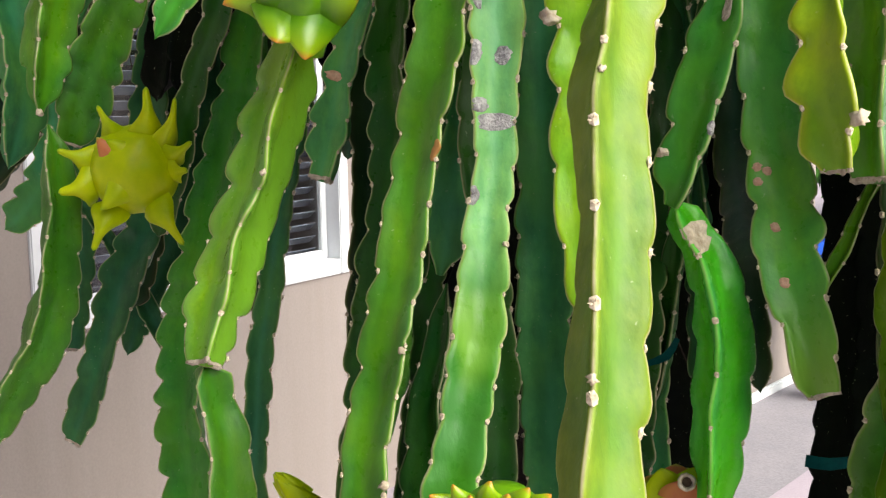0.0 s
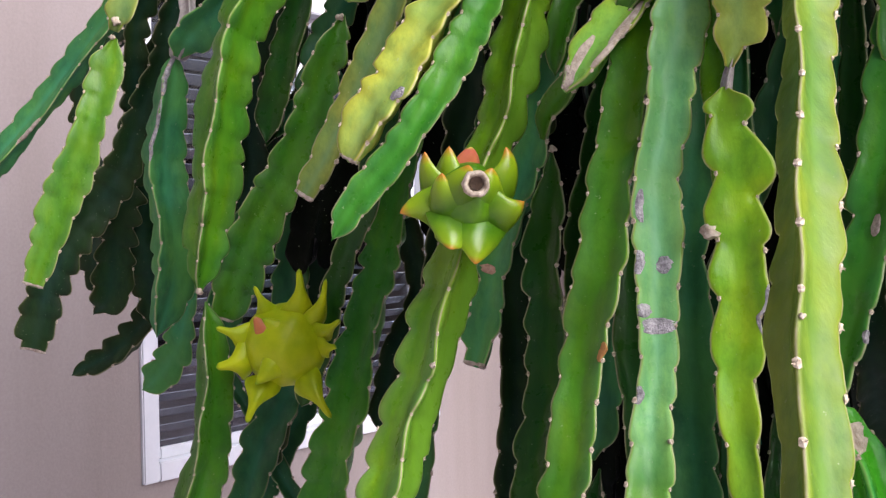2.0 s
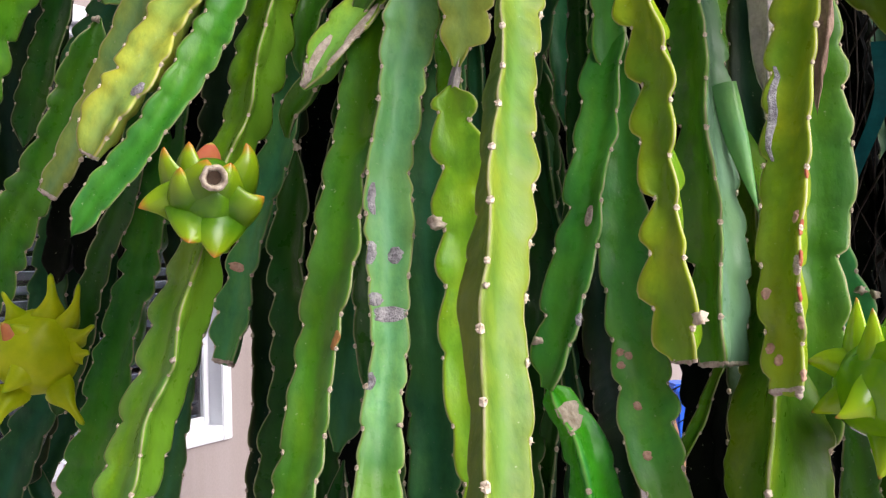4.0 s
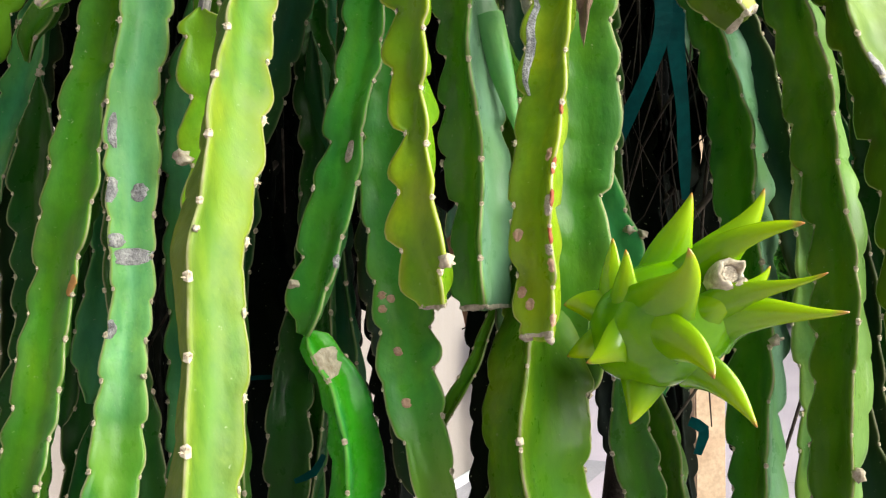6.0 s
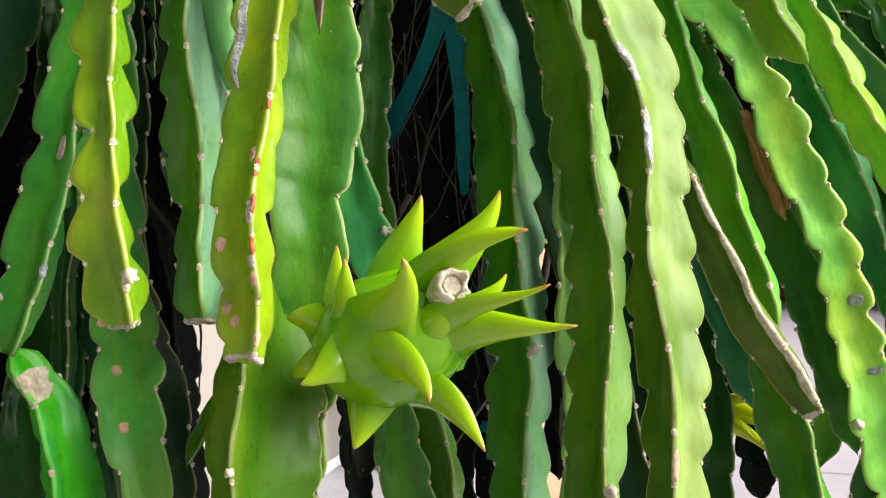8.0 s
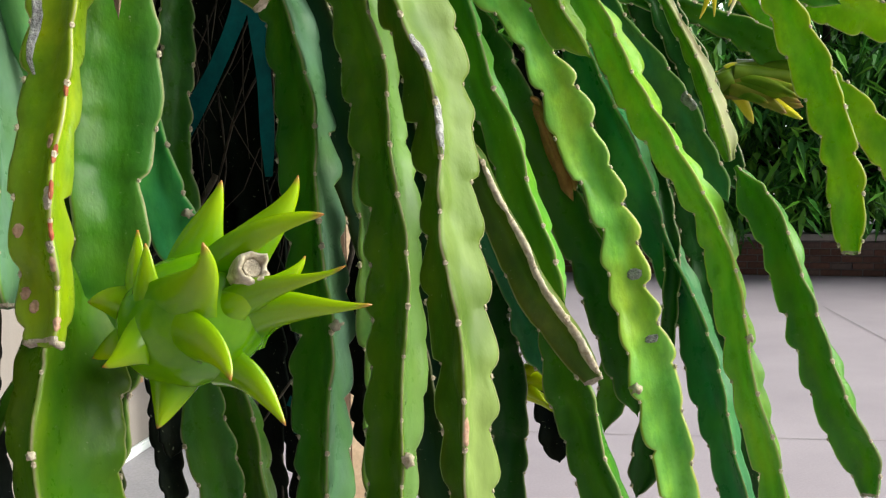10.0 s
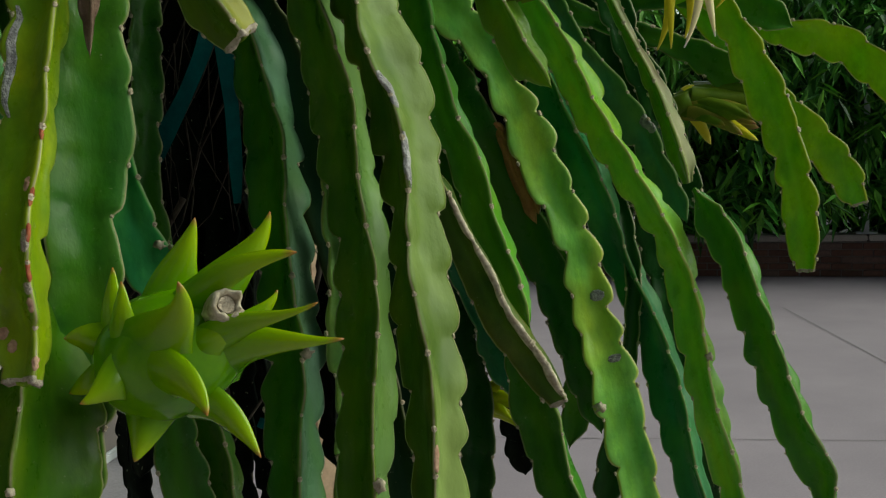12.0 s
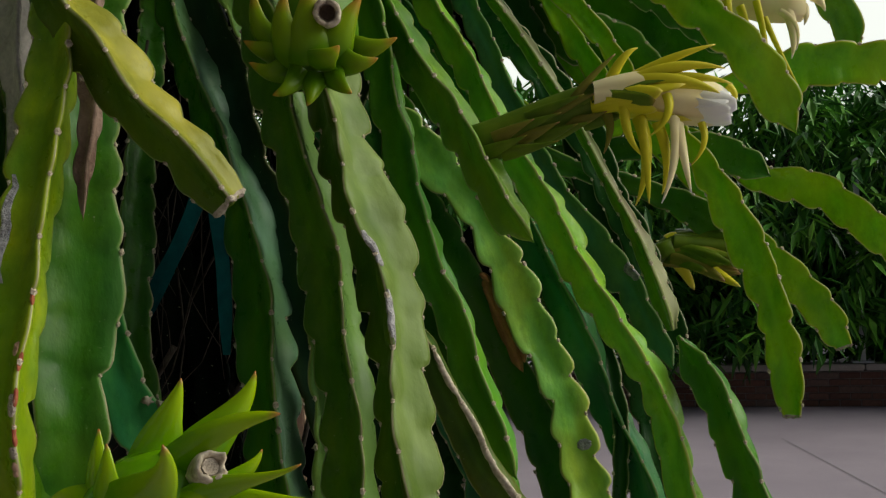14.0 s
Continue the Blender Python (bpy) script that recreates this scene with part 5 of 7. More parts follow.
stem("A53", "dkgreen", 180, 0.12, 0.044, "up", "none", [(0.985, 1.164, 2.028, 0.045), (1.035, 1.136, 1.935, 0.050), (1.085, 1.106, 1.865, 0.046), (1.122, 1.062, 1.778, 0.045), (1.133, 1.034, 1.709, 0.044), (1.150, 1.002, 1.634, 0.037)])
stem("A54", "dkgreen2", 150, 0.10, 0.044, "up", "round", [(1.079, 1.224, 2.006, 0.072), (1.148, 1.160, 1.958, 0.087), (1.202, 1.104, 1.920, 0.078), (1.254, 1.050, 1.866, 0.054)])
stem("A55", "dkgreen2", 180, 0.10, 0.040, "up", "round", [(1.218, 1.027, 1.762, 0.033), (1.262, 0.977, 1.758, 0.037), (1.292, 0.948, 1.733, 0.044), (1.309, 0.926, 1.716, 0.029)])
stem("A56", "green4", 170, 0.10, 0.040, "up", "round", [(1.183, 1.003, 1.699, 0.029), (1.220, 0.970, 1.675, 0.041), (1.255, 0.937, 1.637, 0.048), (1.283, 0.909, 1.592, 0.032)])
stem("A57", "creamflank", 6, 0.14, 0.040, "up", "neck", [(1.065, 0.923, 1.663, 0.018), (1.073, 0.903, 1.625, 0.024), (1.076, 0.887, 1.587, 0.027), (1.081, 0.881, 1.557, 0.027), (1.087, 0.876, 1.529, 0.022)])
stem("A58", "dkgreen", 180, 0.12, 0.040, "up", "none", [(1.158, 1.067, 1.629, 0.045), (1.168, 1.039, 1.538, 0.052), (1.166, 1.019, 1.451, 0.047), (1.166, 0.998, 1.365, 0.041), (1.180, 0.991, 1.292, 0.041)])
stem("A59", "dark", 160, 0.10, 0.040, "up", "none", [(0.719, 0.982, 1.750, 0.035), (0.694, 0.976, 1.680, 0.029), (0.713, 0.960, 1.640, 0.017), (0.719, 0.934, 1.554, 0.025), (0.723, 0.902, 1.419, 0.039), (0.723, 0.888, 1.307, 0.039), (0.719, 0.875, 1.184, 0.039)])
stem("A60", "dkblue", 180, 0.14, 0.040, "up", "round", [(0.874, 0.994, 1.382, 0.023), (0.887, 0.981, 1.343, 0.039), (0.904, 0.966, 1.311, 0.035), (0.913, 0.958, 1.283, 0.019)])
stem("A61", "green4", 25, 0.10, 0.044, "up", "none", [(0.836, 0.847, 1.356, 0.034), (0.846, 0.834, 1.310, 0.049), (0.855, 0.823, 1.258, 0.050), (0.859, 0.802, 1.204, 0.047), (0.859, 0.785, 1.157, 0.045)])
stem("A62", "dkgreen", 175, 0.12, 0.044, "up", "none", [(0.866, 1.019, 1.354, 0.039), (0.873, 1.004, 1.275, 0.046), (0.870, 0.996, 1.197, 0.042), (0.858, 0.993, 1.119, 0.042)])
stem("A63", "green4", 180, 0.12, 0.040, "up", "round", [(0.987, 0.969, 1.360, 0.027), (0.992, 0.960, 1.307, 0.033), (0.982, 0.959, 1.254, 0.031), (0.976, 0.958, 1.222, 0.017)])
stem("A64", "dkgreen", 180, 0.12, 0.040, "up", "round", [(1.008, 0.918, 1.245, 0.020), (1.001, 0.916, 1.200, 0.033), (0.989, 0.918, 1.154, 0.026)])
stem("A65", "olive2", 25, 0.10, 0.044, "up", "none", [(0.547, 1.040, 1.375, 0.029), (0.553, 1.024, 1.324, 0.036), (0.565, 1.005, 1.262, 0.049), (0.572, 0.999, 1.204, 0.051)])
stem("A66", "midgreen", 200, 0.10, 0.040, "up", "none", [(0.513, 0.995, 1.332, 0.034), (0.516, 0.990, 1.270, 0.045), (0.521, 0.985, 1.214, 0.047)])
stem("A67", "grey", 60, 0.16, 0.044, "up", "none", [(0.633, 0.861, 1.481, 0.022), (0.634, 0.857, 1.434, 0.025), (0.636, 0.854, 1.382, 0.028), (0.639, 0.850, 1.331, 0.028), (0.633, 0.848, 1.274, 0.027), (0.630, 0.846, 1.227, 0.026)])
stem("A68", "dkgreen", 170, 0.12, 0.040, "up", "none", [(0.771, 0.957, 1.546, 0.035), (0.772, 0.938, 1.420, 0.038), (0.759, 0.924, 1.308, 0.034), (0.751, 0.909, 1.197, 0.036)])
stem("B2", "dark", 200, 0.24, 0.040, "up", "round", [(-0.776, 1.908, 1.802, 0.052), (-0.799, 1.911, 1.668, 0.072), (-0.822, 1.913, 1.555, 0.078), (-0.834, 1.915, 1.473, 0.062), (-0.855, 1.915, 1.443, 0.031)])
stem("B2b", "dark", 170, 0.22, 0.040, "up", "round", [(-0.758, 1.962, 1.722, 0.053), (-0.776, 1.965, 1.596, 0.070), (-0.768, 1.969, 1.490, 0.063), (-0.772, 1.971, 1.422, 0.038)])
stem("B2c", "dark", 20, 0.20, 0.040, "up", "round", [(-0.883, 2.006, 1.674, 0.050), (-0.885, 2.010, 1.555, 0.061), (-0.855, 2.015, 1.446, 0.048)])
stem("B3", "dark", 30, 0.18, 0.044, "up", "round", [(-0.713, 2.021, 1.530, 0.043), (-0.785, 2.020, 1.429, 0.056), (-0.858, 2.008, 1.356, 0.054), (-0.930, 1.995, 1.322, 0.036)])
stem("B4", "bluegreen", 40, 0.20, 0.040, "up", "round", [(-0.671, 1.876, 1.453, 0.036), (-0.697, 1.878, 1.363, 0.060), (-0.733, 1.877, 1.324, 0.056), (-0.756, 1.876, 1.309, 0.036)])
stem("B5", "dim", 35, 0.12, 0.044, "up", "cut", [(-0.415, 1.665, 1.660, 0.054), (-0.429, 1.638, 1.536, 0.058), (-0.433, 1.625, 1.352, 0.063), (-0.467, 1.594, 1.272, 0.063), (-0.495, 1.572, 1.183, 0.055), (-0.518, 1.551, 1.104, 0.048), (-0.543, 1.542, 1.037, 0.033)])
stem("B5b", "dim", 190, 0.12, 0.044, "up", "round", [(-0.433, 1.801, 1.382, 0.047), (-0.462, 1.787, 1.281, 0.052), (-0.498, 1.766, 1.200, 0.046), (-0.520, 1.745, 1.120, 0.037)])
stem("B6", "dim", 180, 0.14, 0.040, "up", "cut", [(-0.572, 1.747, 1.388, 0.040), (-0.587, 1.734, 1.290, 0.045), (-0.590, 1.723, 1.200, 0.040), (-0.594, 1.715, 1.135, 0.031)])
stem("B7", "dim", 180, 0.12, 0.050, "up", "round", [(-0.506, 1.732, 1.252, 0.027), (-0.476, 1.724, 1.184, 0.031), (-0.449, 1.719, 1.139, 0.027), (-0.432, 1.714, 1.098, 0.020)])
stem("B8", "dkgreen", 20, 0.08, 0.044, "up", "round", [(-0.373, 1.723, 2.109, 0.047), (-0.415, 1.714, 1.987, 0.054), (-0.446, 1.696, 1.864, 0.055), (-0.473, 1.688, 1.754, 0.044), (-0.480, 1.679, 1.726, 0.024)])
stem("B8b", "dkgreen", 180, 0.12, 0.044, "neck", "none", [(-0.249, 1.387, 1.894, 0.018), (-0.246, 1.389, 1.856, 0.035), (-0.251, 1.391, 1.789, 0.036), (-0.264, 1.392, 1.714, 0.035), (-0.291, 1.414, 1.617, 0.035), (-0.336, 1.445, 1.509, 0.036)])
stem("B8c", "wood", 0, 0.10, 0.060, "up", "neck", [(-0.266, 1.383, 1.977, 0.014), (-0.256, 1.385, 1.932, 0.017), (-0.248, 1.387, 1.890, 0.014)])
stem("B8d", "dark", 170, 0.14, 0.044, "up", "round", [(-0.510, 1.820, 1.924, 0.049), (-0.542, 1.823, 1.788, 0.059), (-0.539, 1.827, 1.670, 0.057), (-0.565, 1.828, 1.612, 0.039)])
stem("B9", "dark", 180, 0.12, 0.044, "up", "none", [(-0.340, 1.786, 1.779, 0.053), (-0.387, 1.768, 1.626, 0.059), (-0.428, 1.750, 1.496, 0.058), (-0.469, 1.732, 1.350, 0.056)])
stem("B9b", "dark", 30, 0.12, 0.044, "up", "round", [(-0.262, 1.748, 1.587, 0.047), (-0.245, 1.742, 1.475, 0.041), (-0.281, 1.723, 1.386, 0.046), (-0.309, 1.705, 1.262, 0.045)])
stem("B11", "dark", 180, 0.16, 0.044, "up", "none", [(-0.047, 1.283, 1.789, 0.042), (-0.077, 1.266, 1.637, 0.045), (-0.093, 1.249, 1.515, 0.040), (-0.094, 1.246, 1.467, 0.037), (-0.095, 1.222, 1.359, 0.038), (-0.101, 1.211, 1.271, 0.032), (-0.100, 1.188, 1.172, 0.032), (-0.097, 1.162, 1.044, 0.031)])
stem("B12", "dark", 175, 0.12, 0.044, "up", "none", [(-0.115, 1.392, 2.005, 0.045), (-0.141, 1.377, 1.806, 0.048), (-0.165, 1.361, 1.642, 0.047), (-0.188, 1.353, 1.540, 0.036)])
stem("B13", "dkgreen", 175, 0.12, 0.044, "up", "none", [(0.035, 1.187, 1.824, 0.039), (0.009, 1.170, 1.694, 0.041), (-0.017, 1.152, 1.568, 0.037), (-0.025, 1.144, 1.494, 0.031)])
stem("C1", "dkblue", 180, 0.12, 0.044, "up", "round", [(0.256, 1.170, 1.862, 0.033), (0.252, 1.151, 1.780, 0.036), (0.253, 1.140, 1.714, 0.029), (0.255, 1.140, 1.679, 0.017)])
stem("C2", "dkgreen", 20, 0.10, 0.044, "up", "none", [(0.264, 1.089, 1.817, 0.025), (0.262, 1.089, 1.755, 0.028), (0.258, 1.079, 1.681, 0.030), (0.248, 1.070, 1.601, 0.028), (0.237, 1.072, 1.523, 0.024)])
stem("C3", "dkblue", 170, 0.14, 0.044, "up", "none", [(0.239, 1.223, 1.732, 0.034), (0.248, 1.211, 1.630, 0.042), (0.234, 1.203, 1.529, 0.040), (0.236, 1.193, 1.429, 0.036), (0.220, 1.174, 1.327, 0.035), (0.215, 1.175, 1.235, 0.035)])
stem("C4", "wood", 0, 0.08, 0.070, "up", "round", [(0.375, 0.874, 1.818, 0.031), (0.371, 0.854, 1.752, 0.028), (0.368, 0.845, 1.705, 0.020), (0.365, 0.835, 1.669, 0.009)])
stem("C5", "drywood", 20, 0.20, 0.040, "up", "round", [(0.425, 0.848, 1.791, 0.020), (0.425, 0.848, 1.741, 0.020), (0.421, 0.848, 1.701, 0.017), (0.418, 0.849, 1.661, 0.008)])
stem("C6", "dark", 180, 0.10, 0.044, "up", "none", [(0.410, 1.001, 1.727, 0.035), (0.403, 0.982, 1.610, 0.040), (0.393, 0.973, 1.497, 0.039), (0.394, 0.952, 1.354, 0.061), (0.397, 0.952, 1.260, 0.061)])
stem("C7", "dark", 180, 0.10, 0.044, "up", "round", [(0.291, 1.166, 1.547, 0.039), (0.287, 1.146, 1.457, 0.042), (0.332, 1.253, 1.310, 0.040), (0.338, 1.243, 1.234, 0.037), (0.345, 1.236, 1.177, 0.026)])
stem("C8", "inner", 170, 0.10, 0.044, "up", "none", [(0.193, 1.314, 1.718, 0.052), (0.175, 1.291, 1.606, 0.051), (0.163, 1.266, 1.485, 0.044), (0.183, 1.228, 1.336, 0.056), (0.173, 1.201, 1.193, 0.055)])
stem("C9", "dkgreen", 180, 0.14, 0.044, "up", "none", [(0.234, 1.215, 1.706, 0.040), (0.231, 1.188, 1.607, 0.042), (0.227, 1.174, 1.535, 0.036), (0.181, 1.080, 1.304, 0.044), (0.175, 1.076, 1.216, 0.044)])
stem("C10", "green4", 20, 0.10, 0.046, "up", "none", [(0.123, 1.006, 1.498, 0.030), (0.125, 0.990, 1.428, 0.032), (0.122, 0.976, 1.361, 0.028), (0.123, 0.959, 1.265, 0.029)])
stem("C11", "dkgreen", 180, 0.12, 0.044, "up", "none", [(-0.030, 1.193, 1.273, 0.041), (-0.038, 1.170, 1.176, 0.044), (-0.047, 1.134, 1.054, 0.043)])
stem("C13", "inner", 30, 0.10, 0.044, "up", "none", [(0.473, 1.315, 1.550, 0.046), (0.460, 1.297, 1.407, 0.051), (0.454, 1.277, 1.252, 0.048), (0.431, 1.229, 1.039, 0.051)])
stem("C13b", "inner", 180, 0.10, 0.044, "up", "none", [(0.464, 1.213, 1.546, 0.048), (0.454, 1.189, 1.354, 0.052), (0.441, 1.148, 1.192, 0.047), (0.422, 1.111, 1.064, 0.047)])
stem("E1", "dim", 165, 0.12, 0.046, "up", "none", [(0.208, 1.159, 1.749, 0.040), (0.183, 1.162, 1.664, 0.044), (0.155, 1.165, 1.580, 0.044), (0.137, 1.165, 1.483, 0.042), (0.127, 1.160, 1.370, 0.040)])
stem("E2", "dim", 10, 0.14, 0.040, "neck", "none", [(0.229, 1.192, 1.717, 0.014), (0.232, 1.190, 1.695, 0.024), (0.237, 1.185, 1.649, 0.034), (0.248, 1.173, 1.543, 0.036), (0.251, 1.168, 1.490, 0.034)])
stem("E3", "dim", 20, 0.10, 0.044, "up", "none", [(0.148, 1.094, 1.741, 0.022), (0.149, 1.090, 1.688, 0.024), (0.151, 1.083, 1.593, 0.025), (0.138, 1.080, 1.494, 0.024), (0.131, 1.076, 1.404, 0.024)])
stem("D1", "green4", 25, 0.08, 0.040, "up", "round", [(0.399, 1.079, 1.403, 0.013), (0.379, 1.072, 1.358, 0.016), (0.353, 1.067, 1.318, 0.017), (0.328, 1.062, 1.275, 0.015)])
stem("A54b", "dkgreen2", 160, 0.10, 0.044, "up", "round", [(1.239, 1.300, 2.093, 0.079), (1.308, 1.225, 2.016, 0.086), (1.374, 1.162, 1.961, 0.082), (1.431, 1.105, 1.904, 0.051)])
stem("A54c", "green4", 20, 0.10, 0.044, "up", "round", [(1.216, 1.162, 2.063, 0.057), (1.278, 1.102, 2.006, 0.061), (1.324, 1.052, 1.951, 0.056), (1.349, 1.014, 1.898, 0.035)])

# marks on the stems
scar("A20", (0.022, 0.926, 1.546), 0.022, 0.014, GREYSCAR, "scar", 1, "grey cracked corky scar")
scar("A20", (0.046, 0.926, 1.542), 0.016, 0.016, GREYSCAR, "scar", 2)
scar("A20", (0.026, 0.921, 1.501), 0.012, 0.022, GREYSCAR, "scar", 3)
scar("A20", (0.034, 0.919, 1.490), 0.014, 0.044, GREYSCAR, "scar", 4)
scar("A20", (0.018, 0.911, 1.427), 0.016, 0.012, GREYSCAR, "scar", 5)
scar("A9", (-0.208, 1.045, 1.721), 0.014, 0.016, GREYSCAR, "scar", 6)
scar("A34", (0.618, 0.696, 1.625), 0.040, 0.014, GREYSCAR, "scar", 7, "grey split corky scar")
scar("A34", (0.622, 0.690, 1.575), 0.045, 0.015, GREYSCAR, "scar", 8)
scar("A18", (-0.017, 0.915, 1.466), 0.022, 0.009, DRYLEAF, "scar", 9, "brown dried wound")
scar("A14", (-0.117, 1.127, 1.536), 0.010, 0.022, PINKSPOT, "scar", 10)
scar("A24", (0.205, 0.852, 1.484), 0.014, 0.012, GREYSCAR, "scar", 11)
scar("A24b", (0.194, 0.876, 1.391), 0.024, 0.060, CORK_MAT, "scar", 12, "tan torn corky wound")
scar("A38", (0.917, 0.832, 1.418), 0.012, 0.020, GREYSCAR, "scar", 13)
scar("A38", (0.932, 0.819, 1.354), 0.008, 0.018, GREYSCAR, "scar", 14)
scar("A42", (1.087, 0.947, 1.598), 0.024, 0.022, GREYSCAR, "scar", 15)
scar("A35", (0.752, 0.721, 1.415), 0.070, 0.020, CORK_MAT, "scar", 16, "cream corky ridge scar")
scar("A35", (0.769, 0.710, 1.380), 0.055, 0.024, CORK_MAT, "scar", 17)
scar("A35", (0.725, 0.739, 1.467), 0.070, 0.014, CORK_MAT, "scar", 21)
scar("A35", (0.697, 0.746, 1.517), 0.050, 0.010, CORK_MAT, "scar", 22)
scar("A28", (0.328, 0.719, 1.646), 0.085, 0.008, GREYSCAR, "scar", 18, "grey ladder-like scar along the rib")
scar("A28", (0.323, 0.711, 1.525), 0.014, 0.010, CUT_MAT, "scar", 19)
scar("A28", (0.320, 0.710, 1.491), 0.006, 0.010, CUT_MAT, "scar", 20)
for _i, _p in enumerate(((0.324, 0.713, 1.567), (0.314, 0.713, 1.507), (0.316, 0.700, 1.481), (0.311, 0.701, 1.467), (0.314, 0.699, 1.455), (0.335, 0.692, 1.446))):
    scar("A28", _p, 0.009, 0.008, PINKSPOT, "pink_spot", 30 + _i, "round pinkish corky spot")
for _i, _p in enumerate(((0.338, 0.697, 1.554), (0.340, 0.695, 1.530), (0.349, 0.707, 1.597), (0.336, 0.695, 1.507))):
    scar("A28", _p, 0.012, 0.004, REDCORK, "red_mark", 40 + _i, "rust-red streak along the rib")
for _i, _p in enumerate(((0.242, 0.870, 1.450), (0.249, 0.869, 1.406), (0.255, 0.868, 1.361), (0.242, 0.879, 1.439), (0.250, 0.897, 1.447), (0.247, 0.895, 1.437), (0.257, 0.891, 1.402), (0.264, 0.885, 1.357))):
    scar("A27", _p, 0.008, 0.009, PINKSPOT, "pink_spot", 50 + _i, "round pinkish corky spot")
scar("A16", (-0.027, 1.015, 1.741), 0.050, 0.012, CORK_MAT, "scar", 61, "cream corky band along the rib")
scar("A16", (-0.007, 1.017, 1.763), 0.050, 0.012, CORK_MAT, "scar", 62)
scar("A16", (0.012, 1.019, 1.787), 0.050, 0.012, CORK_MAT, "scar", 63)
scar("A16", (-0.038, 1.015, 1.722), 0.022, 0.026, CUT_MAT, "scar", 64)
scar("A5", (-0.627, 1.626, 1.836), 0.070, 0.026, GREYSCAR, "scar", 65, "grey corky patch along the edge")
scar("A5", (-0.646, 1.627, 1.743), 0.090, 0.014, GREYSCAR, "scar", 66)
scar("A20", (0.025, 0.957, 1.596), 0.030, 0.010, GREYSCAR, "scar", 69)
scar("A24", (0.219, 0.903, 1.576), 0.020, 0.012, CUT_MAT, "scar", 70)
scar("A22", (0.130, 0.923, 1.496), 0.040, 0.010, GREYSCAR, "scar", 71)
scar("A3", (-0.893, 1.752, 1.750), 0.060, 0.018, CUT_MAT, "scar", 72, "tan dried streak")
scar("A34", (0.629, 0.650, 1.338), 0.022, 0.008, PINKSPOT, "pink_spot", 73)
knob("A2a", (-0.661, 1.521, 1.893), 0.014, 21)
knob("A8", (-0.322, 1.463, 1.876), 0.010, 22)
knob("A8a", (-0.328, 1.482, 1.912), 0.012, 23)
knob("A15", (-0.054, 1.103, 1.670), 0.008, 24)
knob("A31", (0.495, 0.906, 1.497), 0.008, 25)
knob("A32", (0.600, 0.854, 1.473), 0.006, 26)
knob("A22", (0.087, 0.878, 1.570), 0.013, 1)
knob("A25", (0.260, 0.717, 1.481), 0.010, 2)
knob("A33", (0.597, 0.706, 1.307), 0.012, 3)
knob("A32", (0.594, 0.828, 1.399), 0.010, 4)
knob("A31", (0.483, 0.912, 1.498), 0.009, 5)
knob("A41", (1.041, 0.800, 1.347), 0.009, 6)
knob("A38", (0.915, 0.822, 1.302), 0.010, 7)
knob("A23", (0.061, 0.512, 1.374), 0.0055, 8)
knob("A23", (0.081, 0.592, 1.519), 0.004, 9)
knob("A18", (-0.045, 0.894, 1.303), 0.0065, 10)
knob("A18", (-0.061, 0.860, 1.204), 0.0075, 11)
knob("A24", (0.170, 0.883, 1.460), 0.008, 12)
knob("A2", (-0.667, 1.522, 1.870), 0.008, 13)
knob("A6", (-0.515, 1.414, 1.498), 0.010, 14)
knob("A11", (-0.180, 1.009, 1.448), 0.006, 15)
knob("A30", (0.315, 0.723, 1.351), 0.006, 16)
knob("A20", (0.041, 0.887, 1.391), 0.004, 17)

# the big green fruit on the broad olive stem
C = (0.431, 0.732, 1.433)
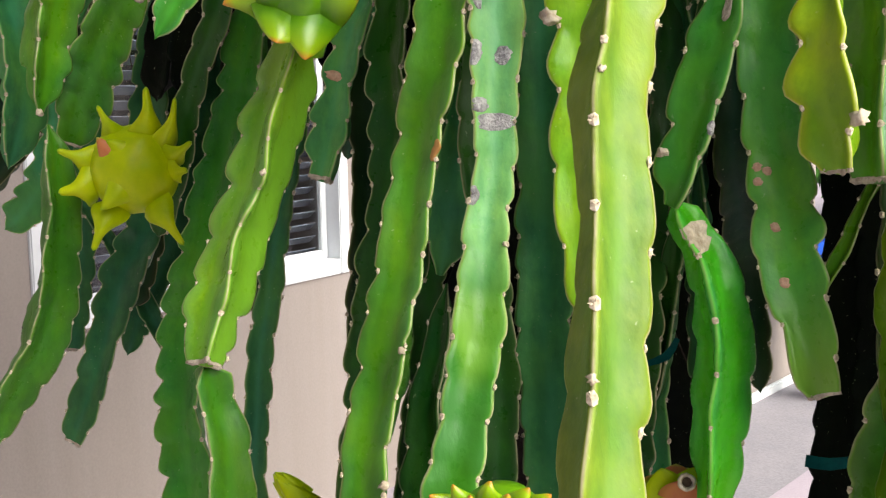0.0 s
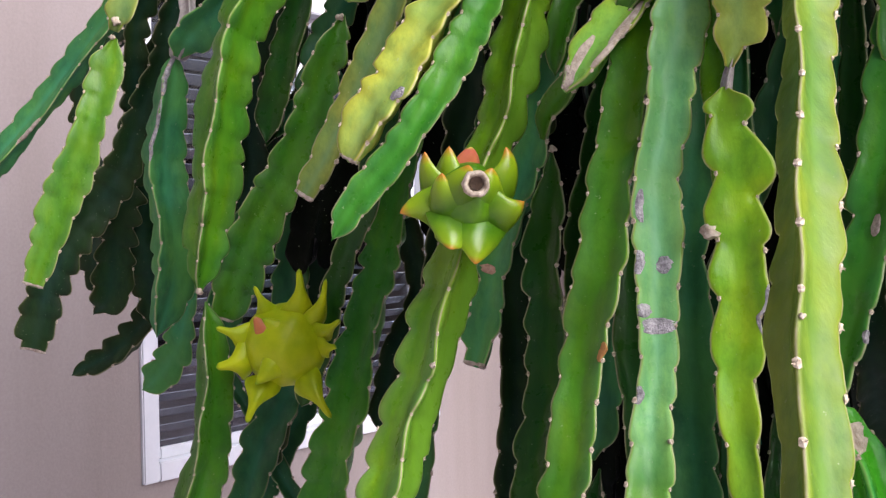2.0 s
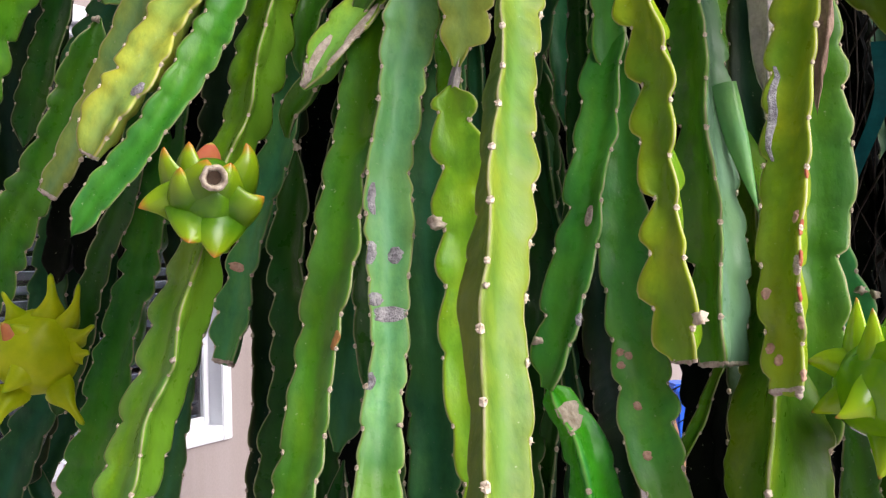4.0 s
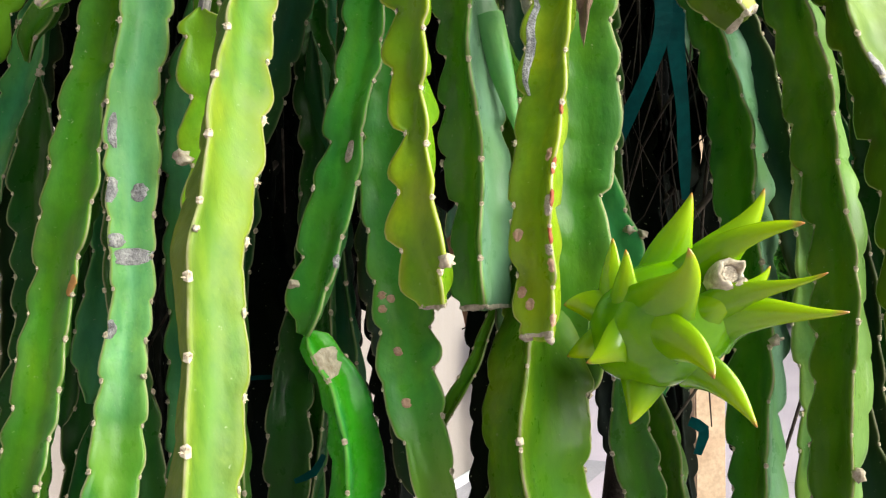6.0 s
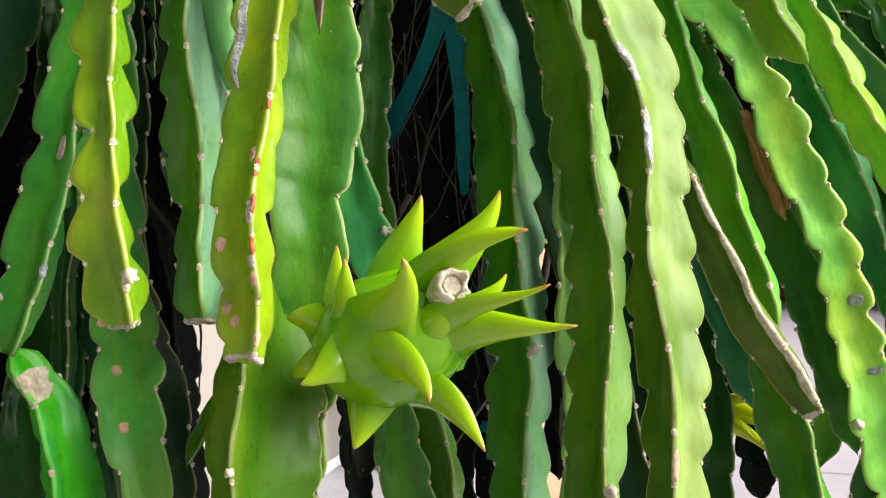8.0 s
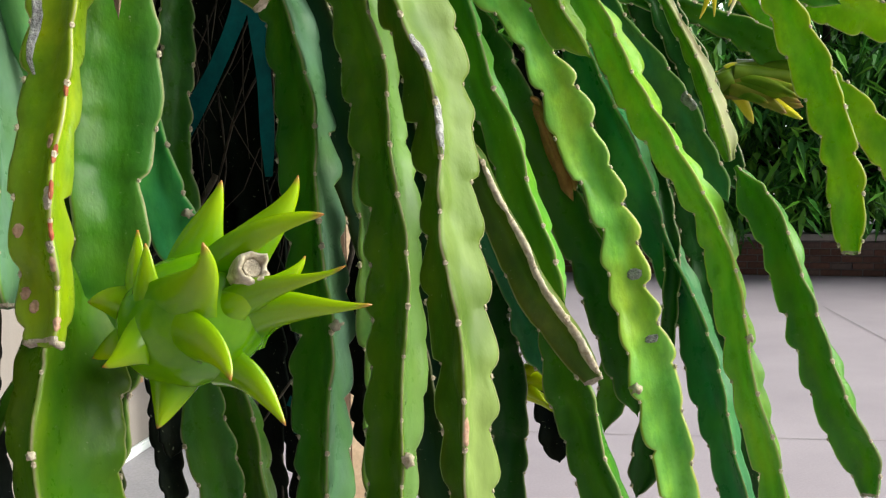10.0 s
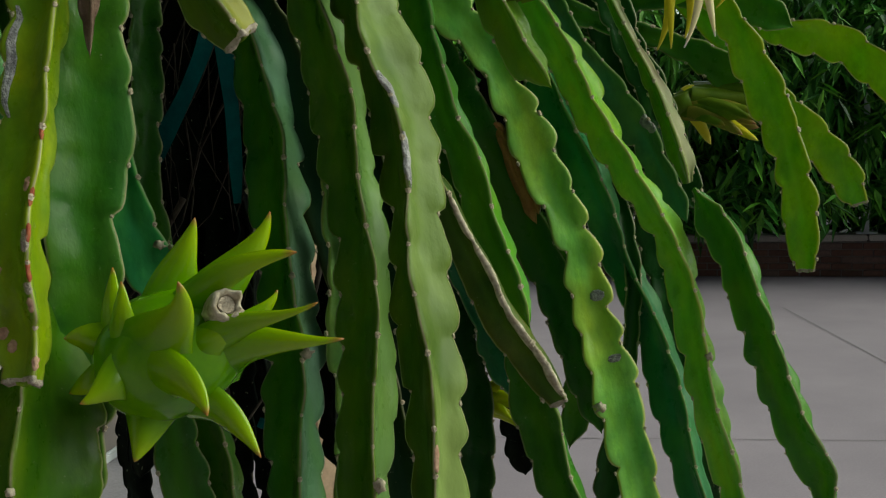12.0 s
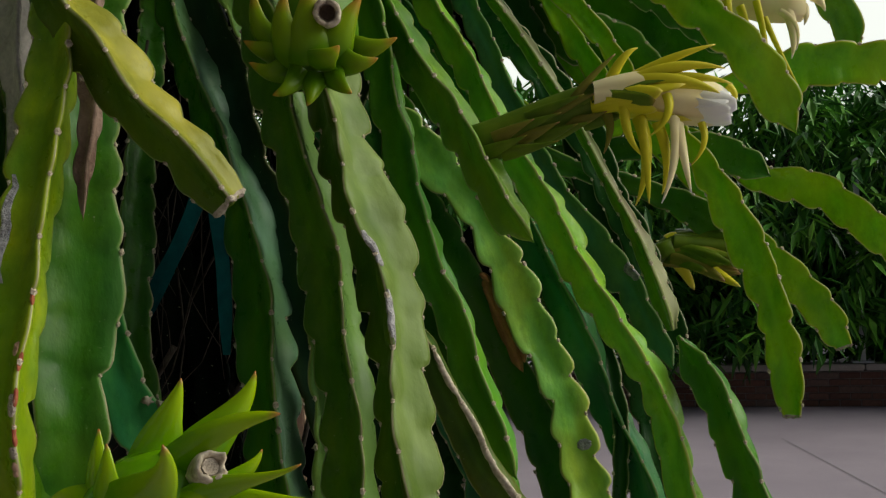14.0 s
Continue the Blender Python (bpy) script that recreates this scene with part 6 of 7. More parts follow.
BIG_SCALES = (  # foot, two guides, tip, width, slenderness
    ((0.440, 0.731, 1.477), (0.434, 0.728, 1.497), (0.449, 0.725, 1.511), (0.455, 0.727, 1.533), 0.048, 1.15),
    ((0.472, 0.726, 1.479), (0.478, 0.718, 1.498), (0.504, 0.710, 1.509), (0.509, 0.714, 1.535), 0.042, 1.00),
    ((0.432, 0.699, 1.472), (0.444, 0.677, 1.496), (0.469, 0.657, 1.510), (0.495, 0.636, 1.511), 0.031, 0.75),
    ((0.445, 0.680, 1.427), (0.450, 0.662, 1.471), (0.478, 0.638, 1.461), (0.502, 0.619, 1.477), 0.047, 2.00),
    ((0.486, 0.716, 1.439), (0.493, 0.708, 1.459), (0.506, 0.705, 1.463), (0.510, 0.708, 1.476), 0.028, 0.90),
    ((0.451, 0.690, 1.410), (0.464, 0.671, 1.456), (0.492, 0.649, 1.442), (0.525, 0.628, 1.448), 0.063, 1.75),
    ((0.431, 0.705, 1.390), (0.455, 0.683, 1.400), (0.463, 0.674, 1.386), (0.474, 0.665, 1.363), 0.050, 1.35),
    ((0.412, 0.728, 1.392), (0.407, 0.719, 1.380), (0.404, 0.718, 1.371), (0.399, 0.720, 1.360), 0.043, 0.95),
    ((0.394, 0.702, 1.414), (0.409, 0.676, 1.437), (0.427, 0.655, 1.425), (0.428, 0.642, 1.405), 0.057, 1.05),
    ((0.401, 0.696, 1.429), (0.406, 0.678, 1.461), (0.428, 0.660, 1.465), (0.418, 0.659, 1.495), 0.075, 1.35),
    ((0.387, 0.720, 1.431), (0.389, 0.713, 1.459), (0.394, 0.712, 1.474), (0.395, 0.715, 1.492), 0.038, 1.00),
    ((0.385, 0.743, 1.436), (0.387, 0.740, 1.464), (0.394, 0.742, 1.481), (0.398, 0.747, 1.499), 0.043, 1.00),
    ((0.396, 0.710, 1.422), (0.384, 0.705, 1.429), (0.374, 0.706, 1.413), (0.361, 0.711, 1.410), 0.048, 1.20),
    ((0.392, 0.740, 1.433), (0.381, 0.746, 1.452), (0.371, 0.758, 1.449), (0.366, 0.770, 1.447), 0.041, 0.80),
    ((0.390, 0.745, 1.417), (0.379, 0.746, 1.420), (0.371, 0.755, 1.411), (0.366, 0.764, 1.407), 0.036, 0.90),
    ((0.431, 0.680, 1.433), (0.440, 0.671, 1.452), (0.456, 0.666, 1.455), (0.460, 0.668, 1.464), 0.045, 1.00),
)
big_fruit = fruit("large unripe green dragon fruit with long pointed fleshy scales", C, np.array((0.460, 0.678, 1.475)) - np.array((0.386, 0.775, 1.423)), 0.060, 0.0475, FRUIT_GREEN, [],
                  ((0.455, 0.665, 1.476), np.array(FRONT_SPOT) - np.array(C) + np.array((0.42, 0.0, 0.30)), 0.0112, 0.022, CUT_MAT), 1)
for foot, g1, g2, tip, width, slim in BIG_SCALES:
    leaf_scale(foot, g1, g2, tip, width, slim, FRUIT_GREEN, big_fruit, C)

C = (-0.404, 1.423, 1.429)
yellow_fruit = fruit("yellow-green unripe dragon fruit with a blushed cheek", C, FRONT_SPOT - np.array(C) + np.array((0.2, 0, 0.3)), 0.055, 0.057, FRUIT_YELLOW, [
    ((-0.382, 1.406, 1.459), (-0.377, 1.397, 1.532), 0.037),
    ((-0.362, 1.406, 1.453), (-0.341, 1.397, 1.518), 0.026),
    ((-0.357, 1.404, 1.439), (-0.322, 1.391, 1.463), 0.028),
    ((-0.358, 1.403, 1.424), (-0.328, 1.387, 1.428), 0.030),
    ((-0.378, 1.397, 1.390), (-0.334, 1.375, 1.336), 0.032),
    ((-0.426, 1.395, 1.389), (-0.445, 1.368, 1.332), 0.036),
    ((-0.440, 1.397, 1.411), (-0.486, 1.375, 1.404), 0.047),
    ((-0.443, 1.400, 1.437), (-0.487, 1.382, 1.456), 0.032),
    ((-0.419, 1.404, 1.464), (-0.437, 1.391, 1.510), 0.024),
    ], None, 2, 0.16, 0.9)
for i, (foot, g1, g2, tip, width, slim) in enumerate((
    ((-0.394, 1.373, 1.415), (-0.404, 1.367, 1.409), (-0.415, 1.366, 1.396), (-0.428, 1.366, 1.386), 0.061, 0.70),
    ((-0.390, 1.376, 1.437), (-0.396, 1.373, 1.448), (-0.407, 1.374, 1.458), (-0.420, 1.376, 1.465), 0.058, 0.70),
    ((-0.415, 1.375, 1.437), (-0.421, 1.371, 1.449), (-0.426, 1.373, 1.459), (-0.433, 1.376, 1.468), 0.043, 0.60),
    )):
    leaf_scale(foot, g1, g2, np.array(tip) + 0.16 * (np.array(tip) - np.array(g1)), width * 0.86, slim * 1.25, FRUIT_BLUSH if i == 2 else FRUIT_YELLOW, yellow_fruit, C)

C = (-0.137, 1.038, 1.606)
rust_fruit = fruit("green dragon fruit with rust-tipped scales and a cream flower scar", C, (0.05, -0.15, 1), 0.040, 0.034, FRUIT_RUST, [],
                   ((-0.125, 0.988, 1.621), FRONT_SPOT - np.array(C), 0.0125, 0.016), 3)
for i, (foot, g1, g2, tip, width, slim) in enumerate((
    ((-0.158, 1.018, 1.591), (-0.172, 1.011, 1.602), (-0.188, 1.013, 1.600), (-0.202, 1.017, 1.595), 0.042, 0.90),
    ((-0.163, 1.026, 1.600), (-0.172, 1.016, 1.617), (-0.179, 1.015, 1.637), (-0.176, 1.015, 1.654), 0.034, 0.85),
    ((-0.153, 1.023, 1.606), (-0.159, 1.017, 1.628), (-0.155, 1.021, 1.645), (-0.153, 1.026, 1.660), 0.037, 0.80),
    ((-0.140, 1.003, 1.593), (-0.143, 0.993, 1.615), (-0.135, 0.992, 1.629), (-0.132, 0.992, 1.639), 0.050, 0.80),
    ((-0.132, 1.038, 1.617), (-0.135, 1.028, 1.640), (-0.131, 1.026, 1.651), (-0.131, 1.026, 1.659), 0.037, 0.60),
    ((-0.108, 1.027, 1.599), (-0.093, 1.021, 1.621), (-0.087, 1.022, 1.641), (-0.097, 1.025, 1.658), 0.043, 0.85),
    ((-0.113, 1.014, 1.585), (-0.096, 1.010, 1.590), (-0.086, 1.014, 1.595), (-0.080, 1.020, 1.604), 0.045, 0.80),
    ((-0.144, 1.009, 1.582), (-0.149, 0.998, 1.571), (-0.150, 0.996, 1.566), (-0.152, 0.994, 1.559), 0.048, 0.70),
    ((-0.124, 1.009, 1.579), (-0.122, 1.000, 1.565), (-0.126, 1.000, 1.554), (-0.128, 1.000, 1.544), 0.048, 0.80),
    ((-0.117, 1.009, 1.593), (-0.115, 1.002, 1.615), (-0.110, 1.004, 1.626), (-0.111, 1.008, 1.637), 0.042, 0.70),
    ((-0.155, 1.006, 1.585), (-0.160, 0.997, 1.605), (-0.161, 0.996, 1.621), (-0.158, 0.996, 1.632), 0.034, 0.80),
    )):
    leaf_scale(foot, g1, g2, tip, width * 1.4, slim, FRUIT_BLUSH if i == 4 else FRUIT_RUST, rust_fruit, C)

C = (0.616, 0.809, 1.821)
top_fruit = fruit("dark green dragon fruit with browned scales, seen from below", C, (0.05, -0.15, 1), 0.052, 0.036, FRUIT_DARK, [],
                  ((0.597, 0.750, 1.826), FRONT_SPOT - np.array(C) + np.array((0, 0, 0.1)), 0.0115, 0.02), 4)
for foot, g1, g2, tip, width, slim in (
    ((0.580, 0.808, 1.788), (0.570, 0.807, 1.800), (0.560, 0.816, 1.801), (0.552, 0.825, 1.813), 0.035, 0.90),
    ((0.578, 0.798, 1.777), (0.566, 0.799, 1.776), (0.560, 0.805, 1.782), (0.552, 0.814, 1.792), 0.029, 0.90),
    ((0.582, 0.778, 1.771), (0.573, 0.775, 1.763), (0.567, 0.779, 1.761), (0.561, 0.786, 1.760), 0.022, 0.70),
    ((0.593, 0.772, 1.768), (0.589, 0.765, 1.760), (0.587, 0.767, 1.753), (0.585, 0.771, 1.750), 0.024, 0.80),
    ((0.605, 0.764, 1.770), (0.608, 0.754, 1.764), (0.613, 0.751, 1.762), (0.618, 0.751, 1.759), 0.024, 0.70),
    ((0.609, 0.767, 1.783), (0.619, 0.754, 1.782), (0.630, 0.750, 1.783), (0.642, 0.747, 1.790), 0.034, 0.90),
    ((0.618, 0.773, 1.795), (0.632, 0.757, 1.795), (0.646, 0.752, 1.798), (0.661, 0.746, 1.809), 0.037, 1.00),
    ((0.578, 0.780, 1.779), (0.568, 0.777, 1.801), (0.564, 0.780, 1.821), (0.572, 0.777, 1.847), 0.038, 0.90),
    ((0.588, 0.762, 1.776), (0.583, 0.760, 1.799), (0.583, 0.764, 1.819), (0.591, 0.765, 1.858), 0.045, 0.90),
    ((0.605, 0.758, 1.781), (0.608, 0.752, 1.800), (0.615, 0.754, 1.820), (0.631, 0.752, 1.843), 0.038, 0.90),
    ((0.574, 0.806, 1.793), (0.558, 0.810, 1.812), (0.556, 0.816, 1.828), (0.560, 0.819, 1.858), 0.034, 0.90),
    ((0.590, 0.761, 1.771), (0.591, 0.751, 1.784), (0.600, 0.747, 1.789), (0.605, 0.746, 1.798), 0.033, 0.80),
    ):
    leaf_scale(foot, g1, g2, tip, width, slim, FRUIT_DARK, top_fruit, C)

C = (0.033, 0.790, 1.188)
low_fruit = fruit("green dragon fruit with reddened scale tips, low on the plant", C, (0, -0.3, 1), 0.040, 0.036, FRUIT_RUST, [], None, 5)
for foot, g1, g2, tip, width, slim in (
    ((0.014, 0.771, 1.207), (0.000, 0.763, 1.219), (-0.012, 0.762, 1.225), (-0.020, 0.762, 1.228), 0.030, 0.80),
    ((0.013, 0.761, 1.211), (0.002, 0.755, 1.226), (-0.002, 0.756, 1.232), (-0.003, 0.759, 1.237), 0.029, 0.80),
    ((0.025, 0.757, 1.212), (0.020, 0.751, 1.228), (0.020, 0.753, 1.235), (0.024, 0.756, 1.240), 0.036, 0.80),
    ((0.036, 0.763, 1.210), (0.041, 0.757, 1.223), (0.048, 0.759, 1.229), (0.051, 0.761, 1.233), 0.034, 0.80),
    ((0.044, 0.773, 1.207), (0.053, 0.765, 1.218), (0.061, 0.765, 1.222), (0.067, 0.766, 1.226), 0.030, 0.80),
    ((0.019, 0.747, 1.212), (0.010, 0.739, 1.226), (0.008, 0.738, 1.231), (0.009, 0.739, 1.236), 0.033, 0.80),
    ((0.032, 0.747, 1.212), (0.031, 0.740, 1.225), (0.034, 0.740, 1.231), (0.035, 0.741, 1.236), 0.033, 0.80),
    ):
    leaf_scale(foot, g1, g2, tip, width, slim, FRUIT_RUST, low_fruit, C)

C = (0.196, 0.938, 1.138)
fruit("dragon fruit with red and yellow scales below the stems", C, (0, -0.3, 1), 0.045, 0.048, FRUIT_YELLOW, [
    ((0.176, 0.931, 1.163), (0.163, 0.933, 1.181), 0.040, FRUIT_RUST), ((0.186, 0.912, 1.174), (0.185, 0.915, 1.198), 0.044, FRUIT_BLUSH), ((0.208, 0.921, 1.166), (0.228, 0.923, 1.182), 0.040, FRUIT_RUST),
    ((0.177, 0.901, 1.171), (0.171, 0.905, 1.198), 0.040), ((0.196, 0.902, 1.173), (0.205, 0.905, 1.199), 0.040), ((0.187, 0.892, 1.172), (0.189, 0.884, 1.194), 0.040, FRUIT_BLUSH),
    ((0.165, 0.910, 1.159), (0.150, 0.912, 1.175), 0.036), ((0.215, 0.910, 1.158), (0.232, 0.912, 1.171), 0.036)],
    ((0.186, 0.874, 1.196), FRONT_SPOT - np.array((0.195, 0.913, 1.181)), 0.007, 0.006), 6, 0.14, 1.0, True)
C = (0.975, 1.124, 1.246)
small_fruit = fruit("small reddening dragon fruit among the stems", C, (0.2, -0.4, 1), 0.026, 0.015, FRUIT_BLUSH, [], None, 7)
for foot, g1, g2, tip, width, slim in (
    ((0.966, 1.114, 1.262), (0.971, 1.100, 1.265), (0.988, 1.088, 1.254), (1.008, 1.076, 1.246), 0.023, 1.20),
    ((0.966, 1.113, 1.251), (0.971, 1.099, 1.257), (0.987, 1.087, 1.242), (1.006, 1.076, 1.237), 0.021, 1.20),
    ((0.964, 1.113, 1.241), (0.967, 1.100, 1.245), (0.974, 1.092, 1.234), (0.982, 1.086, 1.227), 0.023, 1.00),
    ((0.966, 1.111, 1.231), (0.976, 1.095, 1.235), (0.992, 1.083, 1.220), (1.006, 1.073, 1.201), 0.023, 1.20),
    ((0.967, 1.114, 1.269), (0.969, 1.102, 1.277), (0.976, 1.095, 1.271), (0.987, 1.087, 1.267), 0.021, 1.10),
    ):
    leaf_scale(foot, g1, g2, tip, width, slim, FRUIT_YELLOW, small_fruit, C)


def bud(label, foot, tip, width, material, seed):
    """A closed bud: a spindle clad in rows of overlapping scales."""
    top = tagged(new("flower_bud"), label, "bud", group="buds of the cactus")
    f, e = np.array(foot, float), np.array(tip, float)
    axis = e - f
    ln = np.linalg.norm(axis)
    c = (f + e) / 2
    fruit_body(c, axis, ln * 0.47, width * 0.40, material, top, seed=seed)
    a = unit(np.cross(axis, (0.2, 1, 0.3)))
    b = unit(np.cross(axis, a))
    for ring in range(5):
        for k in range(5):
            g = 6.283 * (k + 0.5 * (ring % 2)) / 5
            o = np.cos(g) * a + np.sin(g) * b
            u = 0.08 + ring * 0.17
            r0 = width * 0.44 * math.sin(math.pi * min(0.95, 0.2 + u * 0.75))
            base = f + axis * u + o * r0 * 0.9
            end = f + axis * min(1.03, u + 0.36) + o * r0 * (0.72 if ring < 4 else 0.2)
            bract(base, end, width * 0.55, material, top, f + axis * u, lift=0.10, name="scale", thick=0.0015)
    return top


bud("closed lime-green flower bud on a stem's edge", (-0.608, 1.365, 1.098), (-0.674, 1.371, 1.173), 0.050, BUD_GREEN, 1)
bud("closed lime-green flower bud at a stem's end", (-0.633, 1.356, 1.033), (-0.706, 1.352, 1.030), 0.042, BUD_GREEN, 2)
bud("slim yellow-green bud tip", (-0.133, 1.067, 1.096), (-0.180, 1.071, 1.142), 0.026, FRUIT_YELLOW, 3)

def flower_spot(x, y, d):
    """A place in the flower's own slanted plane: across, down and away."""
    a, b = (x - 784) / 1989.1 * d, (441 - y) / 1989.1 * d
    return np.array((0.1841, -0.0952, 1.6067)) + a * np.array((0.8526, -0.5213, -0.0343)) + b * np.array((0.0192, -0.0343, 0.9992)) + d * np.array((0.5222, 0.8526, 0.0192))


# the open flower, drooping
flower = tagged(new("cactus_flower"), "large wilting cream flower with yellow drooping sepals", "flower", group="flowers of the cactus")
v, f = limb([(0.795, 0.841, 1.728), (0.824, 0.818, 1.739), (0.862, 0.788, 1.756), (0.895, 0.762, 1.768), (0.925, 0.738, 1.771)], 0.021, 0.019, 16)
ob = link_mesh("tube", v, f, TUBE, flower)
float_attr(ob, "tip", [0.0] * len(v))
r = random.Random(4)
for i in range(16):
    u = i / 16
    x, y = 860 + u * 230, 262 - u * 85
    s = (-1) ** i * r.uniform(6, 24)
    base = flower_spot(x, y+s, 1.095)
    tip = flower_spot(x+r.uniform(70,110), y-35+s*r.uniform(1.0,1.6), 1.08)
    bract(base, tip, 0.014, SEPAL_BROWN if i % 3 == 1 else TUBE, flower, flower_spot(x, y, 1.13), lift=0.1, name="scale", thick=0.0015)
profile = [(1050, 168, 0.012), (1090, 166, 0.017), (1135, 166, 0.021), (1185, 172, 0.0225), (1235, 180, 0.0215), (1270, 188, 0.018), (1290, 194, 0.011)]
rows = spline([(*flower_spot(x, y, 1.09), w) for x, y, w in profile], 0.004)
p, w = rows[:, :3], rows[:, 3]
t = unit(np.gradient(p, axis=0))
a = unit(np.cross(t, np.array([0.0, 0.0, 1.0])))
b = np.cross(t, a)
sides = 40
g = np.linspace(0, 2 * np.pi, sides, endpoint=False)
fold = 1 + 0.09 * np.abs(np.sin(2.5 * g + 0.4))[None] + 0.03 * np.sin(9 * g)[None] * np.linspace(0.3, 1.6, len(p))[:, None]
v = p[:, None] + (w[:, None] * fold)[..., None] * (np.cos(g)[None, :, None] * a[:, None] + np.sin(g)[None, :, None] * b[:, None])
n = len(p)
f = [(i * sides + j, i * sides + (j + 1) % sides, (i + 1) * sides + (j + 1) % sides, (i + 1) * sides + j) for i in range(n - 1) for j in range(sides)] + [tuple((n - 1) * sides + j for j in range(sides))]
ob = link_mesh("petal_bundle", v.reshape(-1, 3), f, PETAL, flower, "closed bundle of cream petals")
float_attr(ob, "tip", np.repeat(np.linspace(0, 1, n), sides))
for i in range(12):
    g = i / 12 * 6.283
    a, b, k = 24 * math.cos(g), 24 * math.sin(g), r.uniform(-1, 1)
    bract(flower_spot(1215 + a * .2, 180 + b * .9, 1.09 + .012 * math.cos(g)), flower_spot(1296 + k * 10, 190 + b * 1.2 + k * 4, 1.085 + .016 * math.cos(g)), 0.022, PETAL_WHITE, flower, (0.960, 0.700, 1.760), mid=flower_spot(1262 + a * .3, 186 + b * 1.7, 1.085 + .024 * math.cos(g)), name="petal", thick=0.0012, outward=np.array((a * 0.86, -a * 0.5 - 8, -b)), fat=0.3)
for base, mid, tip, w, mt in (
        ((0.904, 0.738, 1.781), (0.933, 0.697, 1.806), (0.976, 0.682, 1.815), 0.014, SEPAL), ((0.902, 0.728, 1.778), (0.930, 0.687, 1.801), (0.976, 0.671, 1.790), 0.018, SEPAL),
        ((0.907, 0.725, 1.775), (0.939, 0.682, 1.790), (0.982, 0.668, 1.775), 0.016, SEPAL), ((0.903, 0.721, 1.778), (0.931, 0.681, 1.784), (0.964, 0.667, 1.765), 0.022, SEPAL),
        ((0.890, 0.747, 1.773), (0.898, 0.730, 1.812), (0.919, 0.729, 1.816), 0.014, SEPAL), ((0.862, 0.765, 1.766), (0.874, 0.745, 1.791), (0.900, 0.740, 1.811), 0.010, SEPAL_BROWN),
        ((0.898, 0.725, 1.777), (0.882, 0.718, 1.728), (0.909, 0.714, 1.708), 0.013, SEPAL), ((0.907, 0.719, 1.748), (0.912, 0.700, 1.706), (0.901, 0.720, 1.662), 0.016, SEPAL),
        ((0.908, 0.714, 1.745), (0.905, 0.704, 1.701), (0.908, 0.709, 1.663), 0.012, SEPAL), ((0.923, 0.710, 1.742), (0.926, 0.691, 1.705), (0.922, 0.706, 1.672), 0.013, SEPAL),
        ((0.934, 0.697, 1.747), (0.925, 0.680, 1.704), (0.915, 0.699, 1.663), 0.013, PETAL), ((0.937, 0.695, 1.741), (0.927, 0.679, 1.704), (0.939, 0.684, 1.672), 0.013, PETAL),
        ((0.956, 0.684, 1.740), (0.957, 0.672, 1.717), (0.947, 0.691, 1.699), 0.009, SEPAL), ((0.921, 0.693, 1.767), (0.919, 0.678, 1.743), (0.907, 0.703, 1.727), 0.011, SEPAL),
        ((0.883, 0.746, 1.759), (0.891, 0.730, 1.744), (0.885, 0.745, 1.714), 0.013, SEPAL_BROWN), ((0.985, 0.677, 1.776), (0.998, 0.669, 1.765), (0.985, 0.678, 1.752), 0.009, SEPAL)):
    bract(base, tip, w * 0.75, mt, flower, (0.942, 0.774, 1.775), mid=mid, name="sepal", thick=0.0007, cup=0.5, fat=0.95)

for i in range(15):
    g = i / 15 * 6.283 + 0.3
    a, b, k = 26 * math.cos(g), 26 * math.sin(g), r.uniform(-1, 1)
    bract(flower_spot(1052+a*.2, 180+b*.55, 1.10+.012*math.cos(g)), flower_spot(1195+k*38, 168+b*1.75+k*5, 1.085+.03*math.cos(g)), 0.024, SEPAL if i % 3 else TUBE, flower, (0.907, 0.760, 1.772), mid=flower_spot(1120+a*.3, 172+b*1.7, 1.09+.026*math.cos(g)), name="sepal", thick=0.001, outward=np.array((a * 0.86, -a * 0.5 - 8, -b)), fat=0.6)

second = tagged(new("cactus_flower"), "second wilted flower with hanging pale filaments", "flower", group="flowers of the cactus")
v, f = limb([(1.124, 0.870, 1.955), (1.152, 0.841, 1.921), (1.184, 0.811, 1.902), (1.220, 0.788, 1.904)], 0.016, 0.024, 14)
ob = link_mesh("tube", v, f, PETAL, second)
float_attr(ob, "tip", [0.0] * len(v))
for base, mid, tip, w, mt in (
        ((1.133, 0.818, 1.904), (1.128, 0.810, 1.876), (1.140, 0.815, 1.842), 0.014, SEPAL), ((1.155, 0.793, 1.900), (1.155, 0.782, 1.860), (1.166, 0.788, 1.820), 0.010, SEPAL),
        ((1.163, 0.789, 1.881), (1.166, 0.776, 1.843), (1.198, 0.769, 1.791), 0.008, SEPAL), ((1.193, 0.782, 1.892), (1.195, 0.769, 1.860), (1.196, 0.781, 1.834), 0.016, PETAL),
        ((1.185, 0.787, 1.889), (1.201, 0.765, 1.873), (1.200, 0.778, 1.843), 0.010, PETAL), ((1.218, 0.778, 1.900), (1.215, 0.769, 1.884), (1.217, 0.779, 1.874), 0.012, PETAL),
        ((1.226, 0.773, 1.909), (1.229, 0.760, 1.900), (1.238, 0.766, 1.889), 0.016, PETAL), ((1.146, 0.810, 1.897), (1.149, 0.798, 1.862), (1.152, 0.808, 1.850), 0.012, SEPAL)):
    bract(base, tip, w * 0.75, mt, second, (1.209, 0.842, 1.917), mid=mid, name="sepal", thick=0.0007, cup=0.5, fat=0.95)

third = tagged(new("cactus_flower"), "limp yellow withered flower between the stems", "flower", group="flowers of the cactus")
v, f = limb([(1.150, 1.004, 1.606), (1.169, 0.992, 1.617), (1.184, 0.971, 1.627)], 0.016, 0.012, 12)
ob = link_mesh("tube", v, f, TUBE, third)
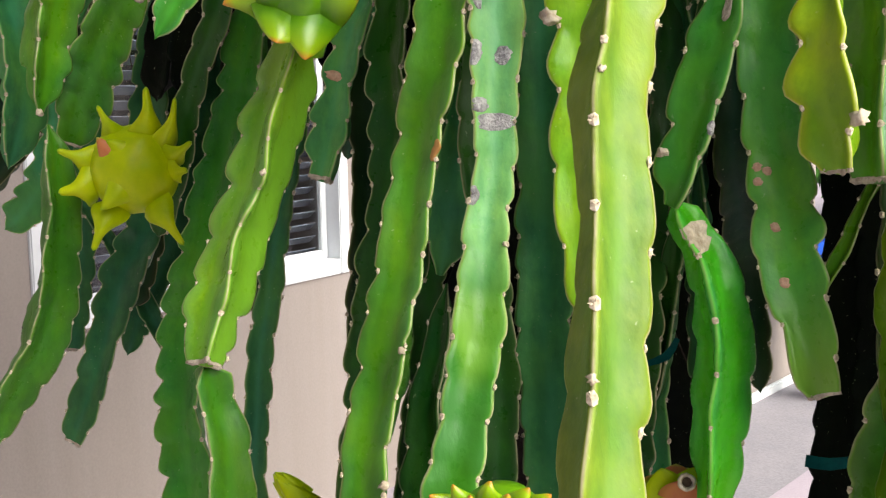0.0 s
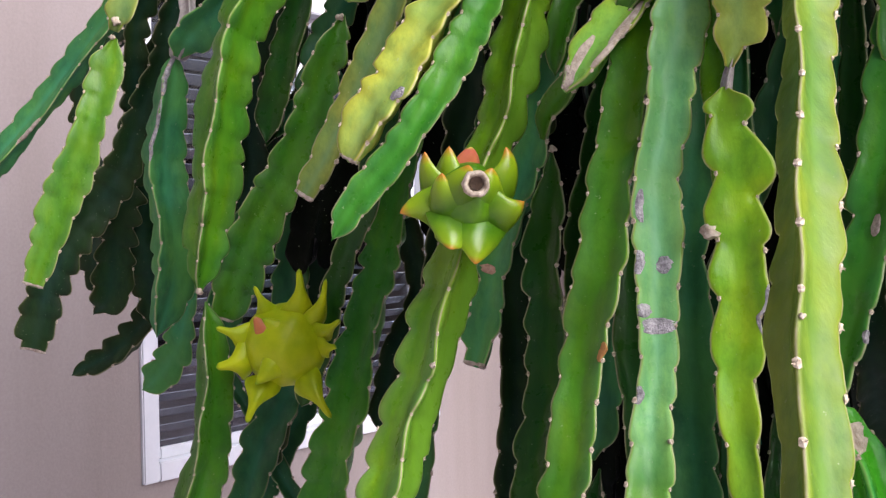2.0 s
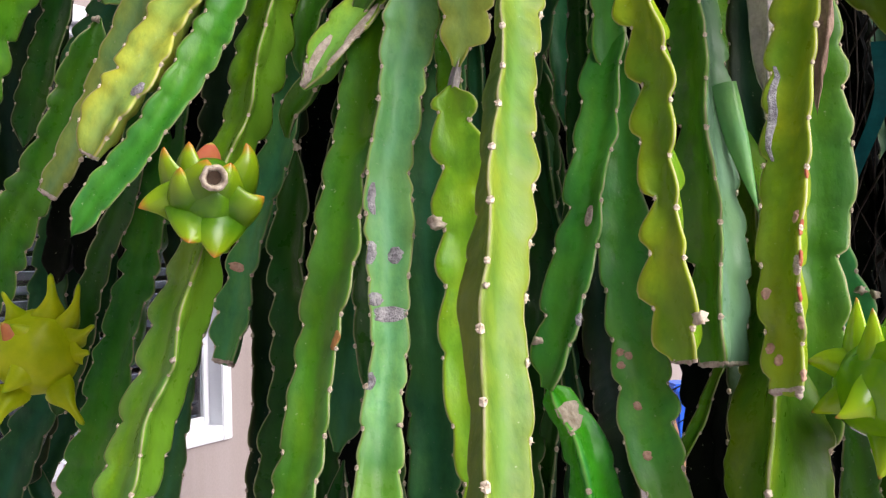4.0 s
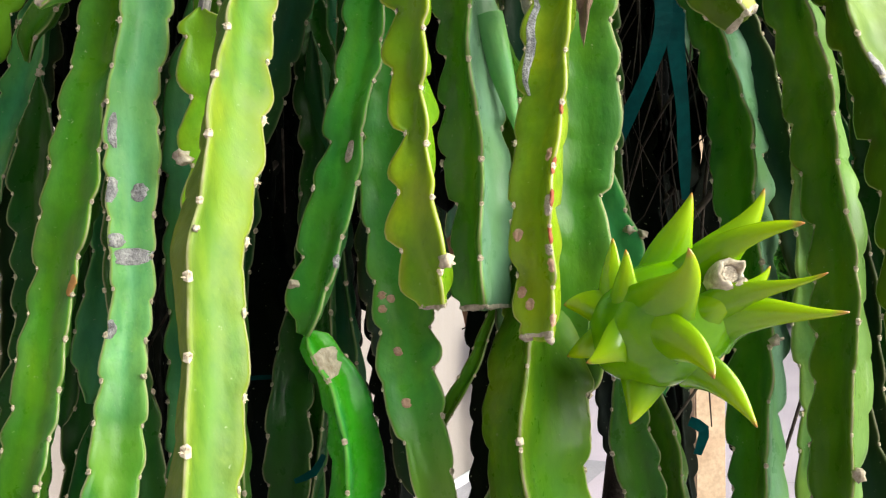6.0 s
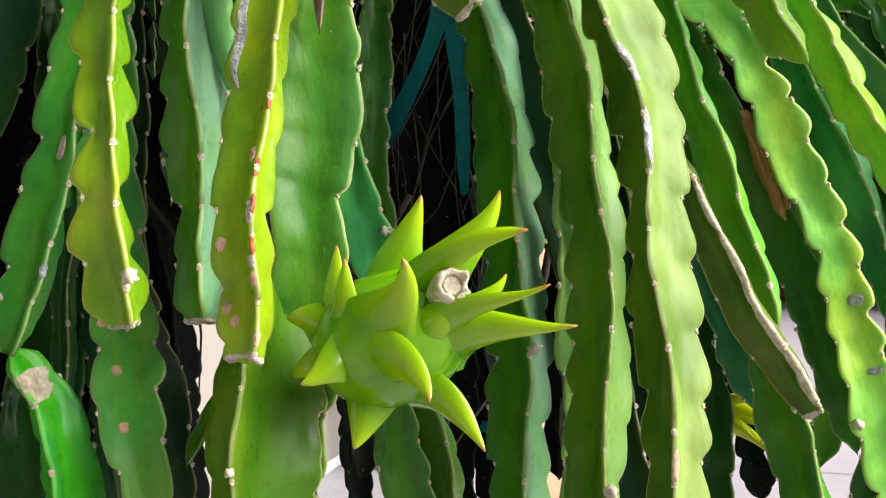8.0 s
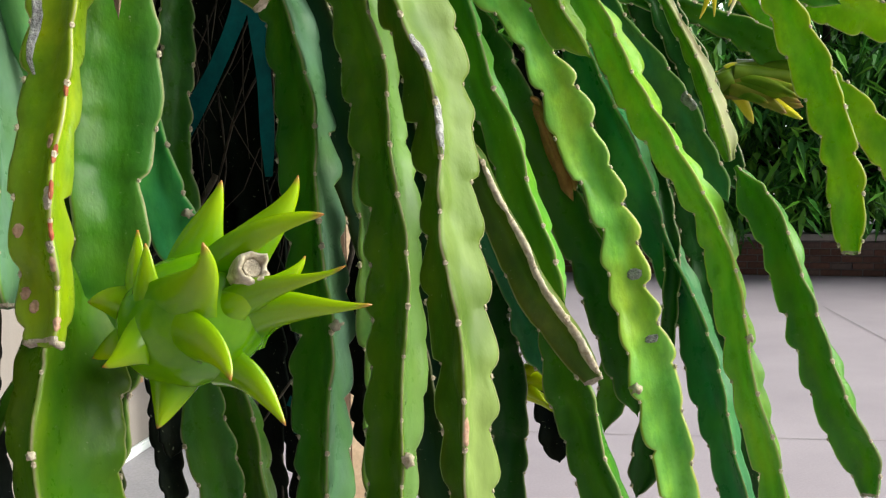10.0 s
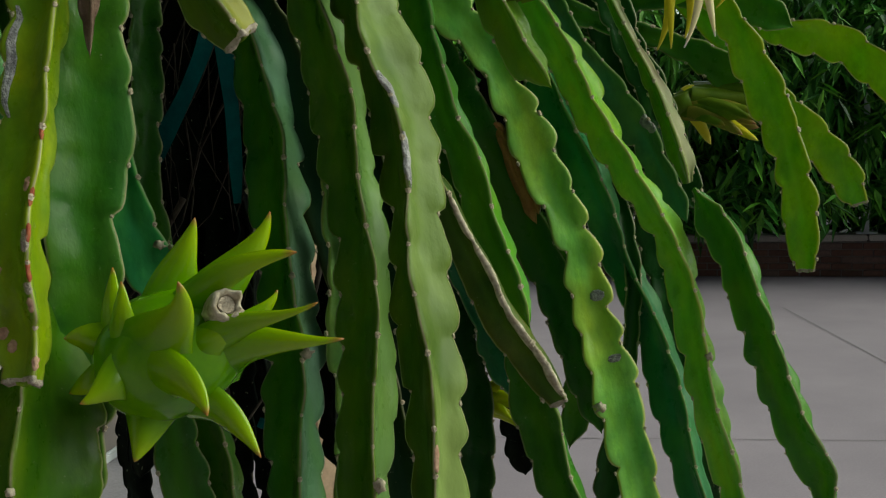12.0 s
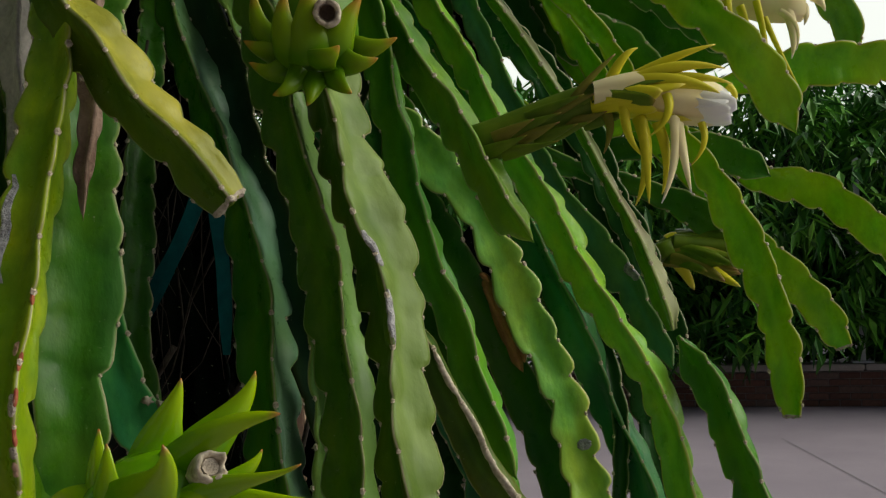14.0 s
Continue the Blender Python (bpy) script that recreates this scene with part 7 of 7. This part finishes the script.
float_attr(ob, "tip", [0.0] * len(v))
r = random.Random(8)
for i in range(22):
    reach, fall = r.uniform(0.03, 0.105), r.uniform(0.0, 0.05)
    foot = np.array((1.182, 0.975, 1.630)) + np.array([r.uniform(-0.014, 0.014) for _ in range(3)])
    way = unit(np.array((0.75, -0.55, 0.0)) + np.array((r.uniform(-0.7, 0.3), r.uniform(-0.4, 0.5), 0)))
    end = foot + way * reach + np.array((0, 0, -fall))
    bract(foot, end, r.uniform(0.014, 0.026), SEPAL if i % 5 == 0 else TUBE if i % 2 else SEPAL_BROWN, third, (1.185, 1.010, 1.600), mid=foot + way * reach * 0.5 + np.array((0, 0, r.uniform(-0.02, 0.016))), name="sepal", thick=0.0008, cup=0.6, fat=r.uniform(0.35, 0.7))


dry = tagged(new("dry_leaf"), "curled orange-brown dry husk caught on a stem", "dry husk")
for base, mid, tip, w in (
        ((0.879, 0.951, 1.596), (0.884, 0.926, 1.564), (0.907, 0.928, 1.493), 0.011), ((0.888, 0.953, 1.593), (0.880, 0.941, 1.561), (0.904, 0.936, 1.517), 0.009),
        ((0.886, 0.945, 1.589), (0.897, 0.925, 1.554), (0.913, 0.927, 1.501), 0.008), ((0.876, 0.946, 1.587), (0.884, 0.927, 1.543), (0.913, 0.931, 1.490), 0.006), ((0.871, 0.949, 1.601), (0.873, 0.943, 1.603), (0.882, 0.945, 1.592), 0.005)):
    bract(base, tip, w, DRYLEAF, dry, (0.933, 0.997, 1.548), mid=mid, name="husk", thick=0.0006, cup=1.3, fat=0.15)
husk2 = tagged(new("dry_leaf"), "thin sage-green pointed stem tip hanging loose", "dry husk")
bract((0.337, 0.872, 1.690), (0.361, 0.852, 1.573), 0.026, SKIN["seafoam"], husk2, (0.379, 0.954, 1.647), mid=(0.347, 0.856, 1.630), name="husk", thick=0.0014, cup=0.5, fat=1.1)


# ---- ties, stake and dead wood inside the plant ----
def ribbon(name, rows, label, parent=None):
    """A flat plastic tie through rows (x, y, z, width), one millimetre thick."""
    r = spline(rows, 0.01)
    p, w = r[:, :3], r[:, 3]
    t = unit(np.gradient(p, axis=0))
    nrm = FRONT_SPOT - p
    nrm = unit(nrm - (nrm * t).sum(1, keepdims=True) * t)
    s = np.cross(t, nrm)
    tw = 0.5 * np.sin(np.arange(len(p)) * 0.12)[:, None]
    s, nrm = s * np.cos(tw) + nrm * np.sin(tw), nrm * np.cos(tw) - s * np.sin(tw)
    v = np.stack([p - s * w[:, None] / 2, p + s * w[:, None] / 2, p + s * w[:, None] / 2 - nrm * 0.001, p - s * w[:, None] / 2 - nrm * 0.001], 1).reshape(-1, 3)
    f = [(i * 4 + j, i * 4 + (j + 1) % 4, i * 4 + 4 + (j + 1) % 4, i * 4 + 4 + j) for i in range(len(p) - 1) for j in range(4)]
    n = len(p) - 1
    f += [(3, 2, 1, 0), tuple(n * 4 + j for j in range(4))]
    ob = link_mesh(name, v, f, TEAL_PLASTIC, parent, smooth=False)
    return ob if parent else tagged(ob, label, "plastic tie", group="plastic ties")


tie = tagged(new("plastic_tie"), "dark teal plastic tie tape knotted in the plant", "plastic tie", group="plastic ties")
ribbon("tail", [(*(0.616, 1.117, 1.775), 0.022), (*(0.605, 1.095, 1.710), 0.02), (*(0.575, 1.090, 1.642), 0.018), (*(0.543, 1.086, 1.588), 0.022), (*(0.525, 1.090, 1.552), 0.016)], "", tie)
ribbon("tail", [(*(0.630, 1.112, 1.775), 0.02), (*(0.623, 1.099, 1.699), 0.022), (*(0.623, 1.084, 1.624), 0.017), (*(0.623, 1.080, 1.569), 0.016), (*(0.622, 1.077, 1.523), 0.008)], "", tie)
ribbon("plastic_tie", [(*(0.120, 1.206, 1.327), 0.005), (*(0.149, 1.187, 1.336), 0.005), (*(0.181, 1.187, 1.336), 0.005)], "thin teal tie string between stems")
ribbon("plastic_tie", [(*(0.179, 1.024, 1.259), 0.005), (*(0.198, 1.025, 1.266), 0.008), (*(0.210, 1.037, 1.280), 0.005)], "thin teal tie string between stems")
ribbon("plastic_tie", [(*(0.675, 1.180, 1.253), 0.012), (*(0.691, 1.174, 1.243), 0.014), (*(0.687, 1.183, 1.210), 0.01)], "short teal tie end")
ribbon("plastic_tie", [(*(0.341, 1.061, 1.151), 0.012), (*(0.365, 1.061, 1.147), 0.012), (*(0.390, 1.062, 1.150), 0.01)], "teal tie round the inner stems")

_s = Vector((1.439, 2.641, 0.807))
stake = tagged(new("wooden_stake"), "square pale timber stake standing behind the plant", "stake")
part("stake_post", box_bm((0.088, 0.075, 2.3), (_s.x, _s.y, 1.15), 0.004), TIMBER, stake)
_a, _b = Vector((0.792, 2.718, 1.366)), Vector((0.862, 2.609, 0.891))
_d = _b - _a
lm = Matrix.Translation((_a + _b) / 2) @ _d.to_track_quat("Z", "Y").to_matrix().to_4x4()
part("brace", box_bm((0.034, 0.02, _d.length * 1.5), (0, 0, -_d.length * 0.45), 0.002, lm), OLD_TIMBER, stake, "leaning brown timber brace")

rt = random.Random(12)
for i in range(9):
    x, y = 0.45 + rt.uniform(-0.3, 0.5), 1.75 + rt.uniform(-0.15, 0.45)
    way = [(x, y, 0), (x + rt.uniform(-0.1, 0.1), y + rt.uniform(-0.1, 0.1), 0.8), (x + rt.uniform(-0.2, 0.2), y, 1.6), (0.5 + rt.uniform(-0.5, 0.5), 1.75 + rt.uniform(-0.2, 0.3), 2.45)]
    thick = rt.uniform(0.03, 0.05)
    if i in (0, 1, 5, 7):
        continue
    v, f = limb(way, thick, 0.03, 8)
    link_mesh("trunk_stem", v, f, BARK, cactus, "thick grey woody base stem")
chunks = []
for i in range(70):
    x, y, z = rt.uniform(0.15, 1.1), rt.uniform(1.25, 1.7), rt.uniform(1.3, 2.2)
    d = np.array([rt.uniform(-0.25, 0.25), rt.uniform(-0.2, 0.2), rt.uniform(-0.6, -0.15)])
    p = np.array([x, y, z])
    if 0.3 < x < 0.64:
        continue
    chunks.append(limb([p, p + d * 0.5 + (rt.uniform(-0.05, 0.05), 0, 0), p + d], rt.uniform(0.002, 0.006), 0.001, 5))
for i in range(24):
    p = np.array([rt.uniform(-0.60, -0.05), rt.uniform(1.80, 1.95), rt.uniform(1.75, 2.15)])
    d = np.array([rt.uniform(-0.10, 0.06), rt.uniform(-0.05, 0.05), rt.uniform(-0.30, -0.08)])
    chunks.append(limb([p, p + d * 0.4 + (rt.uniform(-0.015, 0.015), 0, 0), p + d], rt.uniform(0.0015, 0.0045), 0.0008, 5))
for i in range(46):
    p = np.array([rt.uniform(0.50, 0.76), rt.uniform(1.16, 1.42), rt.uniform(1.55, 1.95)])
    d = np.array([rt.uniform(-0.14, 0.10), rt.uniform(-0.1, 0.1), rt.uniform(-0.34, -0.10)])
    chunks.append(limb([p, p + d * 0.35 + (rt.uniform(-0.02, 0.02), 0, 0), p + d * 0.7 + (rt.uniform(-0.025, 0.025), 0, 0), p + d], rt.uniform(0.0008, 0.0022), 0.0005, 5))
v, f = join(chunks)
tagged(link_mesh("aerial_roots", v, f, TWIG), "thin brown aerial roots and twigs in the shade", "twigs", kind="stuff")
# inner stems added behind the curtain, near-black so its gaps read as deep shade
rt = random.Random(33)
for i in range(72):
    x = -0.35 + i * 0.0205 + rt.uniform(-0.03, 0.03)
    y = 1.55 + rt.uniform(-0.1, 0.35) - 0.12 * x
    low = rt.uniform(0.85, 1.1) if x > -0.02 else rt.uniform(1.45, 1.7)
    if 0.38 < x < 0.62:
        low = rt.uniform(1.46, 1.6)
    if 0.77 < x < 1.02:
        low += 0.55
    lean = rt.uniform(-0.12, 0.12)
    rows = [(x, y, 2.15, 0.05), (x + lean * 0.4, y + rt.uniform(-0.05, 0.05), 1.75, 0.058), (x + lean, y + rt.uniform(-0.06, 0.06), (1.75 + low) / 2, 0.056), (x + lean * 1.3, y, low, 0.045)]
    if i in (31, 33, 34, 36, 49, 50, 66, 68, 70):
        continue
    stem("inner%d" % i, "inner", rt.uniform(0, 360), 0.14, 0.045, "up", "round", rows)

# unseen stems that arch over the crown and hang on the far side, added to fill it out and block sky light
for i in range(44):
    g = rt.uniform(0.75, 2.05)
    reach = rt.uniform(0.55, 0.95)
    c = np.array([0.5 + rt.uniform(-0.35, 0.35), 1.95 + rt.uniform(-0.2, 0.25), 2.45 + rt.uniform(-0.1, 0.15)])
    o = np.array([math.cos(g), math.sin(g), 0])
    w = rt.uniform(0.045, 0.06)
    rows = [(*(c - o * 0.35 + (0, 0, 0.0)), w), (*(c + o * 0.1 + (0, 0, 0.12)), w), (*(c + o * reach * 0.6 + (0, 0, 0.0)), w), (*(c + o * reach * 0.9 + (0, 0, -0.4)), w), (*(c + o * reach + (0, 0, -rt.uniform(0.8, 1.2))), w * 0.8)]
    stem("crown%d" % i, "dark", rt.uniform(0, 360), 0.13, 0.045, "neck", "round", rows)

# bricks of the planter wall
brick_bm = box_bm((0.205, 0.02, 0.062), bevel=0.004)
brick_me = bpy.data.meshes.new("brick")
brick_bm.to_mesh(brick_me)
brick_bm.free()
brick_me.materials.append(BRICK)
rb = random.Random(2)
for row in range(5):
    for c in range(-16, 40):
        b = new("brick", brick_me)
        b.parent = planter
        b.matrix_local = BM @ Matrix.Translation((c * 0.217 + (row % 2) * 0.108, 0.012 + rb.uniform(-0.002, 0.002), 0.04 + row * 0.074)) @ Matrix.Rotation(rb.uniform(-0.01, 0.01), 4, "Y")
